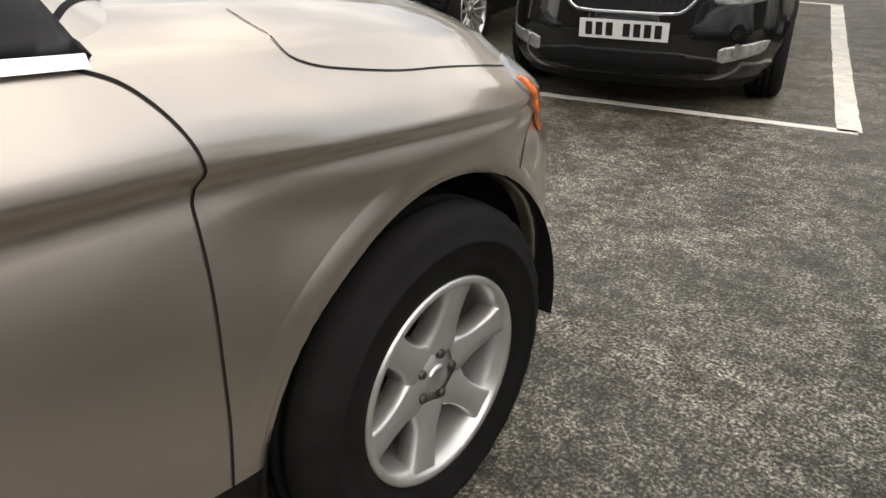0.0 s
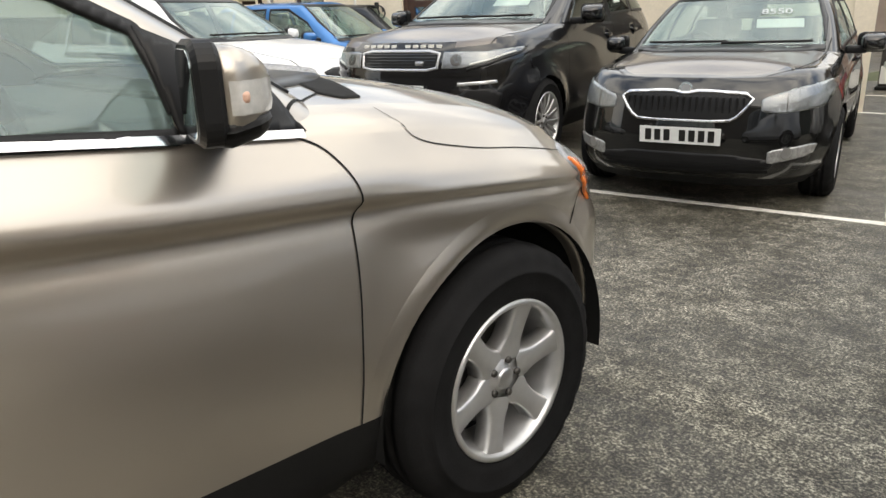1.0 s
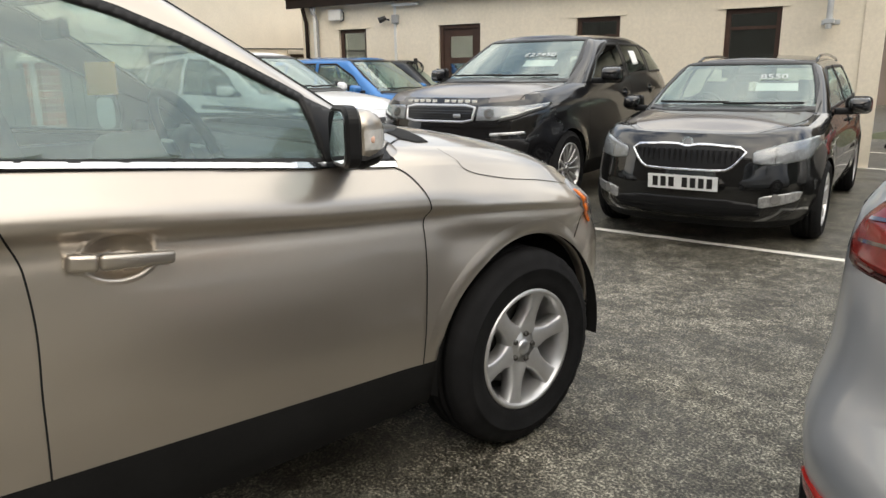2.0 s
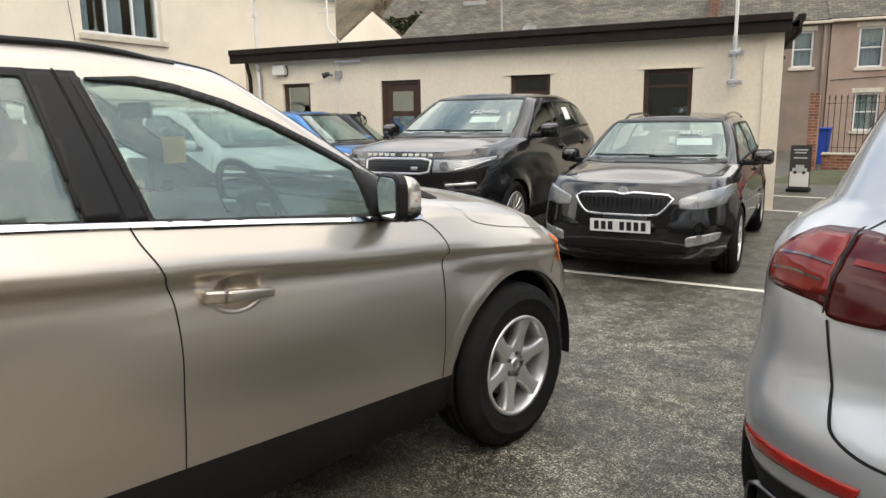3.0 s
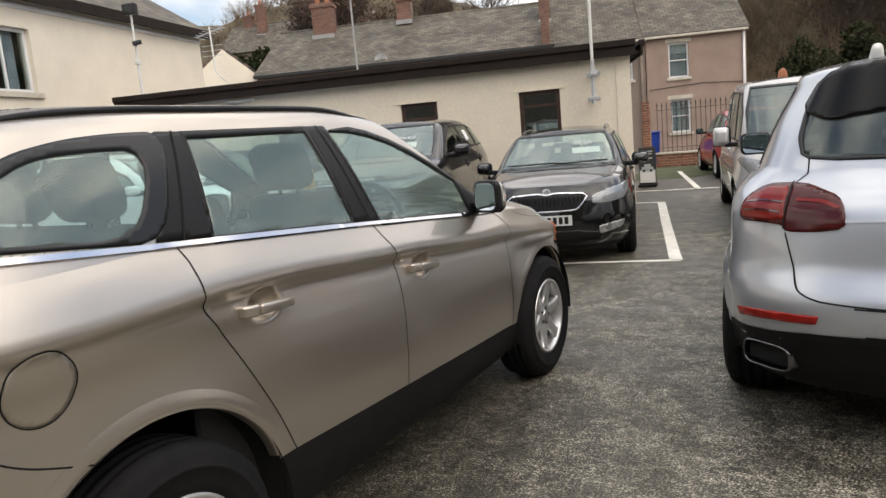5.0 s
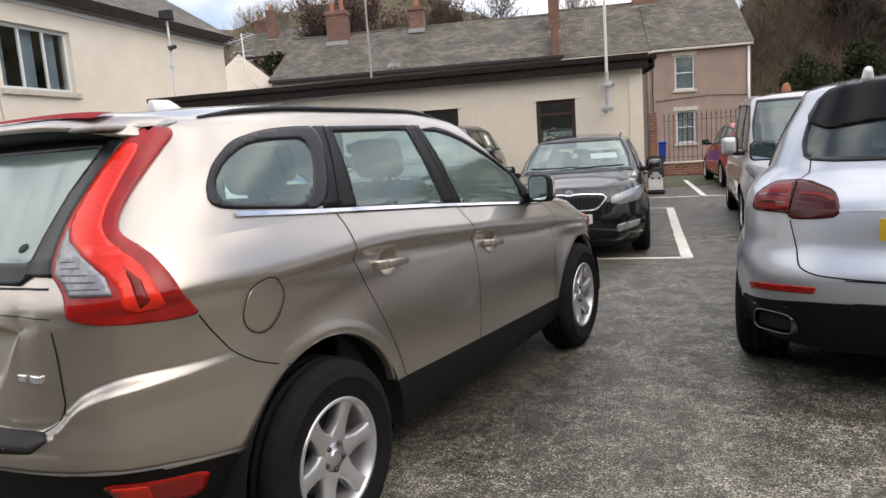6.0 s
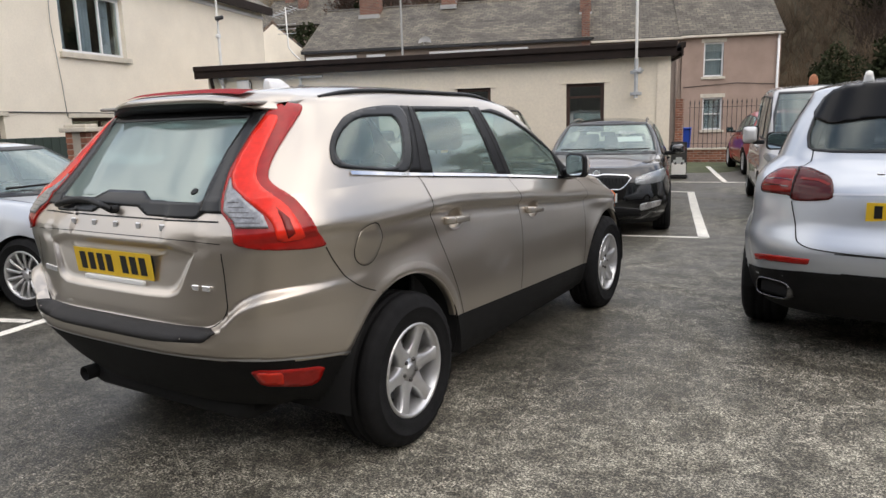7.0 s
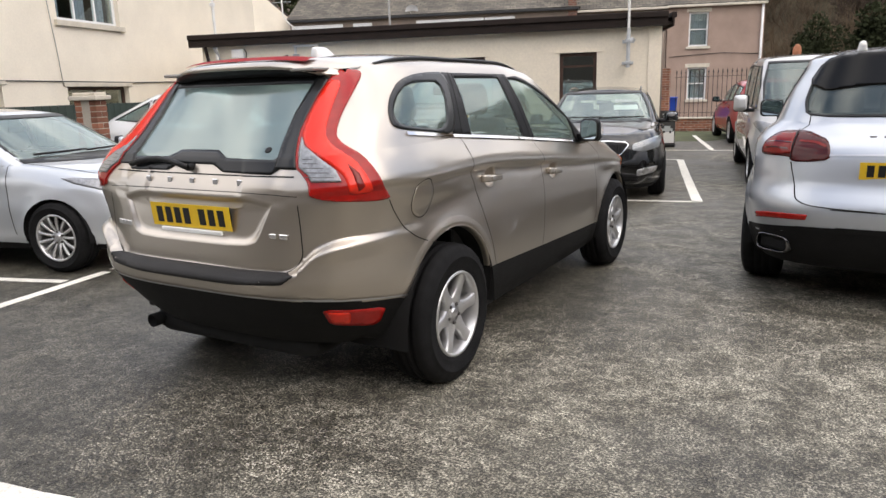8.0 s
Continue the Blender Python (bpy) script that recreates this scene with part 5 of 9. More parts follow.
def roof_rails(car, y0, y1, x, mat=None, lift=0.035, r=0.014):
    for s_ in (1, -1):
        pts = []
        n = 22
        for k in range(n + 1):
            u = k / n
            y = y0 + (y1 - y0) * u
            hit, nn = on_skin(car.tree, "top", s_ * x(y), y)
            up = lift * min(1, min(u, 1 - u) * 9)
            pts.append(hit + Vector((0, 0, up - r * 0.5)))
        v, f = tube(pts, r, 8)
        piece("roof_rail", mesh_from(v, f, [mat or TRIM], name="roof_rail"), car.root)


def handles(car, spots, mat, length=0.20, cup=(0.078, 0.058), thick=0.016, deep=0.032, raise_=0.0):
    """Door handles: a cup pressed into the skin, a grip over it and a lock cover at its rear end."""
    for way, s_ in car.sides():
        for y, z, tilt in spots:
            hit, n = on_skin(car.tree, way, y, z)
            h = new("door_handle")
            h.parent = car.root
            h.matrix_local = Matrix.Translation(hit) @ Matrix.Diagonal((s_, 1, 1, 1))
            back = -length / 2 + 0.27 * length
            grip = box(0.010, back + 0.002, -thick, 0.036, length / 2, thick, 0.011, 4)
            lock = box(0.002, -length / 2, -thick * 1.08, 0.036, back, thick * 1.08, 0.011, 4)
            for v in [*grip.verts, *lock.verts]:
                v.co.x += 0.006 - 0.018 * (abs(v.co.y) / (length / 2)) ** 4
                v.co.z *= 1 - 0.22 * max(v.co.y / (length / 2), 0) ** 2
            turn = Matrix.Rotation(radians(tilt), 4, "X")
            grip_ob = part("handle_grip", grip, mat, h, smooth=True, m=turn)
            part("lock_cover", lock, mat, grip_ob, smooth=True)
            bowl_v, bowl_f = [], []
            for r_ in range(11):
                u = r_ / 8
                for k in range(32):
                    a = 2 * math.pi * k / 32
                    yy, zz = cup[0] * u * math.cos(a), raise_ + cup[1] * u * math.sin(a)
                    sk, nn = on_skin(car.tree, way, y + yy, z + zz)
                    off = sk.x * s_ - hit.x * s_ if sk is not None else 0
                    bowl_v.append((off - deep * max(1 - u**2.2, 0) + min(0.0030, 0.012 * (1.25 - u) - 0.0006), yy, zz))
            for r_ in range(10):
                for k in range(32):
                    q_ = r_ * 32
                    bowl_f.append((q_ + k, q_ + 32 + k, q_ + 32 + (k + 1) % 32, q_ + (k + 1) % 32))
            piece("handle_cup", mesh_from(bowl_v, bowl_f, [car.paint_], name="handle_cup"), h)
            car.holes.append((way, circle(y, z + raise_, cup[0] - 0.002, 32, cup[1] - 0.002), (lambda c: c[:, 0] > 0.5) if s_ > 0 else (lambda c: c[:, 0] < -0.5)))


def arch_lips(car, axles, R, zc, low, mat=None):
    """A rounded lip round each wheel arch: the skin swells towards the arch and turns inwards at its edge."""
    profile = ((0.058, -0.0010), (0.053, 0.0001), (0.044, 0.0011), (0.035, 0.0022), (0.026, 0.0028), (0.018, 0.0024), (0.011, 0.0010), (0.005, -0.002), (0.0, -0.007), (-0.004, -0.016), (-0.005, -0.04))
    k_ = len(profile)
    for way, s_ in car.sides():
        for ya in axles:
            v, f, rows = [], [], 0
            n = 72
            for k in range(n + 1):
                t = math.pi * k / n
                ring = []
                for dr, up in profile:
                    Ra = R + dr + (car.rear_more if ya < 0 else 0)
                    y, z = ya + Ra * math.cos(t), zc + Ra * math.sin(t)
                    hit, nn = on_skin(car.tree, way, y, z)
                    if hit is None or abs(hit.x) < 0.6 or z < low(y) + 0.004:
                        ring = None
                        break
                    ring.append(hit + Vector((s_ * up, 0, 0)))
                if ring is None:
                    rows = 0
                    continue
                base = len(v)
                v += ring
                if rows:
                    for c in range(k_ - 1):
                        q = (base - k_ + c, base + c, base + c + 1, base - k_ + 1 + c)
                        f.append(q[::-1] if s_ > 0 else q)
                rows += 1
            piece("arch_lip", mesh_from(v, f, [mat or car.paint_], name="arch_lip"), car.root)


# -- the champagne SUV, round which the camera walks --
def champagne_suv():
    gs = side_curves(0.53)
    S = dict(W=0.93, ym=-0.2, p=2.8, q=8.0, pr=3.3, qr=9.5, levels=[i / 34 for i in range(8)] + [0.25] + [i / 34 for i in range(9, 12)] + [0.35 + 0.0105 * i for i in range(35)] + [0.725, 0.742, 0.755, 0.768, 0.778, 0.788, 0.796, 0.804, 0.812, 0.82, 0.827, 0.834, 0.841, 0.848, 0.856, 0.866, 0.88, 0.90, 0.925, 0.95, 0.975, 1.0], ns=200, nf=46,
             sec=curve((0, 0.89), (0.10, 0.935), (0.25, 0.961), (0.42, 0.974), (0.54, 0.973), (0.66, 0.965), (0.74, 0.954), (0.775, 0.9465), (0.788, 0.9465), (0.828, 0.983), (0.836, 0.9845), (0.852, 0.983), (0.93, 0.944), (1, 0.903)),
             nose=curve((0, 2.15), (0.25, 2.27), (0.5, 2.27), (0.75, 2.20), (1, 2.06)),
             tail=curve((0, -2.04), (0.146, -2.15), (0.292, -2.245), (0.379, -2.260), (0.45, -2.258), (0.515, -2.262), (0.757, -2.248), (1, -2.17)),
             z0=curve((-2.4, 0.36), (-2.1, 0.36), (-1.86, 0.345), (-1.70, 0.27), (-1.5, 0.255), (0, 0.25), (1.7, 0.26), (1.88, 0.40), (2.3, 0.38)),
             zb=curve((-2.4, 1.19), (-1.9, 1.25), (-1.2, 1.255), (-0.2, 1.175), (0.6, 1.105), (0.95, 1.085), (1.3, 1.05), (1.75, 0.975), (2.05, 0.885), (2.3, 0.82)),
             bonnet=curve((0.8, 1.18), (1.2, 1.155), (1.6, 1.09), (2.0, 0.97), (2.3, 0.84)), cowl=0.80, deck=-2.0,
             gy=(1.08, -2.14, 0.22, -1.80), gw=(0.842, 0.548), gp=3.2, gq=14.0, gside=gs, gcrown=0.05, rcrown=0.035, crown_power=3.6,
             zt=curve((-1.85, 1.605), (-1.6, 1.645), (-1.0, 1.672), (-0.3, 1.665), (0.25, 1.605)), seat_z=0.77, seat_rows=((0.0, (0.37, -0.37)), (-0.95, (0.40, 0.0, -0.40))), seat_h=0.60)

    shelf = curve((0, 0.708), (0.40, 0.704), (0.50, 0.703), (0.55, 0.712), (0.60, 0.740), (0.69, 0.823), (0.78, 0.856), (0.95, 0.866))
    # where the black lower cladding ends
    low_z = curve((-2.5, 0.630), (-2.22, 0.624), (-2.05, 0.602), (-1.86, 0.572), (-1.76, 0.56), (-0.95, 0.512), (-0.16, 0.478), (0.95, 0.438), (1.80, 0.42), (2.5, 0.40))

    def ease(v, a, b):
        u = min(max((v - a) / (b - a), 0), 1)
        return u * u * (3 - 2 * u)

    def mod(x, y, z, h):
        flat = S["z0"](y) + (S["zb"](y) - S["z0"](y)) * 0.25
        z += (low_z(y) - flat) * (h / 0.25 if h < 0.25 else max(1 - (h - 0.25) / 0.25, 0))
        back_ = min(max((0.95 - y) / 0.95, 0), 1)
        z += 0.028 * back_ * math.exp(-((h - 0.835) / 0.13) ** 2) if x > 0.3 else 0.0
        if x > 0.5:
            x = arch_flare(x, y, z, (1.387, -1.387), 0.44, 0.008, 0.365, 0.07)
            far = math.hypot(y - 1.387, z - 0.365)
            x += 0.020 * ease(y, 0.95, 1.2) * (math.exp(-((far - 0.44) / 0.14) ** 2) if far > 0.44 else 1.0)
            x += 0.036 * math.exp(-((y + 1.75) / 0.5) ** 2) * math.exp(-((h - 0.92) / 0.16) ** 2)
        if y < -1.55:
            # the bumper stands out below a ledge, which rises in a sweep at the corners
            filled = 1 - ease(z, shelf(x), shelf(x) + 0.045)
            y -= 0.058 * filled * ease(-y, 1.85, 2.12)
            x += 0.018 * filled * ease(x, 0.5, 0.75) * ease(-y, 1.58, 1.95) * ease(z, 0.5, 0.62)
        if x > 0.5 and y > 0.95:
            x += 0.031 * min((y - 0.95) / 0.20, 1) * math.exp(-((h - 0.775) / 0.055) ** 2)
        if x > 0.5 and y > 0.95:
            x -= 0.024 * ease(y, 0.95, 1.4) * ease(h, 0.86, 1.0)
        if x > 0.5 and y < -0.7:
            x += 0.031 * min((-0.7 - y) / 0.8, 1) * math.exp(-((h - 0.775) / 0.055) ** 2)
        if x > 0.5:
            x += 0.020 * min(max((-1.1 - y) / 0.4, 0), 1) * max((h - 0.88) / 0.12, 0)
        if y < -1.5 and x > 0.5:
            k = math.exp(-((x - 0.82) / 0.17) ** 2) * min(max((h - 0.50) / 0.2, 0), 1) * min(max((-1.5 - y) / 0.4, 0), 1)
            x, y = x + 0.022 * k, y - 0.050 * k
        return x, y, z
    S["mod"] = mod
    car = Car("suv", S, BEIGE, at_yaw(0, 0, 0), (1.387, -1.387), 0.425, 0.365, "champagne metallic SUV with black sills standing on the tarmac")
    car.rear_more = 0.032
    fd = [(0.62, 1.117), (-0.16, 1.184), (-0.265, 1.558), (-0.11, 1.546), (0.0, 1.528), (0.15, 1.484), (0.29, 1.424), (0.42, 1.358), (0.52, 1.306), (0.588, 1.272), (0.605, 1.20)]
    rd = [(-0.35, 1.203), (-1.046, 1.264), (-0.985, 1.562), (-0.405, 1.560)]
    qd = rounded([(-1.315, 1.312), (-1.66, 1.350), (-1.715, 1.366), (-1.705, 1.40), (-1.63, 1.462), (-1.50, 1.518), (-1.34, 1.528), (-1.175, 1.525)], 2, 0.2)
    q_out = rounded([(-1.22, 1.272), (-1.50, 1.305), (-1.735, 1.330), (-1.770, 1.355), (-1.745, 1.41), (-1.68, 1.475), (-1.56, 1.545), (-1.40, 1.577), (-1.24, 1.588), (-1.06, 1.588)], 2, 0.2)
    for way, s_ in car.sides():
        car.window("front_door_window", way, fd, GLASS, 0.026)
        car.window("rear_door_window", way, rd, GLASS, 0.026)
        car.window("quarter_window", way, grown(qd, 0.014), GLASS, 0.03, frame_mat=FRIT, outer=q_out)
        car.lay("pillar_trim", way, [(-0.165, 1.180), (-0.345, 1.196), (-0.405, 1.582), (-0.27, 1.580)], TRIM, 0.02, 0.0045, 0.008)
        car.line("door_gap", way, [(-0.236, 1.183), (-0.28, 1.38), (-0.325, 1.584)], GAP, 0.007, 0.0062)
        car.lay("pillar_trim", way, [(-1.045, 1.260), (-1.26, 1.279), (-1.10, 1.588), (-0.98, 1.584)], TRIM, 0.02, 0.0045, 0.008)
        car.line("door_gap", way, [(-1.165, 1.268), (-1.03, 1.588)], GAP, 0.007, 0.0062)
        # bright strip under the windows
        v, f = strip_on(car.tree, way, [(-1.70, 1.308), (-1.25, 1.266), (-1.2, 1.262), (-0.3, 1.184), (0.2, 1.137), (0.6, 1.098), (0.86, 1.077)], 0.015, 0.009)
        piece("waist_strip", mesh_from(v, f, [CHROME], name="waist_strip"), car.root, "bright metal window strip")
        # shut lines
        car.line("door_gap", way, [(0.80, 1.09), (0.882, 1.056), (0.925, 1.005), (0.941, 0.96), (0.946, 0.925), (0.936, 0.885), (0.934, 0.80), (0.926, 0.66), (0.911, 0.438)])
        car.line("door_gap", way, [(-0.236, 1.18), (-0.226, 1.14), (-0.19, 1.06), (-0.15, 0.95), (-0.145, 0.84), (-0.155, 0.66), (-0.160, 0.478)])
        car.line("door_gap", way, [(-1.20, 1.257), (-1.186, 1.20), (-1.186, 1.10), (-1.13, 1.0), (-1.075, 0.91), (-1.02, 0.81), (-0.961, 0.70), (-0.868, 0.508)])
        car.line("bumper_gap", way, [(-1.925, 1.04), (-1.851, 0.949), (-1.80, 0.89), (-1.727, 0.841), (-1.65, 0.808), (-1.577, 0.782)], width=0.005)
        car.line("bumper_gap", way, [(1.66, 0.715), (1.74, 0.76), (1.80, 0.80), (1.86, 0.755)], width=0.005)
        fc = circle(-1.675, 1.012, 0.087, 40, 0.089)
        car.lay("fuel_flap", way, fc, BEIGE, 0.012, 0.0006, 0.003)
        v, f = strip_on(car.tree, way, [*circle(-1.675, 1.012, 0.089, 40, 0.091), (-1.586, 1.012)], 0.0036, 0.0016)
        piece("flap_gap", mesh_from(v, f, [GAP], name="flap_gap"), car.root)
        tip = "corner_" + way
        lamp = [(-0.855, 1.605), (-0.755, 1.590), (-0.828, 1.495), (-0.890, 1.410), (-0.922, 1.350), (-0.928, 1.312), (-0.908, 1.283), (-0.837, 1.238), (-0.787, 1.172), (-0.747, 1.088), (-0.722, 1.041), (-1.067, 1.064), (-1.070, 1.130), (-1.090, 1.165), (-1.110, 1.186), (-1.104, 1.247), (-1.076, 1.333), (-1.035, 1.40), (-0.975, 1.49), (-0.912, 1.565)]
        tl = car.lay("tail_light", tip, rounded(lamp, 2, 0.18), RED_MID, 0.008, 0.008, 0.03, label="tall curved red tail lamp with clear inset")
        car.lay("bright_red_band", tip, rounded([(-0.912, 1.553), (-0.862, 1.545), (-0.912, 1.457), (-0.960, 1.366), (-0.972, 1.310), (-0.950, 1.272), (-0.870, 1.217), (-0.832, 1.159), (-0.802, 1.088), (-0.908, 1.083), (-0.920, 1.143), (-0.934, 1.166), (-0.962, 1.196), (-1.024, 1.242), (-1.062, 1.280), (-1.062, 1.331), (-1.026, 1.398), (-0.968, 1.484)], 1, 0.2), RED_LAMP, 0.010, 0.011, 0.006, parent=tl)
        car.lay("reversing_lens", tip, [(-1.066, 1.318), (-1.09, 1.248), (-1.097, 1.190), (-1.062, 1.158), (-1.054, 1.133), (-0.936, 1.134), (-0.952, 1.178), (-1.024, 1.240), (-1.064, 1.276)], CLEAR_LAMP, 0.009, 0.0125, 0.006, label="clear reversing lamp", parent=tl)
        for z_ in (1.15, 1.168, 1.186, 1.204, 1.222):
            car.line("lens_rib", tip, [(-1.078, z_), (-0.955 - (z_ - 1.14) * 1.0, z_)], ALLOY_DARK, 0.003, 0.0132)
        car.lay("lamp_shade", tip, [(-0.845, 1.115), (-0.862, 1.165), (-0.905, 1.205), (-0.888, 1.16), (-0.872, 1.10)], RED_DEEP, 0.008, 0.0125, 0.004, parent=tl)
        car.lay("glass_border", tip, [(-1.112, 1.186), (-1.104, 1.25), (-1.074, 1.335), (-1.033, 1.402), (-0.968, 1.495), (-0.915, 1.562), (-0.965, 1.572), (-1.085, 1.41), (-1.15, 1.293), (-1.20, 1.186)], FRIT, 0.009, 0.007, 0.012)
        # bumper reflector
        refl = car.lay("bumper_reflector", tip, rounded([(-1.012, 0.489), (-0.82, 0.452), (-0.782, 0.466), (-0.755, 0.540), (-1.050, 0.578)], 1, 0.12), RED_MID, 0.015, 0.006, 0.02, label="red bumper reflector")
        car.lay("fog_lens", tip, rounded([(-1.005, 0.503), (-0.925, 0.486), (-0.925, 0.552), (-1.030, 0.566)], 1, 0.10), RED_LAMP, 0.012, 0.010, 0.008, label="bright red fog lamp lens", parent=refl)
        # head lamp and amber marker
        nose = "nose_" + way
        hl = car.lay("head_lamp", nose, rounded([(-0.62, 0.87), (-0.69, 0.80), (-0.82, 0.745), (-1.12, 0.70), (-1.14, 0.82), (-0.95, 0.865), (-0.76, 0.93), (-0.64, 0.92)], 1), CLEAR_LAMP, 0.02, 0.004, 0.02)
        car.lay("side_marker", way, [(1.74, 0.895), (1.785, 0.882), (1.835, 0.82), (1.872, 0.757), (1.858, 0.748), (1.80, 0.815)], AMBER, 0.010, 0.010, 0.008, label="amber side marker", parent=hl)
    rg = [(-0.455, 1.222), (-0.19, 1.226), (-0.12, 1.258), (0.12, 1.258), (0.19, 1.226), (0.455, 1.222), (0.50, 1.255), (0.515, 1.38), (0.455, 1.545), (-0.455, 1.545), (-0.515, 1.38), (-0.50, 1.255)]
    car.window("rear_window", "rear", rg, REAR_GLASS, 0.060, frame_mat=FRIT)
    ws = [(-0.68, 1.175), (0, 1.19), (0.68, 1.175), (0.54, 1.60), (-0.54, 1.60)]
    car.window("windscreen", "front", ws, SCREEN_GLASS, 0.04, frame_mat=FRIT)
    # tailgate: spoiler, lamps, wiper, plate recess
    sp_v, sp_f = [], []
    n = 28
    for k in range(n + 1):
        u = -1 + 2 * k / n
        x = 0.595 * u
        lip = -1.945 + 0.10 * u * u + 0.12 * u**6
        hit, nn = on_skin(car.tree, "top", x, -1.66)
        zr_ = hit.z
        for y_, z_ in ((-1.66, zr_ + 0.004), (-1.76, zr_ + 0.004 - 0.004), (lip + 0.05, zr_ - 0.022), (lip, zr_ - 0.036), (lip - 0.006, zr_ - 0.048), (lip + 0.01, zr_ - 0.062), (-1.80 + 0.08 * u * u, zr_ - 0.066)):
            e = u**6
            if e > 0.01:
                y_ = y_ + (max(y_, -1.80) - y_) * e
                z_ = z_ + (on_skin(car.tree, "top", x, y_)[0].z + 0.003 - z_) * e
            sp_v.append((x, y_, z_))
    for k in range(n):
        for c in range(6):
            a = k * 7 + c
            sp_f.append((a, a + 7, a + 8, a + 1))
    sp_f += [tuple(range(7)), tuple(n * 7 + c for c in range(6, -1, -1))]
    spoiler = piece("roof_spoiler", mesh_from(sp_v, sp_f, [BEIGE], name="roof_spoiler"), car.root, "body-coloured spoiler with a red brake lamp")
    uv, uf = [], []
    for k in range(n + 1):
        u = -1 + 2 * k / n
        x, lip = 0.50 * u, -1.945 + 0.07 * u * u + 0.06 * u**8
        hit, nn = on_skin(car.tree, "top", x, -1.66)
        for y_, z_ in ((lip + 0.004, hit.z - 0.046), (lip + 0.006, hit.z - 0.062), (lip + 0.03, hit.z - 0.080), (lip + 0.10, hit.z - 0.100), (-1.74, hit.z - 0.105)):
            uv.append((x, y_, z_))
    for k in range(n):
        for c in range(4):
            a = k * 5 + c
            uf.append((a, a + 5, a + 6, a + 1))
    uf += [(0, 1, 2, 3, 4), tuple(n * 5 + c for c in (4, 3, 2, 1, 0))]
    piece("spoiler_underside", mesh_from(uv, uf, [TRIM], name="spoiler_underside"), spoiler, "black spoiler underside")
    hl_v, hl_f = [], []
    for k in range(17):
        u = -1 + 2 * k / 16
        hit, nn = on_skin(car.tree, "top", 0.40 * u, -1.66)
        lip = -1.945 + 0.10 * (0.40 * u / 0.595) ** 2
        for dy, dz in ((0.150, 0.006), (0.105, 0.001), (0.062, -0.014)):
            hl_v.append((0.40 * u, lip + dy, hit.z + dz))
    for k in range(16):
        for c in range(2):
            a = 3 * k + c
            hl_f.append((a, a + 1, a + 4, a + 3))
    piece("high_brake_lamp", mesh_from(hl_v, hl_f, [RED_BRAKE], name="high_brake_lamp"), spoiler, "dark red high-level brake lamp")
    fin = box(-0.038, -1.29, 1.69, 0.038, -1.11, 1.750, 0.018, 3)
    for v in fin.verts:
        k = max(0, (v.co.z - 1.69) / 0.06)
        v.co.x *= 1 - 0.6 * k
        v.co.y = -1.29 + (v.co.y + 1.29) * (1 - 0.45 * k)
    part("roof_aerial", fin, WHITE_PAINT, car.root, "pale roof aerial fin", smooth=True)
    car.line("tailgate_gap", "rear", [(-0.615, 1.04), (-0.62, 0.84), (-0.585, 0.77), (-0.50, 0.735), (0.50, 0.735), (0.585, 0.77), (0.62, 0.84), (0.615, 1.04)])
    car.line("tailgate_gap", "rear", [(-0.61, 1.075), (-0.3, 1.085), (0.3, 1.085), (0.61, 1.075)], TRIM, 0.003)
    car.line("tailgate_gap", "rear", [(-0.58, 1.155), (0.58, 1.155)], TRIM, 0.006)
    rec = rounded([(-0.50, 1.07), (-0.41, 0.875), (-0.34, 0.85), (0.34, 0.85), (0.41, 0.875), (0.50, 1.07)], 1, 0.15)
    car.holes.append(("rear", grown(rec, -0.004), lambda c: c[:, 1] < -1.9))
    # the recess: rings that step in from its rim to a flat floor
    edge_ = []
    for (x0, z0), (x1, z1) in zip(rec, rec[1:] + rec[:1]):
        k = max(int(math.hypot(x1 - x0, z1 - z0) / 0.02), 1)
        edge_ += [(x0 + (x1 - x0) * i / k, z0 + (z1 - z0) * i / k) for i in range(k)]
    rv, rf, nr = [], [], len(edge_)
    for shrink, deep in ((-0.014, -0.0005), (-0.004, 0.0008), (0.004, 0.0), (0.012, -0.006), (0.022, -0.016), (0.030, -0.020), (0.045, -0.021)):
        for x, z in edge_:
            hit, nn = on_skin(car.tree, "rear", x * (1 - shrink / 0.46), 0.962 + (z - 0.962) * (1 - shrink / 0.11))
            rv.append(hit + nn * deep)
    for scale in (0.66, 0.33, 0.03):
        for x, z in edge_:
            hit, nn = on_skin(car.tree, "rear", x * 0.90 * scale, 0.962 + (z - 0.962) * 0.59 * scale)
            rv.append(hit - nn * 0.021)
    for j in range(9):
        for i in range(nr):
            a, b = j * nr + i, j * nr + (i + 1) % nr
            rf.append((a, b, b + nr, a + nr))
    rf.append(tuple(9 * nr + i for i in range(nr)))
    piece("plate_recess", mesh_from(rv, rf, [BEIGE], name="plate_recess"), car.root)
    car.plate("rear", 0.0, 0.965, PLATE_YELLOW, proud=-0.008)
    bars = new("name_badge")
    bars.parent = car.root
    for i, x in enumerate((-0.30, -0.15, 0.0, 0.15, 0.30)):
        hit, nn = on_skin(car.tree, "rear", x, 1.125)
        part("badge_bar", box(x - 0.016, hit.y - 0.006, 1.111, x + 0.016, hit.y + 0.004, 1.139, 0.004, 1), SATIN, bars)
    hit, nn = on_skin(car.tree, "rear", 0.53, 0.90)
    part("model_badge", join(box(0.46, hit.y - 0.012, 0.890, 0.505, hit.y + 0.02, 0.914, 0.003, 1), box(0.52, hit.y - 0.008, 0.890, 0.565, hit.y + 0.04, 0.914, 0.003, 1)), CHROME, car.root, "small chrome model badge")
    hit, nn = on_skin(car.tree, "rear", -0.50, 0.90)
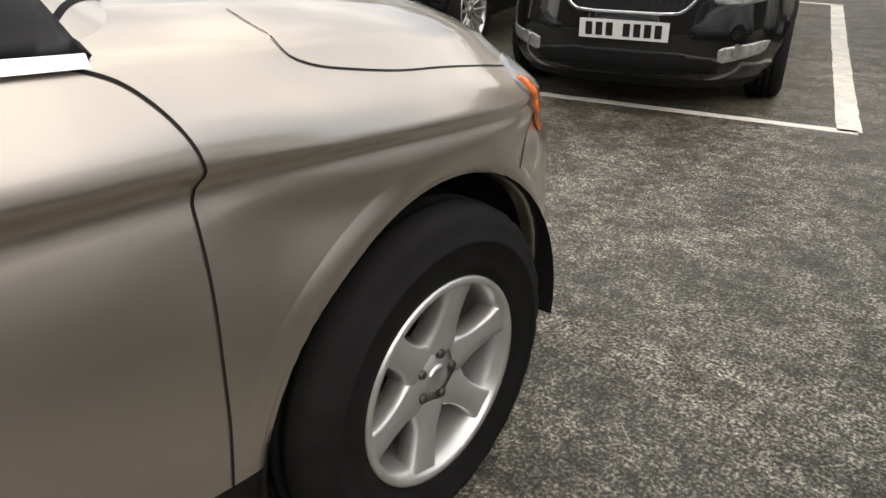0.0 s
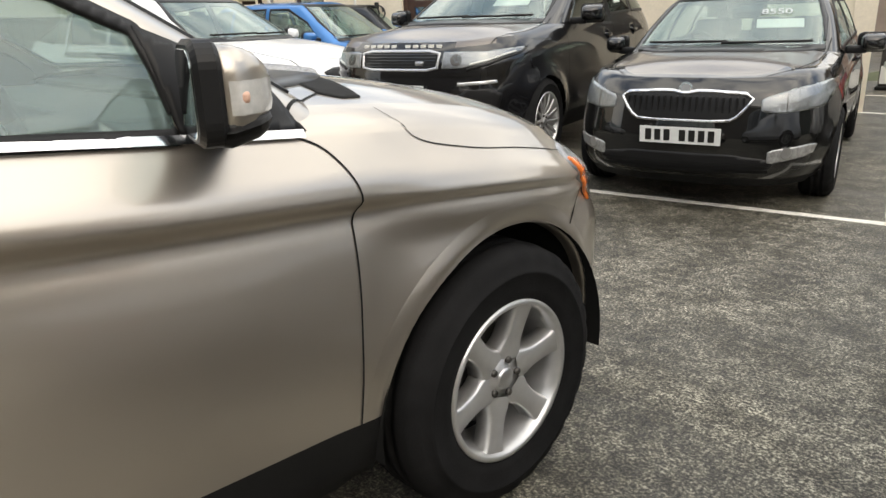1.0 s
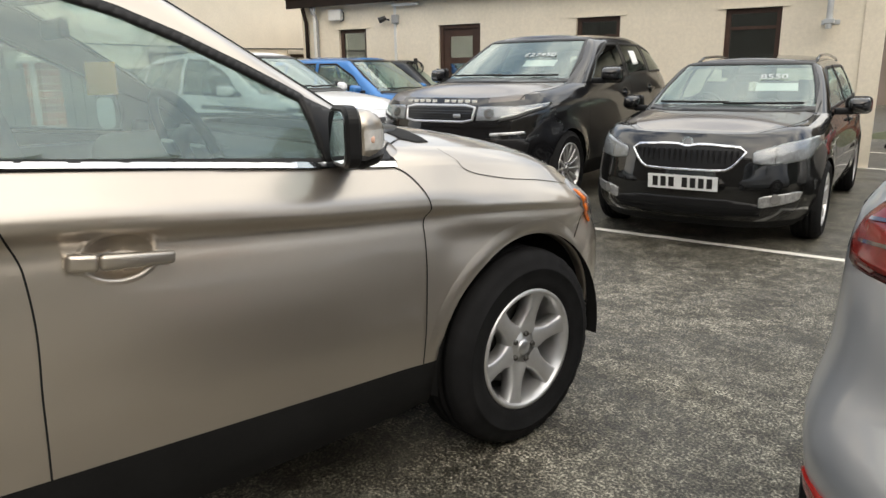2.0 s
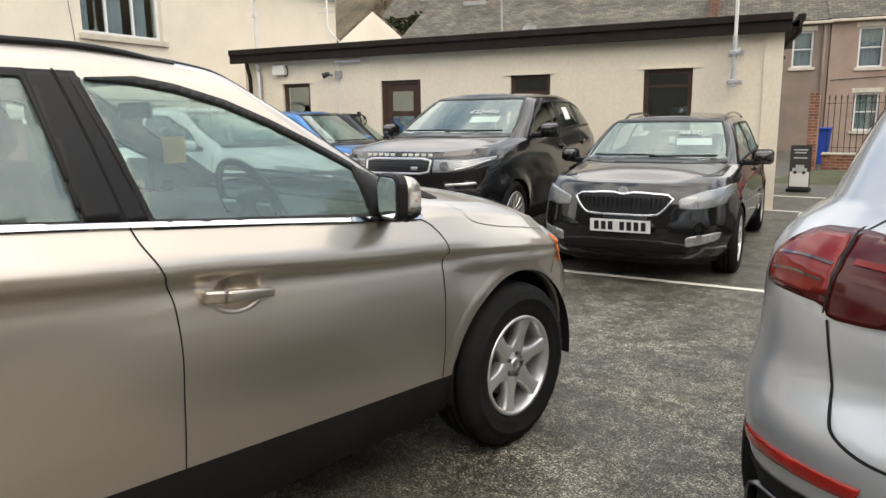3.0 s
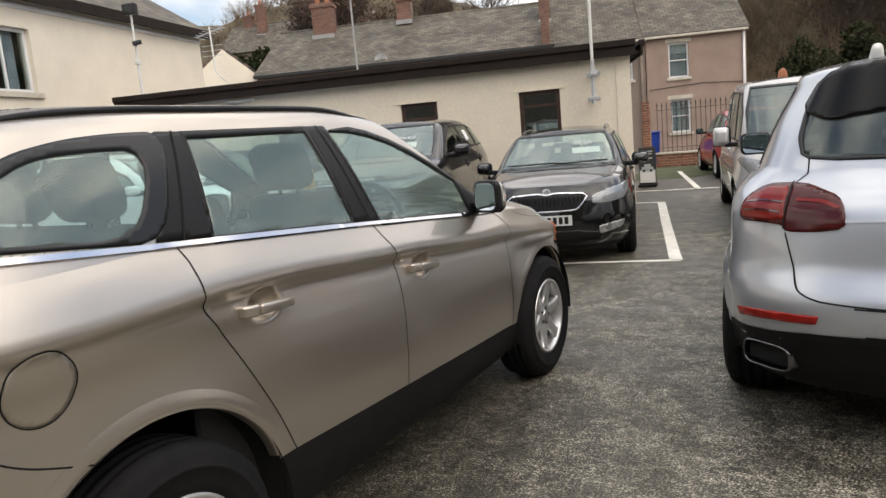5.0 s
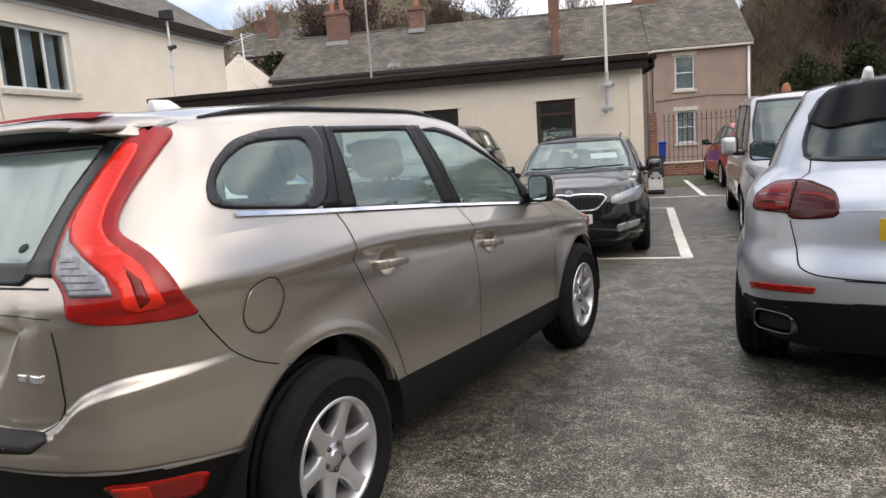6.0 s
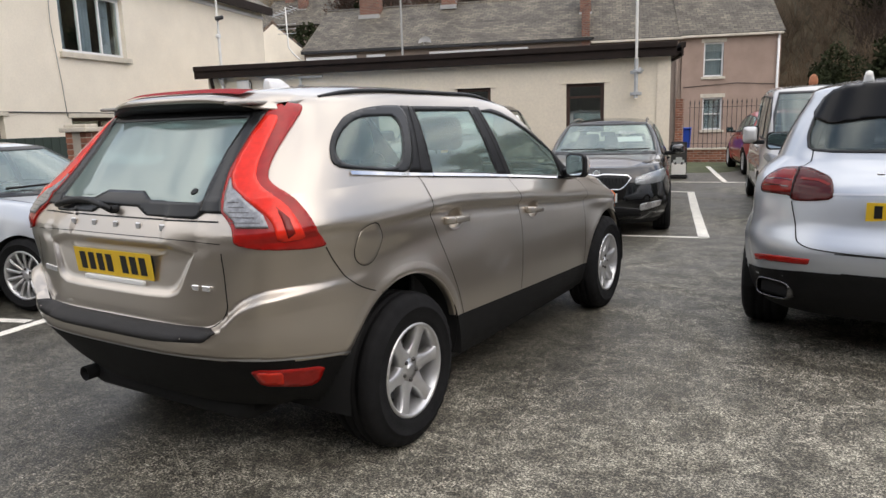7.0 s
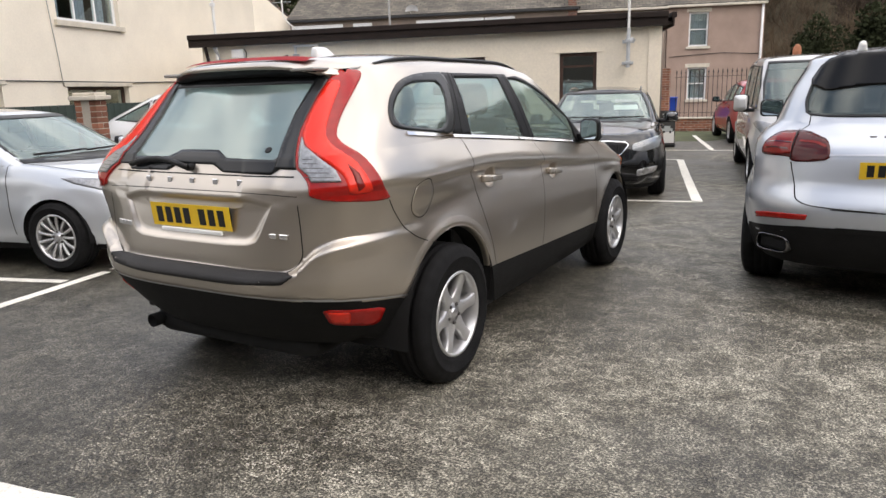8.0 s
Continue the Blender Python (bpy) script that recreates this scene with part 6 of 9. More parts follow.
    for i in range(4):
        x = -0.555 + 0.034 * i
        part("model_badge", box(x, on_skin(car.tree, "rear", x + 0.013, 0.90)[0].y - 0.005, 0.890, x + 0.024, hit.y + 0.03, 0.914, 0.003, 1), SATIN, car.root, "small chrome model badge")
    hit, nn = on_skin(car.tree, "rear", 0, 0.895)
    part("dealer_strip", box(-0.20, hit.y + 0.006, 0.886, 0.20, hit.y + 0.022, 0.905, 0.003, 1), PAPER, car.root, "white dealer strip below the plate")
    car.lay("window_sticker", "rear", circle(0.40, 1.262, 0.016, 14, 0.012), TRIM, 0.006, 0.003, 0.002)
    v, f = tube([on_skin(car.tree, "rear", -0.02 - 0.42 * k / 6, 1.185 + 0.035 * math.sin(k * 0.5))[0] + Vector((0, -0.03, 0.0)) for k in range(7)], 0.014, 8)
    piece("rear_wiper", mesh_from(v, f, [TRIM], name="rear_wiper"), car.root)
    part("wiper_pivot", rod((-0.02, -2.13, 1.185), (-0.02, -2.215, 1.185), 0.022, 0.016, 14), TRIM, car.root)
    # box added in near-black for the deep shade under the tail
    part("rear_silencer", box(-0.62, -2.04, 0.25, 0.50, -1.74, 0.42, 0.07, 3), GAP, car.root, "near-black box added to darken the space under the tail", smooth=True)
    # bumper step pad, and a satin strip as painted highlight on the lip
    pad = [(-0.555, 0.703), (-0.3, 0.690), (0.3, 0.690), (0.555, 0.703), (0.605, 0.742), (0.50, 0.746), (-0.50, 0.746), (-0.605, 0.742)]
    car.lay("bumper_step_pad", "rear", pad, STEP_PAD, 0.015, 0.006, 0.012, label="black bumper step pad")
    for way, line in (("rear", [(-0.74, 0.631), (-0.4, 0.634), (0.4, 0.634), (0.74, 0.631)]), ("corner_right", [(-1.09, 0.631), (-1.02, 0.627), (-0.95, 0.621), (-0.85, 0.609), (-0.75, 0.591), (-0.64, 0.574)]), ("corner_left", [(1.09, 0.631), (1.02, 0.627), (0.95, 0.621), (0.85, 0.609), (0.75, 0.591), (0.64, 0.574)])):
        v, f = strip_on(car.tree, way, flowing(line), 0.009, 0.004)
        piece("bumper_strip", mesh_from(v, f, [SATIN], name="bumper_strip"), car.root, "satin strip standing for the highlight on the bumper lip")
    pipe = lathe([(0.036, 0.0), (0.036, 0.18), (0.032, 0.18), (0.032, 0.0)], 20, True)
    piece("exhaust_pipe", mesh_from(*pipe, [GAP], name="exhaust_pipe"), car.root, m=Matrix.Translation((-0.56, -2.10, 0.335)) @ Matrix.Rotation(radians(90), 4, "Z"))
    # bonnet lines, grille, front plate
    for s_ in (1, -1):
        car.line("bonnet_gap", "top", [(s_ * 0.75, 1.115), (s_ * 0.81, 1.12), (s_ * 0.848, 1.143), (s_ * 0.858, 1.205), (s_ * 0.861, 1.33), (s_ * 0.848, 1.50), (s_ * 0.800, 1.73), (s_ * 0.70, 1.90), (s_ * 0.5, 2.0)], width=0.0024)
    car.lay("grille", "front", rounded([(-0.36, 0.86), (-0.27, 0.62), (0.27, 0.62), (0.36, 0.86)], 1), TRIM, 0.02, 0.006, 0.02)
    car.plate("front", 0.0, 0.50, PLATE_WHITE)
    half = [(0.35, 1.124), (0.546, 1.053), (0.653, 1.035), (0.69, 1.075), (0.68, 1.135), (0.576, 1.161), (0.494, 1.18), (0.33, 1.206)]
    cowl = [(0, 1.15), *half, (0, 1.225), *[(-x, y) for x, y in half[::-1]]]
    # near-black sheet that paints the shade behind the bonnet's rear edge
    car.lay("cowl_cover", "top", cowl, GAP, 0.012, 0.003, 0.01, label="dark sheet standing for the shaded cowl gap below the windscreen")
    part("cowl_panel", join(box(-0.66, 0.80, 1.09, 0.66, 1.02, 1.135, 0.02, 2)), TRIM, car.root)
    wipers(car, 0, 0, 0, [((-0.60, 1.19), (0.0, 1.175)), ((0.02, 1.19), (0.62, 1.20))])
    handles(car, [(0.045, 0.948, -6), (-0.928, 1.016, -4)], BEIGE, length=0.238, cup=(0.080, 0.054), thick=0.0185, deep=0.048, raise_=0.006)
    arch_lips(car, (1.387, -1.387), 0.425, 0.365, low_z)
    roof_rails(car, -1.58, 0.05, lambda y: 0.615 - 0.02 * abs(y + 0.9), lift=0.012, r=0.012)
    door_mirror(car, 0.888, 0.656, 1.184, BEIGE, (0.145, 0.092, 0.150), lamp=True)
    for way, s_ in car.sides():
        car.lay("mirror_base_trim", way, [(0.868, 1.082), (0.625, 1.105), (0.596, 1.285), (0.69, 1.243), (0.78, 1.205), (0.842, 1.154)], TRIM, 0.012, 0.007, 0.01)
        car.line("fender_gap", "top", [(s_ * 0.80, 0.86), (s_ * 0.70, 0.963), (s_ * 0.636, 1.053)], GAP, 0.006)
    dashboard(car, 0.76, 1.12, 0.68, 0.37, 0.44, 1.13)
    add_seats(car.root, S, SEAT)
    part("headlining", box(-0.50, -1.9, 1.60, 0.50, 0.05, 1.615, 0.005, 1), SEAT_PALE, car.root)
    part("door_card", join(box(0.74, -1.15, 0.40, 0.77, 0.75, 1.08, 0.01, 1)), DASH, car.root)
    part("door_card", join(box(-0.77, -1.15, 0.40, -0.74, 0.75, 1.08, 0.01, 1)), DASH, car.root)
    part("luggage_floor", box(-0.6, -2.05, 0.75, 0.6, -1.15, 0.80, 0.01, 1), SEAT, car.root)
    part("interior_mirror", box(-0.12, 0.18, 1.46, 0.12, 0.21, 1.52, 0.012, 2), TRIM, car.root)
    part("paper_tag", box(0.10, 0.24, 1.29, 0.103, 0.33, 1.39), ORANGE_TAG, car.root, "orange paper tag on the interior mirror")
    low = [(-2.5, 0.20), (2.5, 0.20), *[(2.5 - 0.05 * i, low_z(2.5 - 0.05 * i)) for i in range(101)]]
    side_panels = []
    for way, s_ in car.sides():
        t_ = (lambda c: c[:, 0] > 0.6) if s_ > 0 else (lambda c: c[:, 0] < -0.6)
        side_panels += [("front_door", way, [(0.84, 1.09), (0.925, 1.005), (0.944, 0.93), (0.935, 0.80), (0.911, 0.438), (-0.16, 0.478), (-0.145, 0.84), (-0.19, 1.06), (-0.236, 1.19)], t_, "", None),
                        ("rear_door", way, [(-0.236, 1.19), (-0.19, 1.06), (-0.145, 0.84), (-0.16, 0.478), (-0.868, 0.508), (-1.075, 0.91), (-1.186, 1.10), (-1.20, 1.26)], t_, "", None)]
    car.finish([("lower_cladding", "right", low, every, "black plastic lower cladding", CLADDING), *side_panels,
                ("tailgate", "rear", [(-0.62, 0.735), (0.62, 0.735), (0.62, 1.2), (-0.62, 1.2)], lambda c: c[:, 1] < -2.0, "", None),
                ("bonnet", "top", [(-0.70, 0.8), (0.70, 0.8), (0.70, 1.80), (0.6, 1.98), (-0.6, 1.98), (-0.70, 1.80)], lambda c: (c[:, 1] > 0.8) & (c[:, 2] > 0.85), "", None)])
    add_wheels(car.root, (1.387, -1.387), 0.925, 0.365, 0.222, 0.225, 6, "six", -17, 27)
    return car


champagne_suv()


# ---- the other cars ----
def plain_spec(W, yF, yR, z0, nose_z, cowl, belt, top_f, top_r, base_r, roof_w, roof_z, crown=0.04, p=2.8, q=8.0, gq=14.0, nose=None, tail=None, sec=None, bulge=0.0, axles=(1.35, -1.35), arch=0.36, wheel_R=0.32, shoulder=0.53, gw0=None, bonnet_lift=0.05):
    """A shell from a few places: noses and tails by height, cowl (y, z), waist heights, screen top, rear screen top and base."""
    S = dict(W=W, ym=-0.15, p=p, q=q, levels=24, ns=96, sec=sec or curve((0, 0.90), (0.12, 0.955), (0.30, 0.99), (0.48, 1.0), (0.66, 0.985), (0.80, 0.975), (0.90, 0.945), (1, 0.895)),
             nose=nose or curve((0, yF - 0.12), (0.25, yF), (0.55, yF - 0.01), (0.8, yF - 0.07), (1, yF - 0.20)),
             tail=tail or curve((0, yR + 0.12), (0.25, yR), (0.5, yR + 0.02), (0.8, yR + 0.09), (1, yR + 0.16)),
             z0=curve((yR, z0 + 0.04), (0, z0), (yF, z0)),
             zb=curve((yR, base_r[1]), (base_r[0] + 0.3, belt[1]), (0, (belt[0] + belt[1]) / 2 - 0.005), (cowl[0] - 0.15, belt[0]), (cowl[0] + 0.35, belt[0] - 0.05), ((cowl[0] + yF) / 2 + 0.1, (belt[0] + nose_z) / 2 - 0.005), (yF, nose_z)),
             bonnet=curve((cowl[0] - 0.4, cowl[1] + 0.02), (cowl[0], cowl[1]), ((cowl[0] + yF) / 2, (cowl[1] + nose_z) / 2 + bonnet_lift), (yF - 0.2, nose_z + 0.03), (yF, nose_z)),
             cowl=cowl[0] - 0.28, deck=base_r[0] + 0.15, gy=(cowl[0], base_r[0], top_f[0], top_r[0]), gw=(gw0 or W * 0.89, roof_w), gp=3.2, gq=gq, gside=side_curves(shoulder), gcrown=cowl[1] - belt[0], rcrown=crown,
             zt=curve((top_r[0], top_r[1]), ((top_r[0] + top_f[0]) / 2, roof_z), (top_f[0], top_f[1])))

    def mod(x, y, z, h):
        if x > 0.5:
            x = arch_flare(x, y, z, axles, arch + 0.015, 0.014 + bulge, wheel_R, 0.06)
        return x, y, z
    S["mod"] = mod
    return S


def side_glass(car, y_a, y_top, y_b, y_c, y_d, y_dt, z_gap=0.03, drop=0.085, glass=None, glass_b=None, border=0.028):
    """Door windows between the screen pillar (from y_a at the waist to y_top under the roof), the middle pillar y_b, the rear pillar y_c and the tail end (y_d, y_dt)."""
    zb, zt = car.S["zb"], car.S["zt"]
    lo = lambda y: zb(y) + z_gap
    hi = lambda y: zt(y) - drop
    for way, s_ in car.sides():
        mid = [((y_a + y_top) / 2 + 0.05, (lo(y_a) + hi(y_top)) / 2 + 0.02)]
        car.window("front_door_window", way, [(y_a, lo(y_a)), (y_b + 0.05, lo(y_b)), (y_b + 0.02, hi(y_b)), (y_top, hi(y_top)), *mid], glass or GLASS, border)
        car.window("rear_door_window", way, [(y_b - 0.05, lo(y_b)), (y_c + 0.04, lo(y_c)), (y_c + 0.06, hi(y_c)), (y_b - 0.08, hi(y_b))], glass_b or glass or GLASS, border)
        if y_d is not None:
            car.window("quarter_window", way, [(y_c - 0.04, lo(y_c)), (y_d, lo(y_d)), (y_dt, hi(y_dt)), (y_c - 0.03, hi(y_c))], glass_b or glass or GLASS, border)


def screens(car, wb, wt, rb=None, rt=None, glass=None, front=None):
    """Windscreen from (half width, z) at its base to its top, and the rear screen likewise."""
    car.window("windscreen", "front", [(-wb[0], wb[1]), (0, wb[1] + 0.012), (wb[0], wb[1]), ((wb[0] + wt[0]) / 2 + 0.01, (wb[1] + wt[1]) / 2), (wt[0], wt[1]), (-wt[0], wt[1]), (-(wb[0] + wt[0]) / 2 - 0.01, (wb[1] + wt[1]) / 2)], front or SCREEN_GLASS, 0.035, frame_mat=FRIT)
    if rb:
        car.window("rear_window", "rear", rounded([(-rb[0], rb[1]), (rb[0], rb[1]), (rt[0], rt[1]), (-rt[0], rt[1])], 2, 0.12), glass or GLASS, 0.04, frame_mat=FRIT)


def price(car, text, x, z, size, mat):
    """Price figures on the inside of the windscreen."""
    cu = bpy.data.curves.new("price_figures", "FONT")
    cu.body, cu.size, cu.extrude, cu.align_x = text, size, 0.0015, "CENTER"
    hit, n = on_skin(car.tree, "front", x, z)
    tmp = new("tmp", cu)
    me = bpy.data.meshes.new_from_object(tmp.evaluated_get(bpy.context.evaluated_depsgraph_get()))
    bpy.data.objects.remove(tmp)
    me.materials.append(mat)
    up = (Vector((0, 0, 1)) - n * n.z).normalized()
    right = up.cross(n)
    m = Matrix((right, up, n)).transposed().to_4x4()
    piece("price_figures", me, car.root, "pale price figures on the windscreen", Matrix.Translation(hit + n * 0.010) @ m)
    part("price_card", box(-0.17, -0.15, 0.0, 0.17, -0.015, 0.004), PAPER, car.root, "white price card", Matrix.Translation(hit - n * 0.03 + right * 0.03) @ m)


def shut_lines(car, ys, z0, tilt=0.05):
    zb = car.S["zb"]
    for way, s_ in car.sides():
        for y in ys:
            car.line("door_gap", way, [(y, zb(y) + 0.01), (y + tilt * 0.5, (zb(y) + z0) / 2 + 0.1), (y + tilt * 1.2, z0)], width=0.008)


def underskirt(yF, yR, z):
    return [(yR - 0.2, 0.1), (yF + 0.2, 0.1), (yF + 0.2, z), (yR - 0.2, z)]


def basic_inside(car, zs, dash_y, dash_z, w, rows, mat=None, wheel=True):
    car.S["seat_z"], car.S["seat_rows"], car.S["seat_h"] = zs, rows, 0.52
    add_seats(car.root, car.S, mat or SEAT)
    dashboard(car, dash_y, dash_z, w, 0.36, dash_y - 0.30, dash_z - 0.03)
    part("interior_mirror", box(-0.11, car.S["gy"][2] - 0.05, car.S["zt"](0) - 0.19, 0.11, car.S["gy"][2] - 0.02, car.S["zt"](0) - 0.13, 0.012, 2), TRIM, car.root)


# -- black estate car --
def black_estate():
    ax = (1.343, -1.343)
    S = plain_spec(0.895, 2.20, -2.45, 0.17, 0.845, (1.02, 1.02), (0.955, 1.03), (0.20, 1.39), (-2.02, 1.37), (-2.33, 0.99), 0.52, 1.43, axles=ax, arch=0.345, wheel_R=0.318,
                   nose=curve((0, 2.08), (0.2, 2.19), (0.45, 2.20), (0.62, 2.185), (0.85, 2.15), (1, 2.06)), p=2.9, bonnet_lift=0.02)
    car = Car("estate_car", S, BLACK_PAINT, at_yaw(-0.815, 6.60, 194.5), ax, 0.335, 0.318, "glossy black estate car with chrome-rimmed grille parked in a bay")
    side_glass(car, 0.62, -0.02, -0.40, -1.25, -2.0, -1.85)
    screens(car, (0.69, 1.015), (0.55, 1.365), (0.58, 1.05), (0.50, 1.33))
    gr = rounded([(-0.43, 0.765), (-0.10, 0.785), (0.0, 0.765), (0.10, 0.785), (0.43, 0.765), (0.34, 0.64), (0.28, 0.605), (-0.28, 0.605), (-0.34, 0.64)], 1, 0.18)
    g_ = car.lay("grille", "front", gr, TRIM, 0.015, 0.004, 0.02, label="black slatted grille in a chrome surround")
    car.lay("grille_surround", "front", grown(gr, 0.012), CHROME, 0.006, 0.012, 0.02, (grown(gr, -0.004),), parent=g_)
    for i in range(19):
        x = -0.37 + 0.74 * i / 18
        zt_ = 0.755 + 0.0 * x
        zb_ = 0.625 if abs(x) < 0.29 else 0.625 + (abs(x) - 0.29) * 1.1
        hit, n = on_skin(car.tree, "front", x, 0.69)
        part("grille_slat", box(x - 0.006, hit.y - 0.01, zb_, x + 0.006, hit.y + 0.012, zt_, 0.002, 1), TRIM, g_)
    hit, n = on_skin(car.tree, "front", 0, 0.80)
    part("badge", rod((0, hit.y - 0.01, 0.80), (0, hit.y + 0.018, 0.803), 0.045, 0.043, 24), CHROME, car.root, "round chrome badge")
    part("badge_centre", rod((0, hit.y, 0.80), (0, hit.y + 0.020, 0.803), 0.032, 0.031, 20), SATIN, car.root)
    for s_ in (1, -1):
        hl = [(0.465, 0.745), (0.47, 0.665), (0.60, 0.655), (0.80, 0.685), (0.845, 0.80), (0.83, 0.835), (0.65, 0.80)]
        hl = hl if s_ > 0 else flipx(hl)
        h = car.lay("head_lamp", "front", rounded(hl, 1, 0.12), CLEAR_LAMP, 0.012, 0.003, 0.02, label="clear headlamp with chrome reflector")
        car.lay("lens", "front", grown(rounded(hl, 1, 0.12), 0.004), LENS, 0.015, 0.006, 0.001, parent=h).visible_shadow = False
        inner = [(0.60, 0.775), (0.605, 0.668), (0.611, 0.668), (0.606, 0.775)]
        car.lay("lamp_divider", "front", inner if s_ > 0 else flipx(inner), ALLOY_DARK, 0.006, 0.0045, 0.004, parent=h)
        fg = [(0.53, 0.335), (0.53, 0.425), (0.79, 0.46), (0.765, 0.385)]
        fl = car.lay("fog_lamp", "front", rounded(fg if s_ > 0 else flipx(fg), 1, 0.12), FOG_LAMP, 0.012, 0.006, 0.02, label="clear fog lamp in chrome frame")
        hh, nn = on_skin(car.tree, "front", s_ * 0.63, 0.41)
        part("fog_bowl", rod(hh, hh + nn * 0.012, 0.034, 0.036, 18), SATIN, fl)
        car.line("bonnet_gap", "top", [(s_ * 0.72, 0.72), (s_ * 0.70, 1.2), (s_ * 0.62, 1.7), (s_ * 0.46, 1.98)], GAP, 0.007)
    car.lay("lower_intake", "front", rounded([(-0.62, 0.395), (0.62, 0.395), (0.50, 0.25), (-0.50, 0.25)], 1), TRIM, 0.02, 0.003, 0.02, label="black mesh lower intake")
    for z in (0.29, 0.33):
        v, f = strip_on(car.tree, "front", [(-0.54, z), (0, z), (0.54, z)], 0.014, 0.012)
        piece("intake_bar", mesh_from(v, f, [CLADDING], name="intake_bar"), car.root)
    car.plate("front", 0.0, 0.508, PLATE_WHITE, proud=0.02)
    wipers(car, 0, 0, 0, [((-0.60, 1.03), (0.02, 1.025)), ((-0.02, 1.035), (0.60, 1.03))])
    roof_rails(car, -1.95, -0.10, lambda y: 0.545, BLACK_PAINT, 0.045, 0.014)
    door_mirror(car, 0.90, 0.56, 1.02, BLACK_PAINT, (0.19, 0.12, 0.135))
    handles(car, [(-0.18, 0.86, 3), (-1.05, 0.88, 3)], BLACK_PAINT, length=0.19)
    shut_lines(car, (0.80, -0.40, -1.18), 0.30)
    price(car, "8550", -0.30, 1.235, 0.115, PALE_BLUE)
    basic_inside(car, 0.52, 0.62, 0.96, 0.66, ((-0.05, (0.36, -0.36)), (-0.95, (0.38, 0.0, -0.38))))
    car.finish([("lower_cladding", "right", underskirt(2.3, -2.5, 0.24), every, "black lower skirt", CLADDING), ("bonnet", "top", [(-0.72, 0.96), (0.72, 0.96), (0.70, 1.2), (0.60, 1.7), (0.42, 1.97), (-0.42, 1.97), (-0.60, 1.7), (-0.70, 1.2)], lambda c: (c[:, 1] > 0.96) & (c[:, 2] > 0.8), "dusty black bonnet with the sky's sheen put into its paint", DUSTY_SHEEN_BLACK)])
    add_wheels(car.root, ax, 0.885, 0.318, 0.212, 0.205, 10, "split", 5)


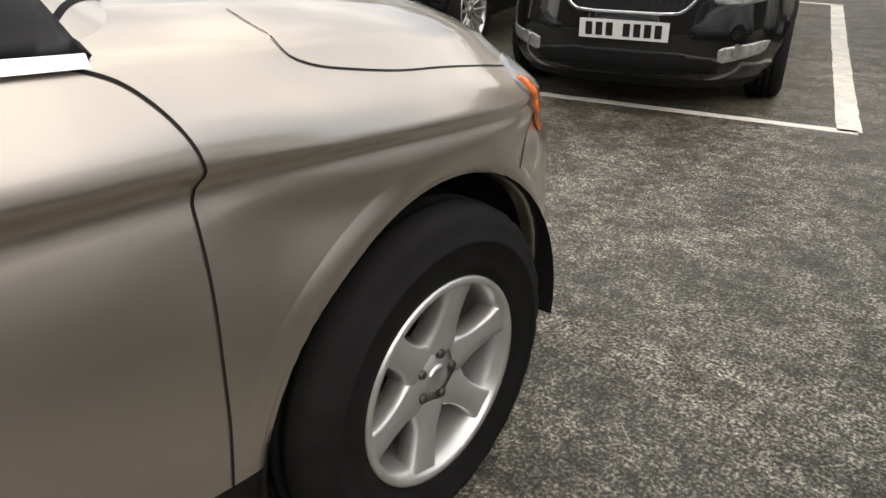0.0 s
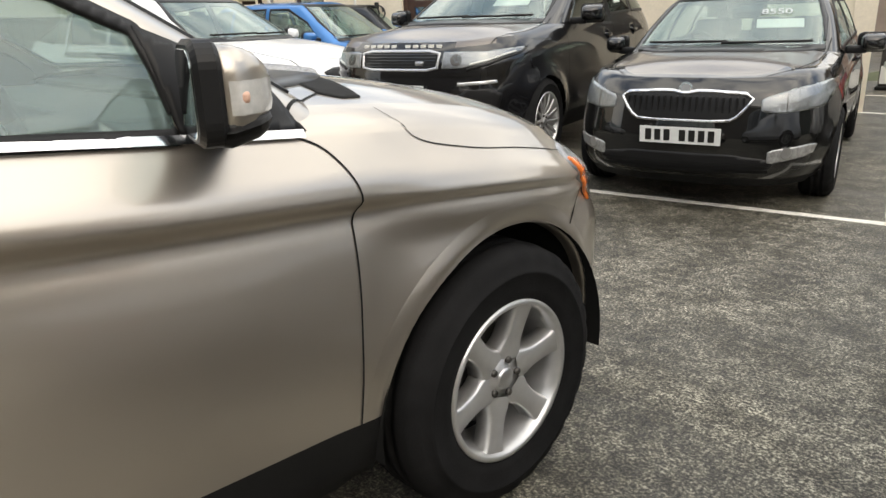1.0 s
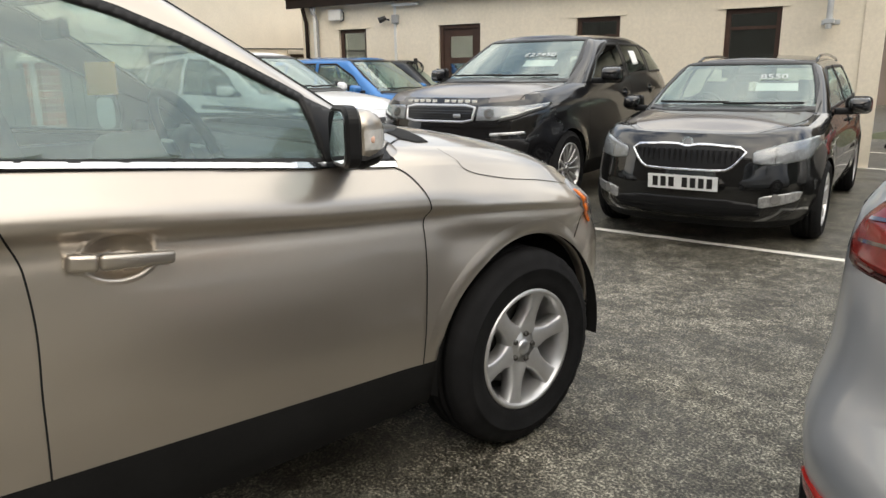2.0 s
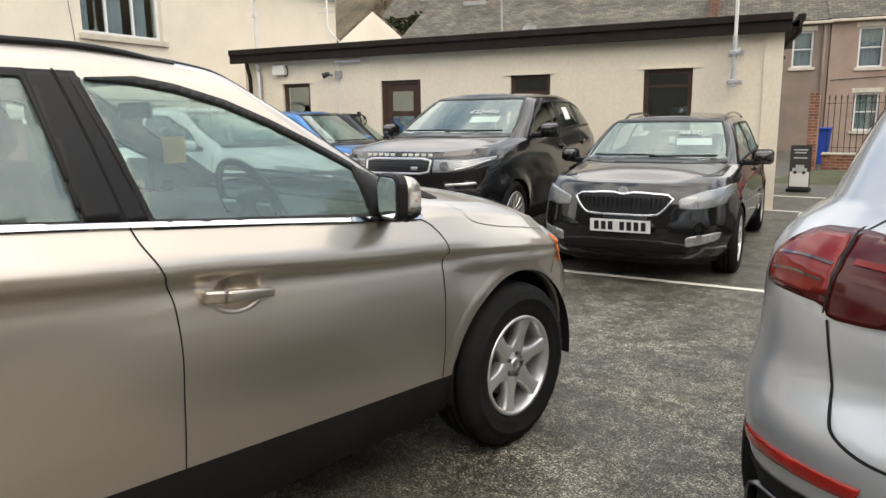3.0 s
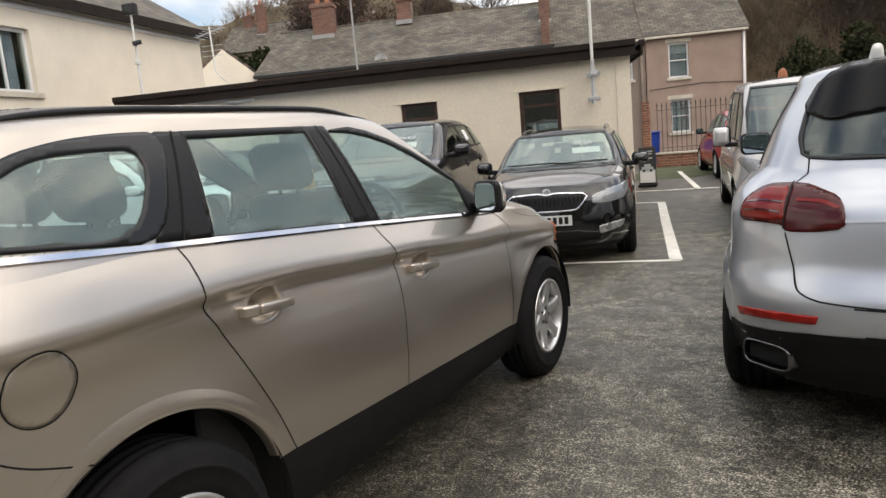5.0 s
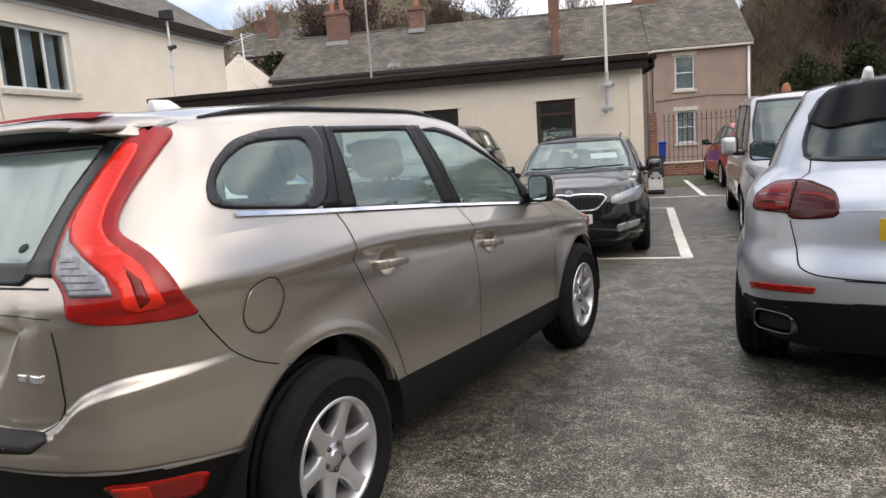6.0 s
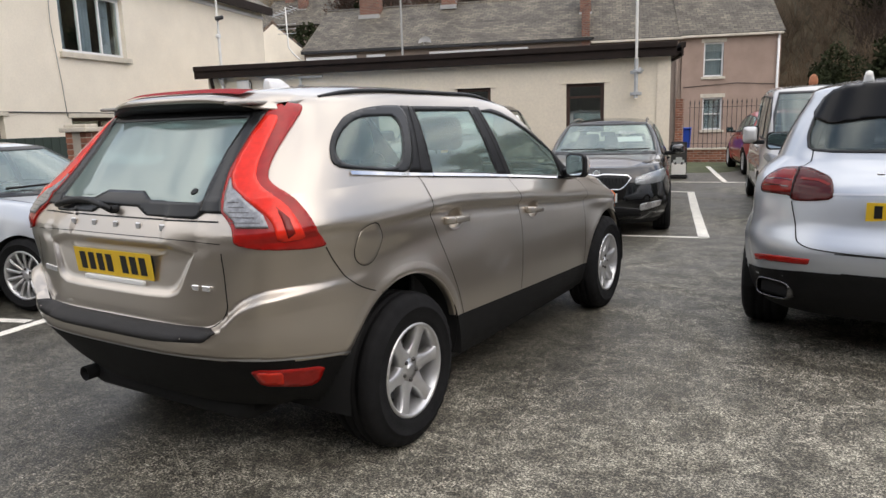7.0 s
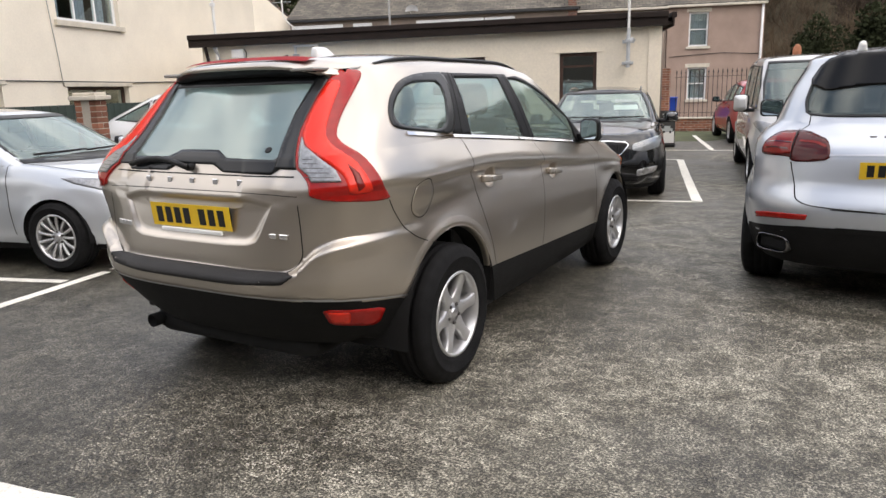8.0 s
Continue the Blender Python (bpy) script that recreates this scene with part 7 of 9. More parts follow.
# -- black compact SUV with a long name bar on its bonnet --
def black_suv():
    ax = (1.33, -1.33)
    S = plain_spec(0.935, 2.17, -2.20, 0.24, 1.02, (1.05, 1.205), (1.13, 1.235), (0.12, 1.60), (-1.80, 1.50), (-2.05, 1.16), 0.54, 1.635, axles=ax, arch=0.385, wheel_R=0.362,
                   nose=curve((0, 2.02), (0.2, 2.14), (0.5, 2.17), (0.75, 2.15), (0.93, 2.11), (1, 2.04)), p=3.0, q=9.0, bonnet_lift=0.03, bulge=0.01)
    car = Car("compact_suv", S, BLACK_PAINT_B, at_yaw(-3.22, 6.30, 194.5) @ Matrix.Scale(1.06, 4), ax, 0.382, 0.362, "black compact SUV with pale lettering bar on its bonnet edge")
    side_glass(car, 0.62, -0.10, -0.40, -1.12, -1.72, -1.66, drop=0.09, glass=PRIVACY, glass_b=PRIVACY)
    screens(car, (0.70, 1.185), (0.56, 1.565), (0.55, 1.22), (0.48, 1.46))
    gr = rounded([(-0.36, 0.965), (0.36, 0.965), (0.345, 0.84), (-0.345, 0.84)], 1, 0.12)
    g_ = car.lay("grille", "front", gr, TRIM, 0.015, 0.003, 0.02, label="black honeycomb grille in satin frame")
    car.lay("grille_surround", "front", grown(gr, 0.018), SATIN, 0.010, 0.010, 0.02, (grown(gr, -0.004),), parent=g_)
    for i in range(5):
        v, f = strip_on(car.tree, "front", [(-0.34, 0.86 + 0.022 * i), (0.34, 0.86 + 0.022 * i)], 0.007, 0.012)
        piece("grille_bar", mesh_from(v, f, [DARK_PAINT], name="grille_bar"), g_)
    hh, nn = on_skin(car.tree, "front", -0.20, 0.885)
    part("badge", box(-0.24, hh.y - 0.002, 0.868, -0.16, hh.y + 0.016, 0.902, 0.012, 2), SATIN, car.root)
    for i in range(10):
        x = 0.36 - 0.72 * (i + (0.9 if i > 4 else 0)) / 10.2
        hh, nn = on_skin(car.tree, "front", x, 1.005)
        part("name_bar", box(x - 0.022, hh.y - 0.01, 0.992, x + 0.022, hh.y + 0.008, 1.022, 0.002, 1), WHITE_PLASTIC, car.root, "pale raised bar on the bonnet edge")
    for s_ in (1, -1):
        hl = [(0.395, 0.965), (0.39, 0.845), (0.55, 0.848), (0.70, 0.885), (0.86, 0.955), (0.86, 0.985), (0.70, 0.965)]
        hl = hl if s_ > 0 else flipx(hl)
        h = car.lay("head_lamp", "front", hl, CLEAR_LAMP, 0.012, 0.003, 0.02, label="slim clear headlamp")
        car.lay("lens", "front", grown(hl, 0.004), LENS, 0.015, 0.006, 0.001, parent=h).visible_shadow = False
        low_edge = [(0.58, 0.848), (0.72, 0.883), (0.865, 0.955), (0.85, 0.93), (0.72, 0.862), (0.58, 0.825)]
        car.lay("lamp_lower_trim", "front", low_edge if s_ > 0 else flipx(low_edge), TRIM, 0.012, 0.008, 0.01, parent=h)
        hh, nn = on_skin(car.tree, "front", s_ * 0.50, 0.905)
        part("lamp_bowl", rod(hh - nn * 0.01, hh + nn * 0.005, 0.042, 0.046, 20), ALLOY_DARK, h)
        drl = [(0.60, 0.866), (0.72, 0.895), (0.84, 0.953), (0.83, 0.962), (0.72, 0.91), (0.60, 0.882)]
        car.lay("day_strip", "front", drl if s_ > 0 else flipx(drl), WHITE_PLASTIC, 0.01, 0.0055, 0.004, parent=h)
        car.lay("day_lamp", "front", [(s_ * 0.52, 0.715), (s_ * 0.78, 0.73), (s_ * 0.77, 0.755), (s_ * 0.52, 0.74)], SATIN, 0.01, 0.008, 0.02)
        car.lay("side_intake", "front", rounded([(s_ * 0.50, 0.68), (s_ * 0.82, 0.70), (s_ * 0.78, 0.50), (s_ * 0.52, 0.46)], 1), TRIM, 0.02, 0.004, 0.02)
        car.line("bonnet_gap", "top", [(s_ * 0.74, 0.85), (s_ * 0.76, 1.4), (s_ * 0.70, 1.9)], GAP, 0.008)
    v, f = strip_on(car.tree, "front", [(-0.84, 0.80), (-0.4, 0.795), (0.4, 0.795), (0.84, 0.80)], 0.02, 0.010)
    piece("bumper_ridge", mesh_from(v, f, [BLACK_PAINT], name="bumper_ridge"), car.root)
    car.lay("lower_intake", "front", rounded([(-0.46, 0.56), (0.46, 0.56), (0.42, 0.38), (-0.42, 0.38)], 1), TRIM, 0.02, 0.003, 0.02)
    car.plate("front", 0.0, 0.665, PLATE_WHITE, proud=0.02)
    wipers(car, 0, 0, 0, [((-0.60, 1.205), (0.0, 1.20)), ((-0.02, 1.21), (0.60, 1.205))])
    door_mirror(car, 0.93, 0.60, 1.22, BLACK_PAINT_B, (0.20, 0.13, 0.15))
    handles(car, [(-0.16, 1.02, 3), (-0.98, 1.05, 3)], BLACK_PAINT_B)
    shut_lines(car, (0.82, -0.40, -1.10), 0.42)
    car.lay("window_paper", "left", [(-0.66, 1.315), (-0.84, 1.325), (-0.84, 1.47), (-0.66, 1.47)], PAPER, 0.03, 0.006, 0.002, label="white sheet of paper in the door window")
    price(car, "£27450", -0.24, 1.40, 0.115, PALE_BLUE)
    basic_inside(car, 0.70, 0.62, 1.12, 0.68, ((-0.05, (0.37, -0.37)), (-0.90, (0.38, 0.0, -0.38))))
    car.finish([("lower_cladding", "right", underskirt(2.3, -2.3, 0.40), every, "black plastic lower cladding", CLADDING), ("bonnet", "top", [(-0.76, 1.0), (0.76, 1.0), (0.76, 1.4), (0.70, 2.02), (-0.70, 2.02), (-0.76, 1.4)], lambda c: (c[:, 1] > 1.0) & (c[:, 2] > 1.0), "dusty black bonnet with the sky's sheen put into its paint", DUSTY_SHEEN_BLACK)])
    add_wheels(car.root, ax, 0.93, 0.362, 0.245, 0.23, 7, "split", 5)


def tail_pipe():
    """A rounded rectangular ring, open to the rear."""
    v, f = [], []
    n = 40
    for k in range(n):
        a = 2 * math.pi * k / n
        c, s_ = math.cos(a), math.sin(a)
        e = 0.5
        x, z = math.copysign(abs(c) ** e, c), math.copysign(abs(s_) ** e, s_)
        for g_, y in ((0.0, 0.03), (0.0, -0.028), (0.004, -0.034), (0.008, -0.034), (0.010, -0.028), (0.010, 0.03)):
            v.append((x * (0.130 - g_), y, z * (0.060 - g_)))
    for k in range(n):
        for c in range(5):
            f.append((k * 6 + c, k * 6 + c + 1, ((k + 1) % n) * 6 + c + 1, ((k + 1) % n) * 6 + c))
    return mesh_from(v, f, [DARK_CHROME], name="exhaust_tip")


# -- silver SUV seen from behind --
def silver_suv():
    ax = (1.4475, -1.4475)
    S = plain_spec(0.965, 2.38, -2.47, 0.24, 0.90, (1.02, 1.17), (1.10, 1.20), (0.20, 1.60), (-1.86, 1.625), (-2.16, 1.17), 0.545, 1.685, axles=ax, arch=0.41, wheel_R=0.378, p=2.7, q=8.5,
                   tail=curve((0, -2.28), (0.10, -2.36), (0.33, -2.455), (0.44, -2.47), (0.52, -2.445), (0.60, -2.40), (0.72, -2.375), (0.86, -2.34), (0.94, -2.27), (1, -2.14)), bulge=0.012, shoulder=0.60,
                   sec=curve((0, 0.90), (0.10, 0.95), (0.30, 0.985), (0.46, 1.0), (0.60, 0.985), (0.76, 0.985), (0.86, 0.975), (0.94, 0.93), (1, 0.86)), gw0=0.84)
    car = Car("luxury_suv", S, SILVER_PAINT, at_yaw(2.905, 3.01, 0.6), ax, 0.41, 0.378, "silver luxury SUV with dark red tail lamps and yellow plate")
    side_glass(car, 0.60, -0.05, -0.40, -1.22, -1.52, -1.46, glass_b=PRIVACY)
    rg = rounded([(-0.585, 1.262), (0.585, 1.262), (0.60, 1.35), (0.575, 1.46), (0.50, 1.60), (0.36, 1.645), (-0.36, 1.645), (-0.50, 1.60), (-0.575, 1.46), (-0.60, 1.35)], 2, 0.12)
    car.window("rear_window", "rear", rg, SMOKED_GLASS, 0.014, frame_mat=FRIT)
    car.lay("roof_spoiler", "rear", rounded([(-0.60, 1.462), (-0.49, 1.415), (-0.36, 1.435), (-0.2, 1.452), (0.2, 1.452), (0.36, 1.435), (0.49, 1.415), (0.60, 1.462), (0.515, 1.612), (0.37, 1.665), (-0.37, 1.665), (-0.515, 1.612)], 1, 0.2), PIANO_BLACK, 0.014, 0.012, 0.05, label="black spoiler over the rear window")
    screens(car, (0.70, 1.18), (0.52, 1.57))
    part("roof_aerial", rod((-0.30, -1.60, 1.68), (-0.30, -1.68, 1.725), 0.032, 0.022, 14), WHITE_PLASTIC, car.root, "pale roof aerial fin", smooth=True)
    for way, s_ in car.sides():
        cr = "corner_" + way
        tl = [(-0.825, 1.035), (-0.85, 1.10), (-0.92, 1.156), (-1.05, 1.162), (-1.135, 1.155), (-1.278, 1.112), (-1.326, 1.062), (-1.342, 0.993), (-1.246, 0.976), (-1.135, 0.972), (-1.115, 1.0), (-1.01, 1.003), (-0.86, 1.0)]
        lamp = car.lay("tail_light", cr, rounded(tl, 1, 0.2), RED_LAMP_DARK, 0.012, 0.008, 0.03, label="dark red tail lamp, brighter towards the flank")
        car.lay("bright_red_band", cr, [(-0.835, 1.04), (-0.865, 1.095), (-0.93, 1.142), (-1.04, 1.148), (-1.075, 1.12), (-1.10, 1.07), (-1.12, 1.02), (-1.01, 1.015), (-0.87, 1.012)], RED_DEEP, 0.012, 0.0105, 0.006, parent=lamp)
        for z_ in (1.045, 1.08):
            car.line("lamp_rib", cr, [(-0.88, z_), (-1.0, z_ + 0.01), (-1.09, z_ + 0.006)], SMOKED_LAMP, 0.006, 0.0135)
        car.line("lamp_rib", cr, [(-1.13, 1.10), (-1.22, 1.095), (-1.30, 1.07)], RED_DEEP, 0.012, 0.011)
        car.line("lamp_gap", cr, [(-1.045, 1.163), (-1.085, 1.12), (-1.112, 1.072), (-1.125, 0.982)], GAP, 0.006, 0.013)
        car.line("tailgate_gap", cr, [(-1.13, 0.968), (-1.19, 0.825), (-1.215, 0.775), (-1.255, 0.732), (-1.345, 0.706), (-1.637, 0.690)], GAP, 0.007)
        car.line("tailgate_gap", cr, [(-1.045, 1.165), (-1.03, 1.21), (-1.01, 1.262)], GAP, 0.006)
        rf = [(-0.885, 0.606), (-1.0, 0.628), (-1.152, 0.642), (-1.333, 0.648), (-1.32, 0.612), (-1.153, 0.603), (-1.0, 0.588), (-0.895, 0.570)]
        car.lay("bumper_reflector", cr, rf, RED_MID, 0.012, 0.006, 0.02, label="slim red bumper reflector")
        tip = tail_pipe()
        hh, nn = on_skin(car.tree, cr, -1.055, 0.415)
        piece("exhaust_tip", tip, car.root, "rectangular dark chrome exhaust tip", Matrix.Translation((hh.x, hh.y, 0.415)) @ Matrix.Rotation(radians(s_ * 38), 4, "Z"))
        part("exhaust_opening", box(-0.118, -0.012, -0.048, 0.118, 0.02, 0.048, 0.02, 2), GAP, car.root, m=Matrix.Translation((hh.x, hh.y, 0.415)) @ Matrix.Rotation(radians(s_ * 38), 4, "Z"))
    for way, s_ in car.sides():
        v, f = strip_on(car.tree, "corner_" + way, [(-0.70, 0.478), (-1.01, 0.518), (-1.283, 0.548), (-1.55, 0.560)], 0.036, 0.003)
        piece("bumper_edge", mesh_from(v, f, [CLADDING], name="bumper_edge"), car.root)
    v, f = strip_on(car.tree, "rear", [(-0.36, 0.562), (0, 0.562), (0.36, 0.562)], 0.036, 0.003)
    piece("bumper_edge", mesh_from(v, f, [CLADDING], name="bumper_edge"), car.root)
    car.line("tailgate_gap", "rear", [(-0.40, 0.690), (0, 0.686), (0.40, 0.690)], GAP, 0.007)
    car.line("handle_lip", "rear", [(-0.48, 1.02), (0.0, 1.03), (0.48, 1.02)], SATIN, 0.012, 0.006)
    car.plate("rear", 0.0, 0.935, PLATE_YELLOW, proud=0.016)
    for i in range(6):
        x = -0.20 + 0.075 * i
        hh, nn = on_skin(car.tree, "rear", x, 1.135)
        part("name_bar", box(x - 0.02, hh.y - 0.006, 1.128, x + 0.02, hh.y + 0.01, 1.142, 0.002, 1), CHROME, car.root)
    door_mirror(car, 0.95, 0.72, 1.22, SILVER_PAINT, (0.20, 0.13, 0.16))
    shut_lines(car, (0.80, -0.38, -1.15), 0.42)
    basic_inside(car, 0.72, 0.60, 1.10, 0.70, ((0.0, (0.38, -0.38)), (-0.95, (0.40, 0.0, -0.40))))
    car.finish([("lower_cladding", "right", [(-2.7, 0.1), (2.7, 0.1), (2.7, 0.38), (-1.0, 0.38), (-1.85, 0.46), (-2.05, 0.485), (-2.2, 0.51), (-2.38, 0.55), (-2.45, 0.565), (-2.7, 0.565)], every, "black lower bumper and sills", CLADDING)])
    add_wheels(car.root, ax, 0.965, 0.378, 0.245, 0.26, 5, "split", 5)


# -- silver people carrier --
def silver_van():
    ax = (1.60, -1.60)
    S = plain_spec(0.94, 2.45, -2.35, 0.22, 0.95, (1.85, 1.16), (1.08, 1.10), (0.85, 1.80), (-2.18, 1.80), (-2.28, 1.06), 0.68, 1.86, axles=ax, arch=0.36, wheel_R=0.335, p=3.0, q=10.0, gq=18.0, shoulder=0.5, bonnet_lift=0.04,
                   nose=curve((0, 2.36), (0.25, 2.45), (0.55, 2.44), (0.8, 2.38), (1, 2.26)), tail=curve((0, -2.28), (0.3, -2.35), (1, -2.30)))
    car = Car("people_carrier", S, VAN_SILVER, at_yaw(1.90, 8.5, 191.0), ax, 0.36, 0.335, "warm silver people carrier van parked nose out")
    side_glass(car, 1.42, 0.78, 0.45, -0.85, -2.0, -1.95, drop=0.12, glass=VAN_GLASS, glass_b=VAN_GLASS)
    screens(car, (0.76, 1.17), (0.66, 1.74), (0.66, 1.12), (0.60, 1.68), front=VAN_GLASS)
    for s_ in (1, -1):
        hl = [(0.50, 0.86), (0.52, 0.74), (0.78, 0.74), (0.90, 0.90), (0.86, 0.96), (0.62, 0.90)]
        car.lay("head_lamp", "front", rounded(hl if s_ > 0 else flipx(hl), 1, 0.15), CLEAR_LAMP, 0.015, 0.006, 0.02)
    car.lay("grille", "front", rounded([(-0.44, 0.88), (0.44, 0.88), (0.40, 0.74), (-0.40, 0.74)], 1), TRIM, 0.02, 0.006, 0.02)
    car.lay("lower_intake", "front", rounded([(-0.6, 0.44), (0.6, 0.44), (0.55, 0.30), (-0.55, 0.30)], 1), TRIM, 0.02, 0.004, 0.02)
    car.plate("front", 0.0, 0.55, PLATE_WHITE, proud=0.02)
    door_mirror(car, 0.95, 1.30, 1.18, VAN_SILVER, (0.20, 0.12, 0.24))
    handles(car, [(0.55, 0.98, 0), (0.20, 0.98, 0)], SATIN)
    for way, s_ in car.sides():
        v, f = strip_on(car.tree, way, [(-2.1, 0.72), (0, 0.72), (1.2, 0.72)], 0.045, 0.010)
        piece("rubbing_strip", mesh_from(v, f, [VAN_SILVER], name="rubbing_strip"), car.root)
    shut_lines(car, (1.30, 0.42, -0.85), 0.34, 0.0)
    basic_inside(car, 0.78, 1.30, 1.10, 0.72, ((0.45, (0.40, -0.40)), (-0.55, (0.42, 0.0, -0.42)), (-1.4, (0.42, 0.0, -0.42))))
    car.finish([("lower_cladding", "right", underskirt(2.6, -2.5, 0.33), every, "dark lower skirt", CLADDING)])
    add_wheels(car.root, ax, 0.92, 0.335, 0.21, 0.21, 7, "thin", 5)


def family_car(name, body, at, label, H=1.48, W=0.88, yF=2.05, yR=-2.15, nose_z=0.78, cowl=(0.98, 1.0), belt=(0.95, 1.02), top_f=(0.18, 1.42), top_r=(-1.55, 1.40), base_r=(-1.95, 1.0), axles=(1.32, -1.32), R=0.315, z0=0.19, spokes=10, style="thin", rails=False):
    """A smaller hatchback or saloon, with all its main parts."""
    S = plain_spec(W, yF, yR, z0, nose_z, cowl, belt, top_f, top_r, base_r, W * 0.60, H - 0.035, axles=axles, arch=R + 0.03, wheel_R=R)
    car = Car(name, S, body, at, axles, R + 0.028, R, label)
    side_glass(car, cowl[0] - 0.38, top_f[0] - 0.22, -0.38, -1.08, base_r[0] + 0.42, top_r[0] + 0.12)
    screens(car, (W * 0.775, cowl[1] + 0.0), (W * 0.61, top_f[1] - 0.03), (W * 0.64, base_r[1] + 0.05), (W * 0.54, top_r[1] - 0.05))
    for s_ in (1, -1):
        hl = [(0.42, nose_z - 0.03), (0.44, nose_z - 0.14), (0.66, nose_z - 0.13), (0.80, nose_z - 0.02), (0.80, nose_z + 0.045), (0.62, nose_z + 0.01)]
        h = car.lay("head_lamp", "front", rounded(hl if s_ > 0 else flipx(hl), 1, 0.15), CLEAR_LAMP, 0.015, 0.006, 0.02)
        tl = [(-0.80 - (abs(yR) - 2.15) * 0.7, base_r[1] - 0.30), (-0.80 - (abs(yR) - 2.15) * 0.7, base_r[1] - 0.06), (-1.0 - (abs(yR) - 2.15) * 0.7, base_r[1] - 0.05), (-1.0 - (abs(yR) - 2.15) * 0.7, base_r[1] - 0.30)]
        car.lay("tail_light", "corner_right" if s_ > 0 else "corner_left", tl, RED_LAMP_DARK, 0.02, 0.006, 0.02)
        car.line("bonnet_gap", "top", [(s_ * 0.70, cowl[0] - 0.2), (s_ * 0.68, (cowl[0] + yF) / 2), (s_ * 0.55, yF - 0.25)], GAP, 0.008)
    car.lay("grille", "front", rounded([(-0.36, nose_z - 0.04), (0.36, nose_z - 0.04), (0.30, nose_z - 0.17), (-0.30, nose_z - 0.17)], 1), TRIM, 0.02, 0.006, 0.02)
    car.lay("lower_intake", "front", rounded([(-0.55, z0 + 0.22), (0.55, z0 + 0.22), (0.5, z0 + 0.09), (-0.5, z0 + 0.09)], 1), TRIM, 0.02, 0.004, 0.02)
    car.plate("front", 0.0, nose_z - 0.27, PLATE_WHITE, proud=0.02)
    car.plate("rear", 0.0, base_r[1] - 0.25, PLATE_YELLOW, proud=0.02)
    wipers(car, 0, 0, 0, [((-0.56, cowl[1] + 0.02), (0.0, cowl[1] + 0.015)), ((-0.02, cowl[1] + 0.025), (0.56, cowl[1] + 0.02))])
    door_mirror(car, W + 0.005, cowl[0] - 0.42, belt[0] + 0.09, body, (0.17, 0.11, 0.125))
    handles(car, [(-0.16, belt[0] - 0.10, 3), (-0.95, belt[0] - 0.08, 3)], body, length=0.18)
    shut_lines(car, (cowl[0] - 0.20, -0.38, -1.05), z0 + 0.14)
    if rails:
        roof_rails(car, top_r[0] + 0.1, top_f[0] - 0.3, lambda y: W * 0.60, TRIM, 0.04, 0.013)
    basic_inside(car, belt[0] - 0.43, cowl[0] - 0.40, cowl[1] - 0.05, W * 0.74, ((-0.05, (0.35, -0.35)), (-0.88, (0.36, 0.0, -0.36))))
    car.finish([("lower_cladding", "right", underskirt(yF + 0.1, yR - 0.1, z0 + 0.06), every, "dark lower skirt", CLADDING)])
    add_wheels(car.root, axles, W - 0.005, R, R * 0.66, 0.2, spokes, style, 7)
    return car


black_estate()
black_suv()
silver_suv()
silver_van()
family_car("saloon_car", SILVER_B, at_yaw(-4.97, -0.34, -76), "pale silver saloon car with multi-spoke wheels parked in a bay", H=1.45, W=0.885, yF=2.16, yR=-2.43, nose_z=0.80, cowl=(1.08, 0.99), belt=(0.94, 1.0), top_f=(0.25, 1.37), top_r=(-1.2, 1.36), base_r=(-1.85, 0.98), axles=(1.38, -1.38), R=0.318, spokes=13)
family_car("family_suv", WHITE_PAINT, at_yaw(-5.9, 3.87, -73), "white SUV with a pale bonnet parked in a bay", H=1.63, W=0.92, yF=2.2, yR=-2.25, nose_z=0.90, cowl=(1.0, 1.16), belt=(1.08, 1.15), top_f=(0.15, 1.56), top_r=(-1.15, 1.53), base_r=(-2.12, 1.19), axles=(1.33, -1.33), R=0.36, z0=0.24)
family_car("hatchback", BLUE_PAINT, at_yaw(-7.47, 6.66, -72), "bright blue hatchback parked beside a white SUV", H=1.60, cowl=(0.98, 1.06), belt=(1.01, 1.08), top_f=(0.18, 1.54), top_r=(-1.55, 1.52), base_r=(-1.95, 1.08), nose_z=0.86)
family_car("dark_hatchback", DARK_PAINT, at_yaw(-8.25, 8.45, -72), "dark hatchback parked beyond the blue one", H=1.60, cowl=(0.98, 1.06), belt=(1.01, 1.08), top_f=(0.18, 1.54), top_r=(-1.55, 1.52), base_r=(-1.95, 1.08), nose_z=0.86)
family_car("red_hatchback", RED_PAINT, at_yaw(0.34, 16.1, 17), "red hatchback parked nose towards the railings", H=1.54, W=0.89, spokes=10)


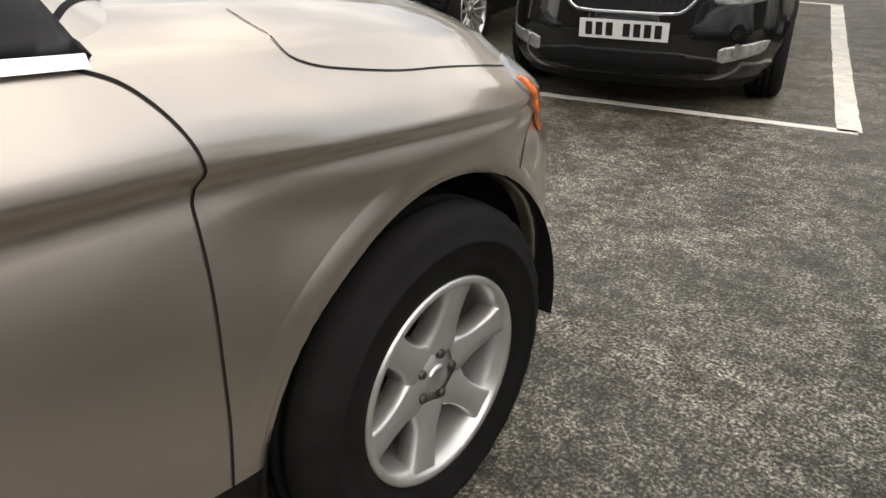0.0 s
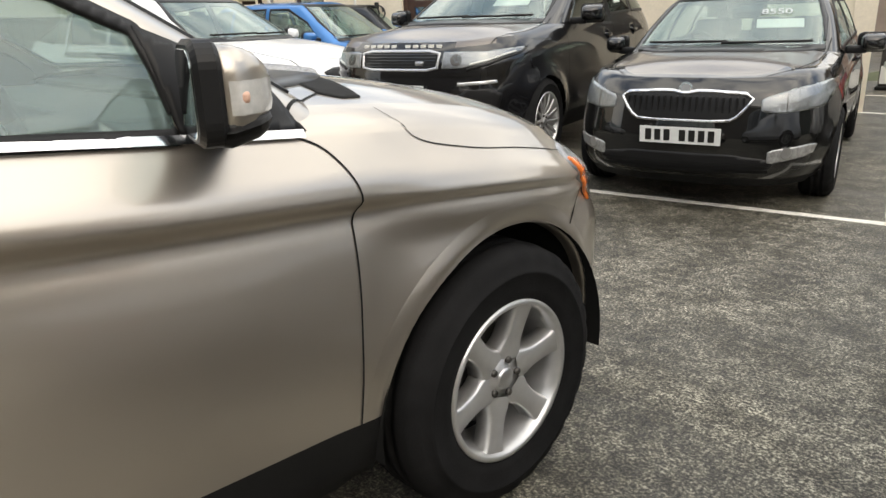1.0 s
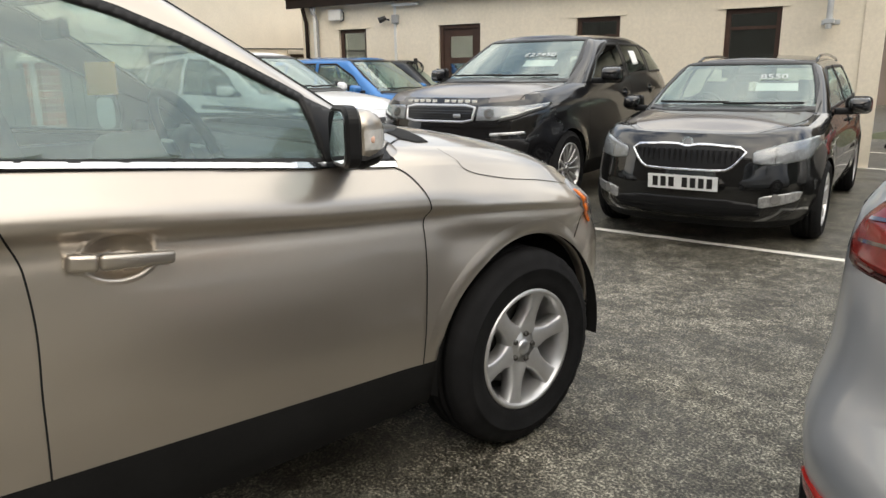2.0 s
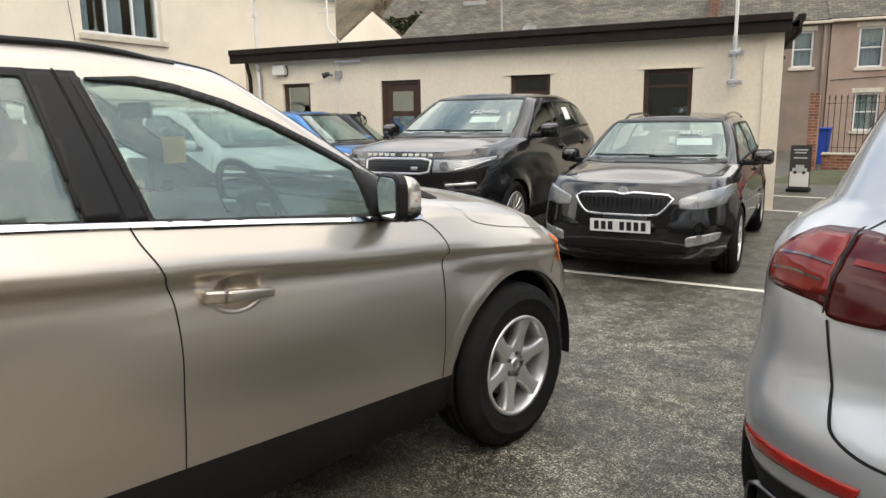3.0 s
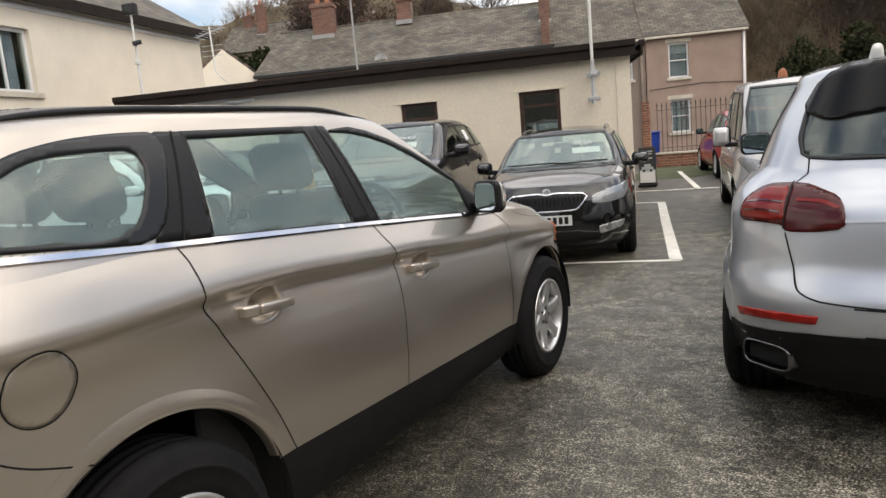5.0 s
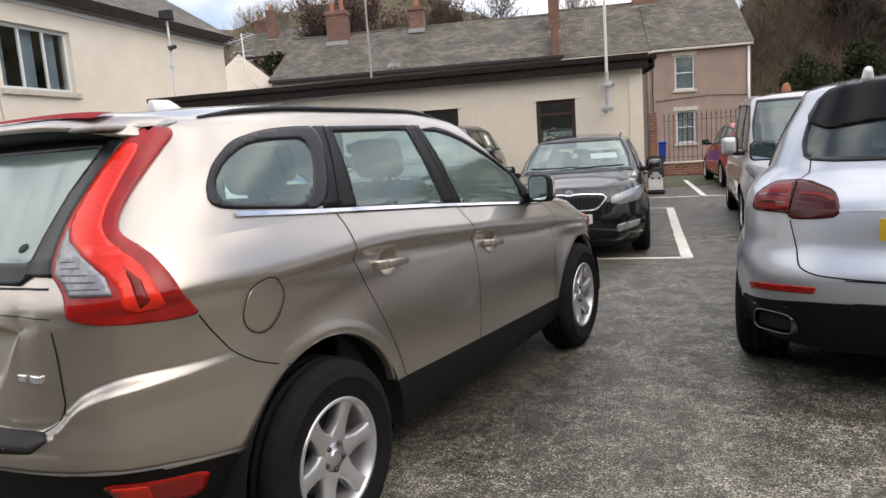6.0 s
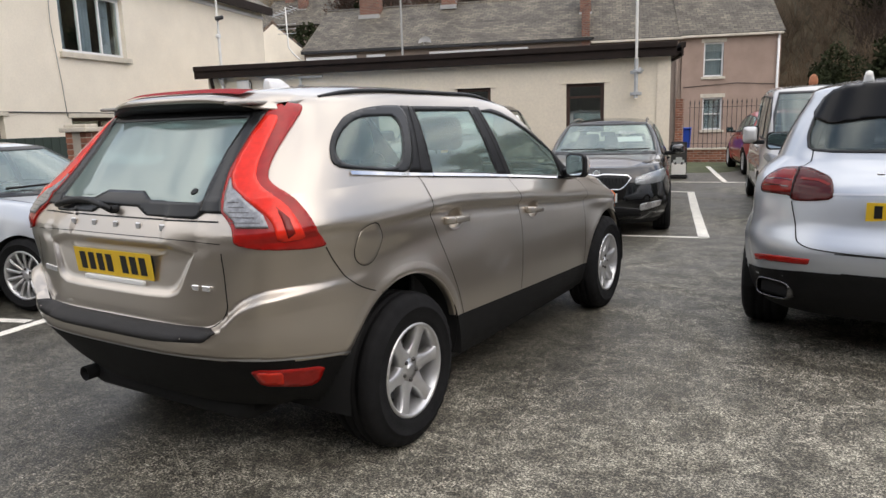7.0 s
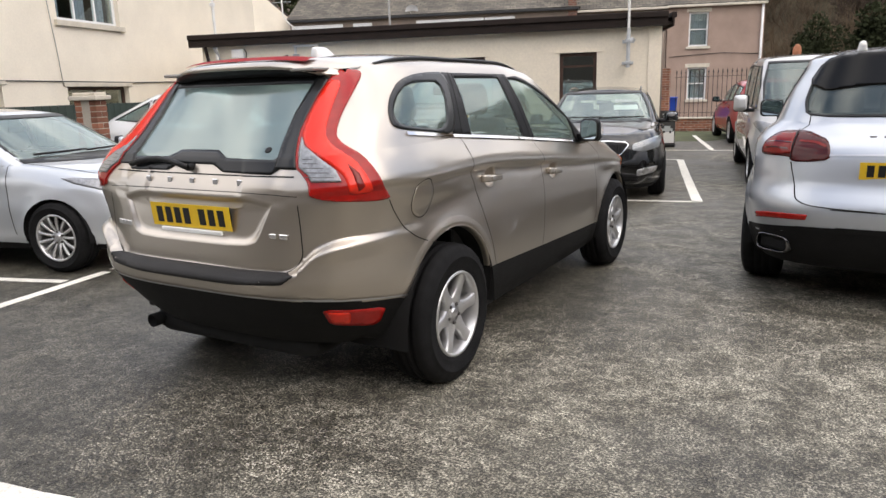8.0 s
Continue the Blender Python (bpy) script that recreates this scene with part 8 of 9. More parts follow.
# ---- round the car park ----
def brick_block(parent, x0, y0, z0, nx, ny, nz, bl=0.215, bh=0.065, bd=0.1025, gap=0.010, seed=1):
    """Bricks laid round a core: nx bricks along x, ny half-bricks deep, nz courses; each brick is a part."""
    rnd = random.Random(seed)
    core_w, core_d = nx * (bl + gap) - gap, ny * (bd + gap) - gap
    part("mortar_core", box(x0 + 0.006, y0 + 0.006, z0, x0 + core_w - 0.006, y0 + core_d - 0.006, z0 + nz * (bh + gap)), MORTAR, parent)
    bm = box(0, 0, 0, bl, bd, bh, 0.006, 1)
    full = bpy.data.meshes.new("brick")
    bm.to_mesh(full), bm.free(), full.materials.append(BRICK)
    bm = box(0, 0, 0, bd, bd, bh, 0.006, 1)
    halfm = bpy.data.meshes.new("brick_half")
    bm.to_mesh(halfm), bm.free(), halfm.materials.append(BRICK)
    for k in range(nz):
        z = z0 + gap / 2 + k * (bh + gap)
        for row in (0, ny - 1):
            x = x0
            off = (k + row) % 2
            if off:
                piece("brick", halfm, parent, m=Matrix.Translation((x, y0 + row * (bd + gap), z)))
                x += bd + gap
            while x + bl <= x0 + core_w + 1e-4:
                piece("brick", full, parent, m=Matrix.Translation((x + rnd.uniform(-0.001, 0.001), y0 + row * (bd + gap) + rnd.uniform(-0.002, 0.002), z)))
                x += bl + gap
            if x + bd <= x0 + core_w + 1e-4:
                piece("brick", halfm, parent, m=Matrix.Translation((x, y0 + row * (bd + gap), z)))
    return core_w, core_d


def brick_pier(x, y, yaw, h, label, cap=True, ball=False, wide=2):
    p = tagged(new("brick_pier"), label, "pier")
    p.matrix_world = at_yaw(x, y, yaw)
    n = int(h / 0.075)
    w, d = brick_block(p, 0, 0, 0, wide, 3 if not ball else 4, n, seed=int(h * 100))
    z = n * 0.075
    if cap:
        part("coping", join(box(-0.05, -0.05, z, w + 0.05, d + 0.05, z + 0.06, 0.012, 2), box(-0.01, -0.01, z + 0.06, w + 0.01, d + 0.01, z + 0.10, 0.012, 2)), STONE_SILL, p, "pale stone coping")
    if ball:
        fv, ff = lathe([(0.0, 0.46), (0.05, 0.44), (0.11, 0.36), (0.135, 0.24), (0.12, 0.12), (0.08, 0.06), (0.09, 0.04), (0.12, 0.02), (0.12, 0.0)], 20)
        piece("finial", mesh_from(fv, ff, [POT], name="finial"), p, "round terracotta-coloured finial", Matrix.Translation((w / 2, d / 2, z + 0.10)) @ Matrix.Rotation(radians(-90), 4, "Y"))
    return p


brick_pier(-2.76, 18.75, 6, 1.95, "narrow red brick pier at the end of the railings", cap=False, wide=1)
brick_pier(0.62, 20.9, 6, 2.05, "red brick gate pier with round finial", ball=True)


def railings():
    f = tagged(new("railings"), "black iron railings on a low red brick wall", "fence")
    f.matrix_world = at_yaw(-2.45, 19.0, 6)
    L = 6.0
    lw = new("low_wall")
    lw.parent = f
    brick_block(lw, 0, 0, 0, int(L / 0.225), 2, 5, seed=5)
    part("coping", box(-0.02, -0.03, 0.375, L + 0.02, 0.25, 0.43, 0.01, 1), STONE_SILL, f, "pale coping stone")
    part("rail", box(0, 0.09, 0.56, L, 0.13, 0.572), IRON, f)
    part("rail", box(0, 0.09, 1.66, L, 0.13, 1.672), IRON, f)
    bar = join(rod((0, 0, 0.43), (0, 0, 1.76), 0.010, n=6), rod((0, 0, 1.76), (0, 0, 1.80), 0.012, 0.022, n=6), rod((0, 0, 1.80), (0, 0, 1.90), 0.022, 0.002, n=6))
    me = bpy.data.meshes.new("bar")
    bar.to_mesh(me), bar.free(), me.materials.append(IRON)
    for i in range(int(L / 0.135)):
        piece("bar", me, f, m=Matrix.Translation((0.06 + 0.135 * i, 0.11, 0)))


railings()


def wheelie_bin(x, y, yaw):
    b = tagged(new("wheelie_bin"), "blue plastic wheeled bin behind the railings", "bin")
    b.matrix_world = at_yaw(x, y, yaw)
    body = box(-0.24, -0.27, 0.05, 0.24, 0.27, 0.98, 0.03, 2)
    for v in body.verts:
        k = 0.80 + 0.20 * (v.co.z - 0.05) / 0.93
        v.co.x *= k
        v.co.y *= k
    part("bin_body", body, BIN_BLUE, b)
    lid = box(-0.26, -0.31, 0.98, 0.26, 0.30, 1.04, 0.025, 2)
    part("lid", lid, BIN_BLUE, b)
    part("lid_handle", rod((-0.2, 0.33, 1.0), (0.2, 0.33, 1.0), 0.016), BIN_BLUE, b)
    for s_ in (1, -1):
        part("bin_wheel", rod((s_ * 0.20, 0.24, 0.10), (s_ * 0.26, 0.24, 0.10), 0.10, n=18), RUBBER, b)


wheelie_bin(-2.92, 20.6, 10)


def pavement_sign():
    s_ = tagged(new("pavement_sign"), "upright advertising board with dark top and pale car picture", "sign")
    s_.matrix_world = at_yaw(-1.31, 13.2, 8) @ Matrix.Diagonal((0.74, 1, 0.87, 1))
    part("board", box(-0.24, -0.02, 0.07, 0.24, 0.02, 0.98, 0.008, 1), IRON, s_)
    part("poster_lower", box(-0.22, -0.024, 0.10, 0.22, -0.0205, 0.42), PAPER, s_, "white lower poster")
    part("poster_upper", box(-0.22, -0.024, 0.42, 0.22, -0.0205, 0.95), DARK_PAINT, s_, "dark upper poster")
    carb = join(box(-0.17, -0.028, 0.40, 0.17, -0.0245, 0.50, 0.001, 1), box(-0.09, -0.028, 0.50, 0.10, -0.0245, 0.57, 0.001, 1))
    part("printed_shape", carb, PALE_BLUE, s_, "pale printed vehicle shape")
    for cx in (-0.10, 0.10):
        part("printed_disc", rod((cx, -0.031, 0.405), (cx, -0.0255, 0.405), 0.035, n=16), INK, s_)
    for k, (w, z) in enumerate(((0.32, 0.87), (0.26, 0.81), (0.30, 0.70))):
        part("text_bar", box(-w / 2, -0.028, z, w / 2, -0.0245, z + 0.030), PALE_BLUE, s_)
    base = box(-0.26, -0.20, 0.0, 0.26, 0.20, 0.07, 0.02, 2)
    part("base", base, CLADDING, s_)


pavement_sign()


# -- fittings on and round the outbuilding; u runs along its front wall --
OB = at_yaw(-10.407, 7.317, 16.6)


def on_front(u, out, z):
    return OB @ Vector((u, -out, z))


def flood_pole():
    o = tagged(new("floodlight_pole"), "white pole with floodlight and small camera", "lamp post")
    a = on_front(0.42, 0.10, 0.0)
    o.matrix_world = Matrix.Translation(a) @ Matrix.Rotation(radians(16.6), 4, "Z")
    part("pole", join(rod((0, 0, 0.0), (0, 0, 3.6), 0.030, n=12), rod((0, 0, 3.6), (0, 0, 4.45), 0.022, n=12)), WHITE_PLASTIC, o)
    lamp = part("floodlight", box(-0.14, -0.08, 4.42, 0.14, 0.06, 4.64, 0.02, 2), IRON, o, "black floodlight head")
    part("lamp_glass", box(-0.12, -0.086, 4.44, 0.12, -0.081, 4.62), LENS, lamp)
    cam_ = part("camera_arm", rod((0, 0, 3.80), (0.10, -0.10, 3.82), 0.014), IRON, o)
    part("camera_head", rod((0.06, -0.16, 3.84), (0.16, -0.04, 3.88), 0.045, n=14), IRON, o)
    part("clip", box(-0.05, -0.05, 3.45, 0.05, 0.03, 3.53, 0.01, 1), WHITE_PLASTIC, o)


flood_pole()


def wall_pole():
    o = tagged(new("wall_pole"), "tall white pole bracketed to the cream wall", "pole")
    o.matrix_world = Matrix.Translation(on_front(9.38, 0.0, 0)) @ Matrix.Rotation(radians(16.6), 4, "Z")
    part("pole_foot", rod((0, -0.30, 1.82), (0, -0.30, 2.55), 0.038, n=14), GALV, o)
    part("pole", rod((0, -0.30, 2.55), (0, -0.30, 5.2), 0.026, n=12), WHITE_PLASTIC, o)
    for z in (1.91, 2.32):
        part("bracket", join(box(-0.11, -0.012, z - 0.03, 0.11, 0.0, z + 0.03, 0.003, 1), box(-0.03, -0.30, z - 0.02, 0.03, -0.01, z + 0.02, 0.003, 1), box(-0.06, -0.345, z - 0.03, 0.06, -0.25, z + 0.03, 0.006, 1)), GALV, o)
    part("cleat", rod((0.05, -0.33, 2.30), (0.10, -0.33, 2.36), 0.05, n=14), GALV, o)
    part("mast_box", box(-0.14, -0.36, 4.86, 0.0, -0.25, 4.95, 0.02, 1), IRON, o)


wall_pole()


def wall_fittings():
    m = tagged(new("meter_box"), "pale plastic meter box on the cream wall", "box")
    m.matrix_world = Matrix.Translation(on_front(0.92, 0.0, 2.42)) @ Matrix.Rotation(radians(16.6), 4, "Z")
    part("case", box(-0.15, -0.10, -0.10, 0.15, 0.0, 0.10, 0.012, 2), WHITE_PLASTIC, m)
    v, f = tube([(0.15, -0.04, 0.08), (0.20, -0.05, 0.02), (0.19, -0.05, -0.10), (0.10, -0.04, -0.12)], 0.010, 6)
    piece("lead", mesh_from(v, f, [IRON], name="lead"), m)
    for u, mat, lab, z0 in ((0.16, FASCIA, "dark brown downpipe at the corner", 0.0), (0.43, GREY_PLASTIC, "grey waste pipe on the cream wall", 0.0)):
        d = tagged(new("downpipe"), lab, "pipe")
        d.matrix_world = Matrix.Translation(on_front(u, 0.0, 0)) @ Matrix.Rotation(radians(16.6), 4, "Z")
        v, f = tube([(0, -0.05, z0), (0, -0.05, 2.30), (0, -0.09, 2.42), (-0.06 if mat is GREY_PLASTIC else 0, -0.14, 2.58)], 0.038, 10)
        piece("pipe", mesh_from(v, f, [mat], name="pipe"), d)
        part("pipe_clip", box(-0.055, -0.10, 1.5, 0.055, 0.0, 1.54, 0.004, 1), mat, d)
    c = tagged(new("security_camera"), "dark security camera beside a grey junction box", "camera")
    c.matrix_world = Matrix.Translation(on_front(2.12, 0.0, 2.28)) @ Matrix.Rotation(radians(16.6), 4, "Z")
    part("camera_arm", rod((0.02, 0, 0.0), (0.0, -0.12, 0.02), 0.015), IRON, c)
    part("camera_head", rod((-0.08, -0.18, -0.02), (0.02, -0.10, 0.03), 0.055, 0.04, 14), IRON, c)
    part("junction_box", box(0.12, -0.07, -0.07, 0.26, 0.0, 0.08, 0.01, 1), GREY_PLASTIC, c)
    k = tagged(new("cable_conduit"), "white cable conduit with bulkhead light on the wall", "conduit")
    k.matrix_world = Matrix.Translation(on_front(2.29, 0.0, 0)) @ Matrix.Rotation(radians(16.6), 4, "Z")
    part("trunking", box(-0.025, -0.03, 0.0, 0.025, 0.0, 2.52, 0.005, 1), WHITE_PLASTIC, k)
    part("tube_light", box(-0.02, -0.10, 2.50, 0.55, -0.03, 2.55, 0.01, 2), WHITE_PLASTIC, k, "white tube light")
    hb = tagged(new("hose_reel"), "dark coiled hose hanging on the cream wall", "hose")
    hb.matrix_world = Matrix.Translation(on_front(2.74, 0.0, 1.42)) @ Matrix.Rotation(radians(16.6), 4, "Z")
    v, f = tube([(0.13 * math.cos(a_ * 0.4) + 0.06 * math.sin(a_ * 0.13), -0.05 - 0.0015 * a_, 0.11 * math.sin(a_ * 0.4)) for a_ in range(40)], 0.012, 6)
    piece("hose", mesh_from(v, f, [IRON], name="hose"), hb)
    part("hook", box(-0.02, -0.08, 0.06, 0.02, 0.0, 0.16, 0.005, 1), IRON, hb)
    al = tagged(new("wall_lamp"), "pale bulkhead lamp on the side wall", "lamp")
    al.matrix_world = Matrix.Translation(OB @ Vector((10.02 - 0.24, 2.9, 2.36))) @ Matrix.Rotation(radians(111.8), 4, "Z")
    part("lamp_case", box(-0.08, -0.20, -0.16, 0.08, -0.02, 0.06, 0.03, 2), WHITE_PLASTIC, al)
    part("lamp_arm", box(-0.05, -0.24, 0.05, 0.30, -0.02, 0.10, 0.01, 1), IRON, al)


wall_fittings()


def tv_aerial(at, h, name_label):
    o = tagged(new("tv_aerial"), name_label, "aerial")
    o.matrix_world = at
    v, f = tube([(0.28, 0, 0.0), (0.10, 0, 0.16), (0.0, 0, 0.30), (-0.02, 0, h)], 0.016, 8)
    piece("mast", mesh_from(v, f, [WHITE_PLASTIC], name="mast"), o)
    part("boom", rod((-0.30, -0.1, h - 0.20), (0.22, 0.1, h - 0.02), 0.012, n=6), GALV, o)
    for i in range(7):
        u = i / 6
        x, z = -0.28 + 0.48 * u, h - 0.195 + 0.17 * u
        part("element", rod((x, -0.24, z), (x, 0.24, z), 0.006, n=6), GALV, o)
    for z in (h - 0.36, h - 0.46, h - 0.56):
        part("reflector", rod((-0.25, 0.02, z), (0.20, 0.02, z), 0.006, n=6), GALV, o)


tv_aerial(Matrix.Translation(on_front(1.95, -0.2, 2.90)) @ Matrix.Rotation(radians(17), 4, "Z"), 1.15, "spindly television aerial on the outbuilding roof")


def street_lamp(x, y, base, top):
    o = tagged(new("street_lamp"), "slender grey street lamp column behind the outbuilding", "street lamp")
    o.matrix_world = Matrix.Translation((x, y, base))
    part("column", rod((0, 0, 0), (0, 0, top), 0.055, 0.035, 12), GREY_PLASTIC, o)
    part("arm", rod((0, 0, top), (-0.75, -0.1, top + 0.22), 0.025, n=8), GREY_PLASTIC, o)
    part("lantern", box(-1.15, -0.16, top + 0.20, -0.70, 0.0, top + 0.30, 0.03, 2), GREY_PLASTIC, o)


street_lamp(-15.1, 22.0, 0, 7.9)


def satellite_dish(x, y, z):
    o = tagged(new("satellite_dish"), "small dark satellite dish on the terrace roof edge", "satellite dish")
    o.matrix_world = at_yaw(x, y, 20, z)
    dv, df = lathe([(0.0, 0.10), (0.12, 0.085), (0.22, 0.05), (0.30, 0.0)], 24)
    piece("dish", mesh_from(dv, df, [GREY_PLASTIC], name="dish"), o, m=Matrix.Rotation(radians(90), 4, "Z") @ Matrix.Rotation(radians(20), 4, "Y"))
    part("arm", rod((0, 0.05, -0.25), (0, -0.35, 0.0), 0.015), GREY_PLASTIC, o)
    part("mount", rod((0, 0.10, 0), (0, 0.3, -0.35), 0.02), GREY_PLASTIC, o)


satellite_dish(-15.45, 24.35, 5.05)


# -- fence and pier in front of the cream house --
def board_fence():
    o = tagged(new("board_fence"), "dark green boarded fence beyond the parked cars", "fence")
    o.matrix_world = at_yaw(-5.55, -3.6, 107.3)
    n = 74
    bm = box(0, 0, 0, 0.145, 0.02, 1.42, 0.003, 1)
    me = bpy.data.meshes.new("board")
    bm.to_mesh(me), bm.free(), me.materials.append(GREEN_FENCE)
    for i in range(n):
        piece("board", me, o, m=Matrix.Translation((0.15 * i, 0.0, 0.02)))
    for z in (0.35, 1.1):
        part("rail", box(0, 0.02, z, 0.15 * n, 0.06, z + 0.08), GREEN_FENCE, o)


# -- bare trees, hill and scrub --
BARK = material("grey_brown_bark", (0.075, 0.060, 0.048), rough=0.95, mottle=0.3, mottle_scale=3)
TWIG = material("bare_twigs", (0.085, 0.062, 0.048), rough=0.95, mottle=0.25, mottle_scale=2)
SCRUB = material("brown_winter_scrub", (0.155, 0.115, 0.074), rough=0.95, mottle=0.45, mottle_scale=0.35, grain=0.3, grain_scale=2)
LEAF_DARK = material("dark_evergreen_leaves", (0.026, 0.031, 0.015), rough=0.95, spec=0.1, mottle=0.4, mottle_scale=1.2)
LEAF_BROWN = material("withered_leaves", (0.10, 0.055, 0.040), rough=0.9, mottle=0.4, mottle_scale=1.5)


def grow_tree(seed, height, spread=0.5, leaves=0, leaf_mat=None):
    """Limbs and twigs of a bare tree as two sets of thin tapered bars, and leaves if any."""
    rnd = random.Random(seed)
    limbs, twigs, tips = ([], []), ([], []), []

    def bar(store, p, q, r0, r1, n):
        v, f = store
        d = (q - p).normalized()
        a = d.orthogonal().normalized()
        b = d.cross(a)
        k = len(v)
        for c, r in ((p, r0), (q, r1)):
            for i in range(n):
                t = 2 * math.pi * i / n
                v.append(c + r * (math.cos(t) * a + math.sin(t) * b))
        for i in range(n):
            f.append((k + i, k + (i + 1) % n, k + n + (i + 1) % n, k + n + i))

    def branch(p, d, length, r, depth):
        segs = 3 if depth < 3 else 2
        for s_ in range(segs):
            q = p + d * (length / segs)
            d = (d + Vector((rnd.uniform(-1, 1), rnd.uniform(-1, 1), rnd.uniform(-0.3, 0.7))) * 0.16).normalized()
            r1 = r * 0.84
            bar(limbs if depth < 3 else twigs, p, q, r, r1, 6 if depth < 2 else 4 if depth < 4 else 3)
            if depth < 5 and (s_ > 0 or depth > 0):
                for _ in range(2 if depth in (1, 2, 3) else 1):
                    side = Vector((rnd.uniform(-1, 1), rnd.uniform(-1, 1), rnd.uniform(-0.15, 0.6))).normalized()
                    branch(q, (d * (0.75 - 0.25 * spread) + side * (0.55 + 0.4 * spread)).normalized(), length * rnd.uniform(0.50, 0.72), max(r1 * 0.62, 0.015), depth + 1)
            p, r = q, max(r1, 0.015)
        tips.append(p)
        if depth < 5:
            branch(p, d, length * 0.68, r * 0.9, depth + 1)
    branch(Vector((0, 0, 0)), Vector((0, 0, 1)), height * 0.36, height * 0.022, 0)
    lv, lf = [], []
    for _ in range(leaves):
        c = rnd.choice(tips) + Vector((rnd.uniform(-0.3, 0.3), rnd.uniform(-0.3, 0.3), rnd.uniform(-0.3, 0.3)))
        a = Vector((rnd.uniform(-1, 1), rnd.uniform(-1, 1), rnd.uniform(-1, 1))).normalized() * 0.10
        b = a.orthogonal().normalized() * 0.07
        k = len(lv)
        lv += [c - a, c + b, c + a, c - b]
        lf.append((k, k + 1, k + 2, k + 3))
    return limbs, twigs, (lv, lf)


def tree(x, y, z, seed, height, spread, label, leaves=0, leaf_mat=None):
    o = tagged(new("tree"), label, "tree", "bare trees behind the roofs")
    o.matrix_world = at_yaw(x, y, seed * 47, z)
    limbs, twigs, (lv, lf) = grow_tree(seed, height, spread, leaves)
    piece("trunk", mesh_from(*limbs, [BARK], name="trunk"), o)
    piece("crown", mesh_from(*twigs, [TWIG], name="crown"), o)
    if leaves:
        piece("foliage", mesh_from(lv, lf, [leaf_mat], smooth=False, name="foliage"), o)
    return o


t_a = tree(-22.3, 41, 2.5, 3, 10.5, 0.5, "bare winter tree with fine upright twigs")
t_b = tree(-18.6, 42, 2.0, 8, 11.0, 0.6, "bare winter tree with fine upright twigs")
tree(-26.7, 38.5, 2.5, 11, 11.5, 0.7, "broad tree with a few withered dark leaves", 1800, LEAF_BROWN)
tree(-32.3, 40, 3.0, 5, 11.0, 0.8, "broad tree with a few withered dark leaves", 1500, LEAF_BROWN)
for x, y, z, r, s_ in ((-13.3, 43, 1.6, 100, 0.95), (-11.9, 44, 1.6, 200, 0.85), (-6.8, 43, 1.4, 40, 0.85), (-4.9, 45, 1.2, 300, 0.75), (2.2, 38, 0.5, 140, 0.85), (6.2, 36, 0.0, 10, 0.8)):
    copy_thing(t_a if r % 3 else t_b, at_yaw(x, y, r, z) @ Matrix.Scale(s_, 4))


def leaf_clump(name, centre, size, count, leaf, mat, label, seed, kind="", category="bush"):
    """An uneven evergreen mass of many small leaves."""
    rnd = random.Random(seed)
    v, f = [], []
    lobes = [(Vector((rnd.uniform(-0.6, 0.6) * size[0], rnd.uniform(-0.6, 0.6) * size[1], rnd.uniform(-0.5, 0.7) * size[2])), rnd.uniform(0.35, 0.6)) for _ in range(9)]
    for _ in range(count):
        c, r = rnd.choice(lobes)
        d = Vector((rnd.gauss(0, 1), rnd.gauss(0, 1), rnd.gauss(0, 1))).normalized() * r * rnd.uniform(0.55, 1.05)
        p = c + Vector((d.x * size[0], d.y * size[1], d.z * size[2]))
        a = Vector((rnd.uniform(-1, 1), rnd.uniform(-1, 1), rnd.uniform(-1, 1))).normalized() * leaf * rnd.uniform(0.6, 1.3)
        b = a.orthogonal().normalized() * leaf * 0.6
        k = len(v)
        v += [p - a, p + b, p + a, p - b]
        f.append((k, k + 1, k + 2, k + 3))
    ob = piece(name, mesh_from(v, f, [mat], smooth=False, name=name))
    ob.matrix_world = Matrix.Translation(centre)
    return tagged(ob, label, category, kind=kind)


leaf_clump("conifer", (-29.0, 38.5, 8.6), (1.2, 1.2, 2.6), 3000, 0.16, LEAF_DARK, "dark evergreen tree rising behind the terrace", 14, category="tree")
leaf_clump("evergreen_bush", (-30.4, 31.5, 4.9), (3.2, 2.0, 3.2), 6000, 0.16, LEAF_DARK, "dark evergreen hedge beside the gabled house", 6)
leaf_clump("evergreen_bush", (0.9, 31.0, 2.2), (1.3, 1.2, 1.9), 5000, 0.085, LEAF_DARK, "dark evergreen bush beside the pink house", 11)
for k_, (x_, y_, z_, r_) in enumerate(((3.6, 33.5, 3.2, 1.5), (6.6, 36.5, 5.4, 1.9), (2.4, 38.0, 6.6, 1.6), (10.2, 38.0, 6.4, 1.8), (5.2, 41.0, 8.6, 1.7))):
    leaf_clump("evergreen_bush", (x_, y_, z_), (r_, r_, r_ * 0.9), 2600, 0.12, LEAF_DARK, "dark ivy-grown bush on the wooded bank", 31 + k_)


def rise(x, y):
    """Height of the banks round the place."""
    def smooth(a, b, v):
        t = min(max((v - a) / (b - a), 0), 1)
        return t * t * (3 - 2 * t)
    back = 9.5 * smooth(31, 46, y) * smooth(-8, 2, x) + 13.5 * smooth(44, 62, y) * smooth(-20, -40, x) + 4.0 * smooth(36, 44, y)
    # unseen bank on the right, added only for the reflections
    right = 8.5 * smooth(13, 24, x)
    n = noise.noise(Vector((x * 0.15, y * 0.15, 0.3))) * 0.9 + noise.noise(Vector((x * 0.5, y * 0.5, 1.3))) * 0.3
    h = max(back, right)
    return h + n * min(h, 2.0) * 0.6


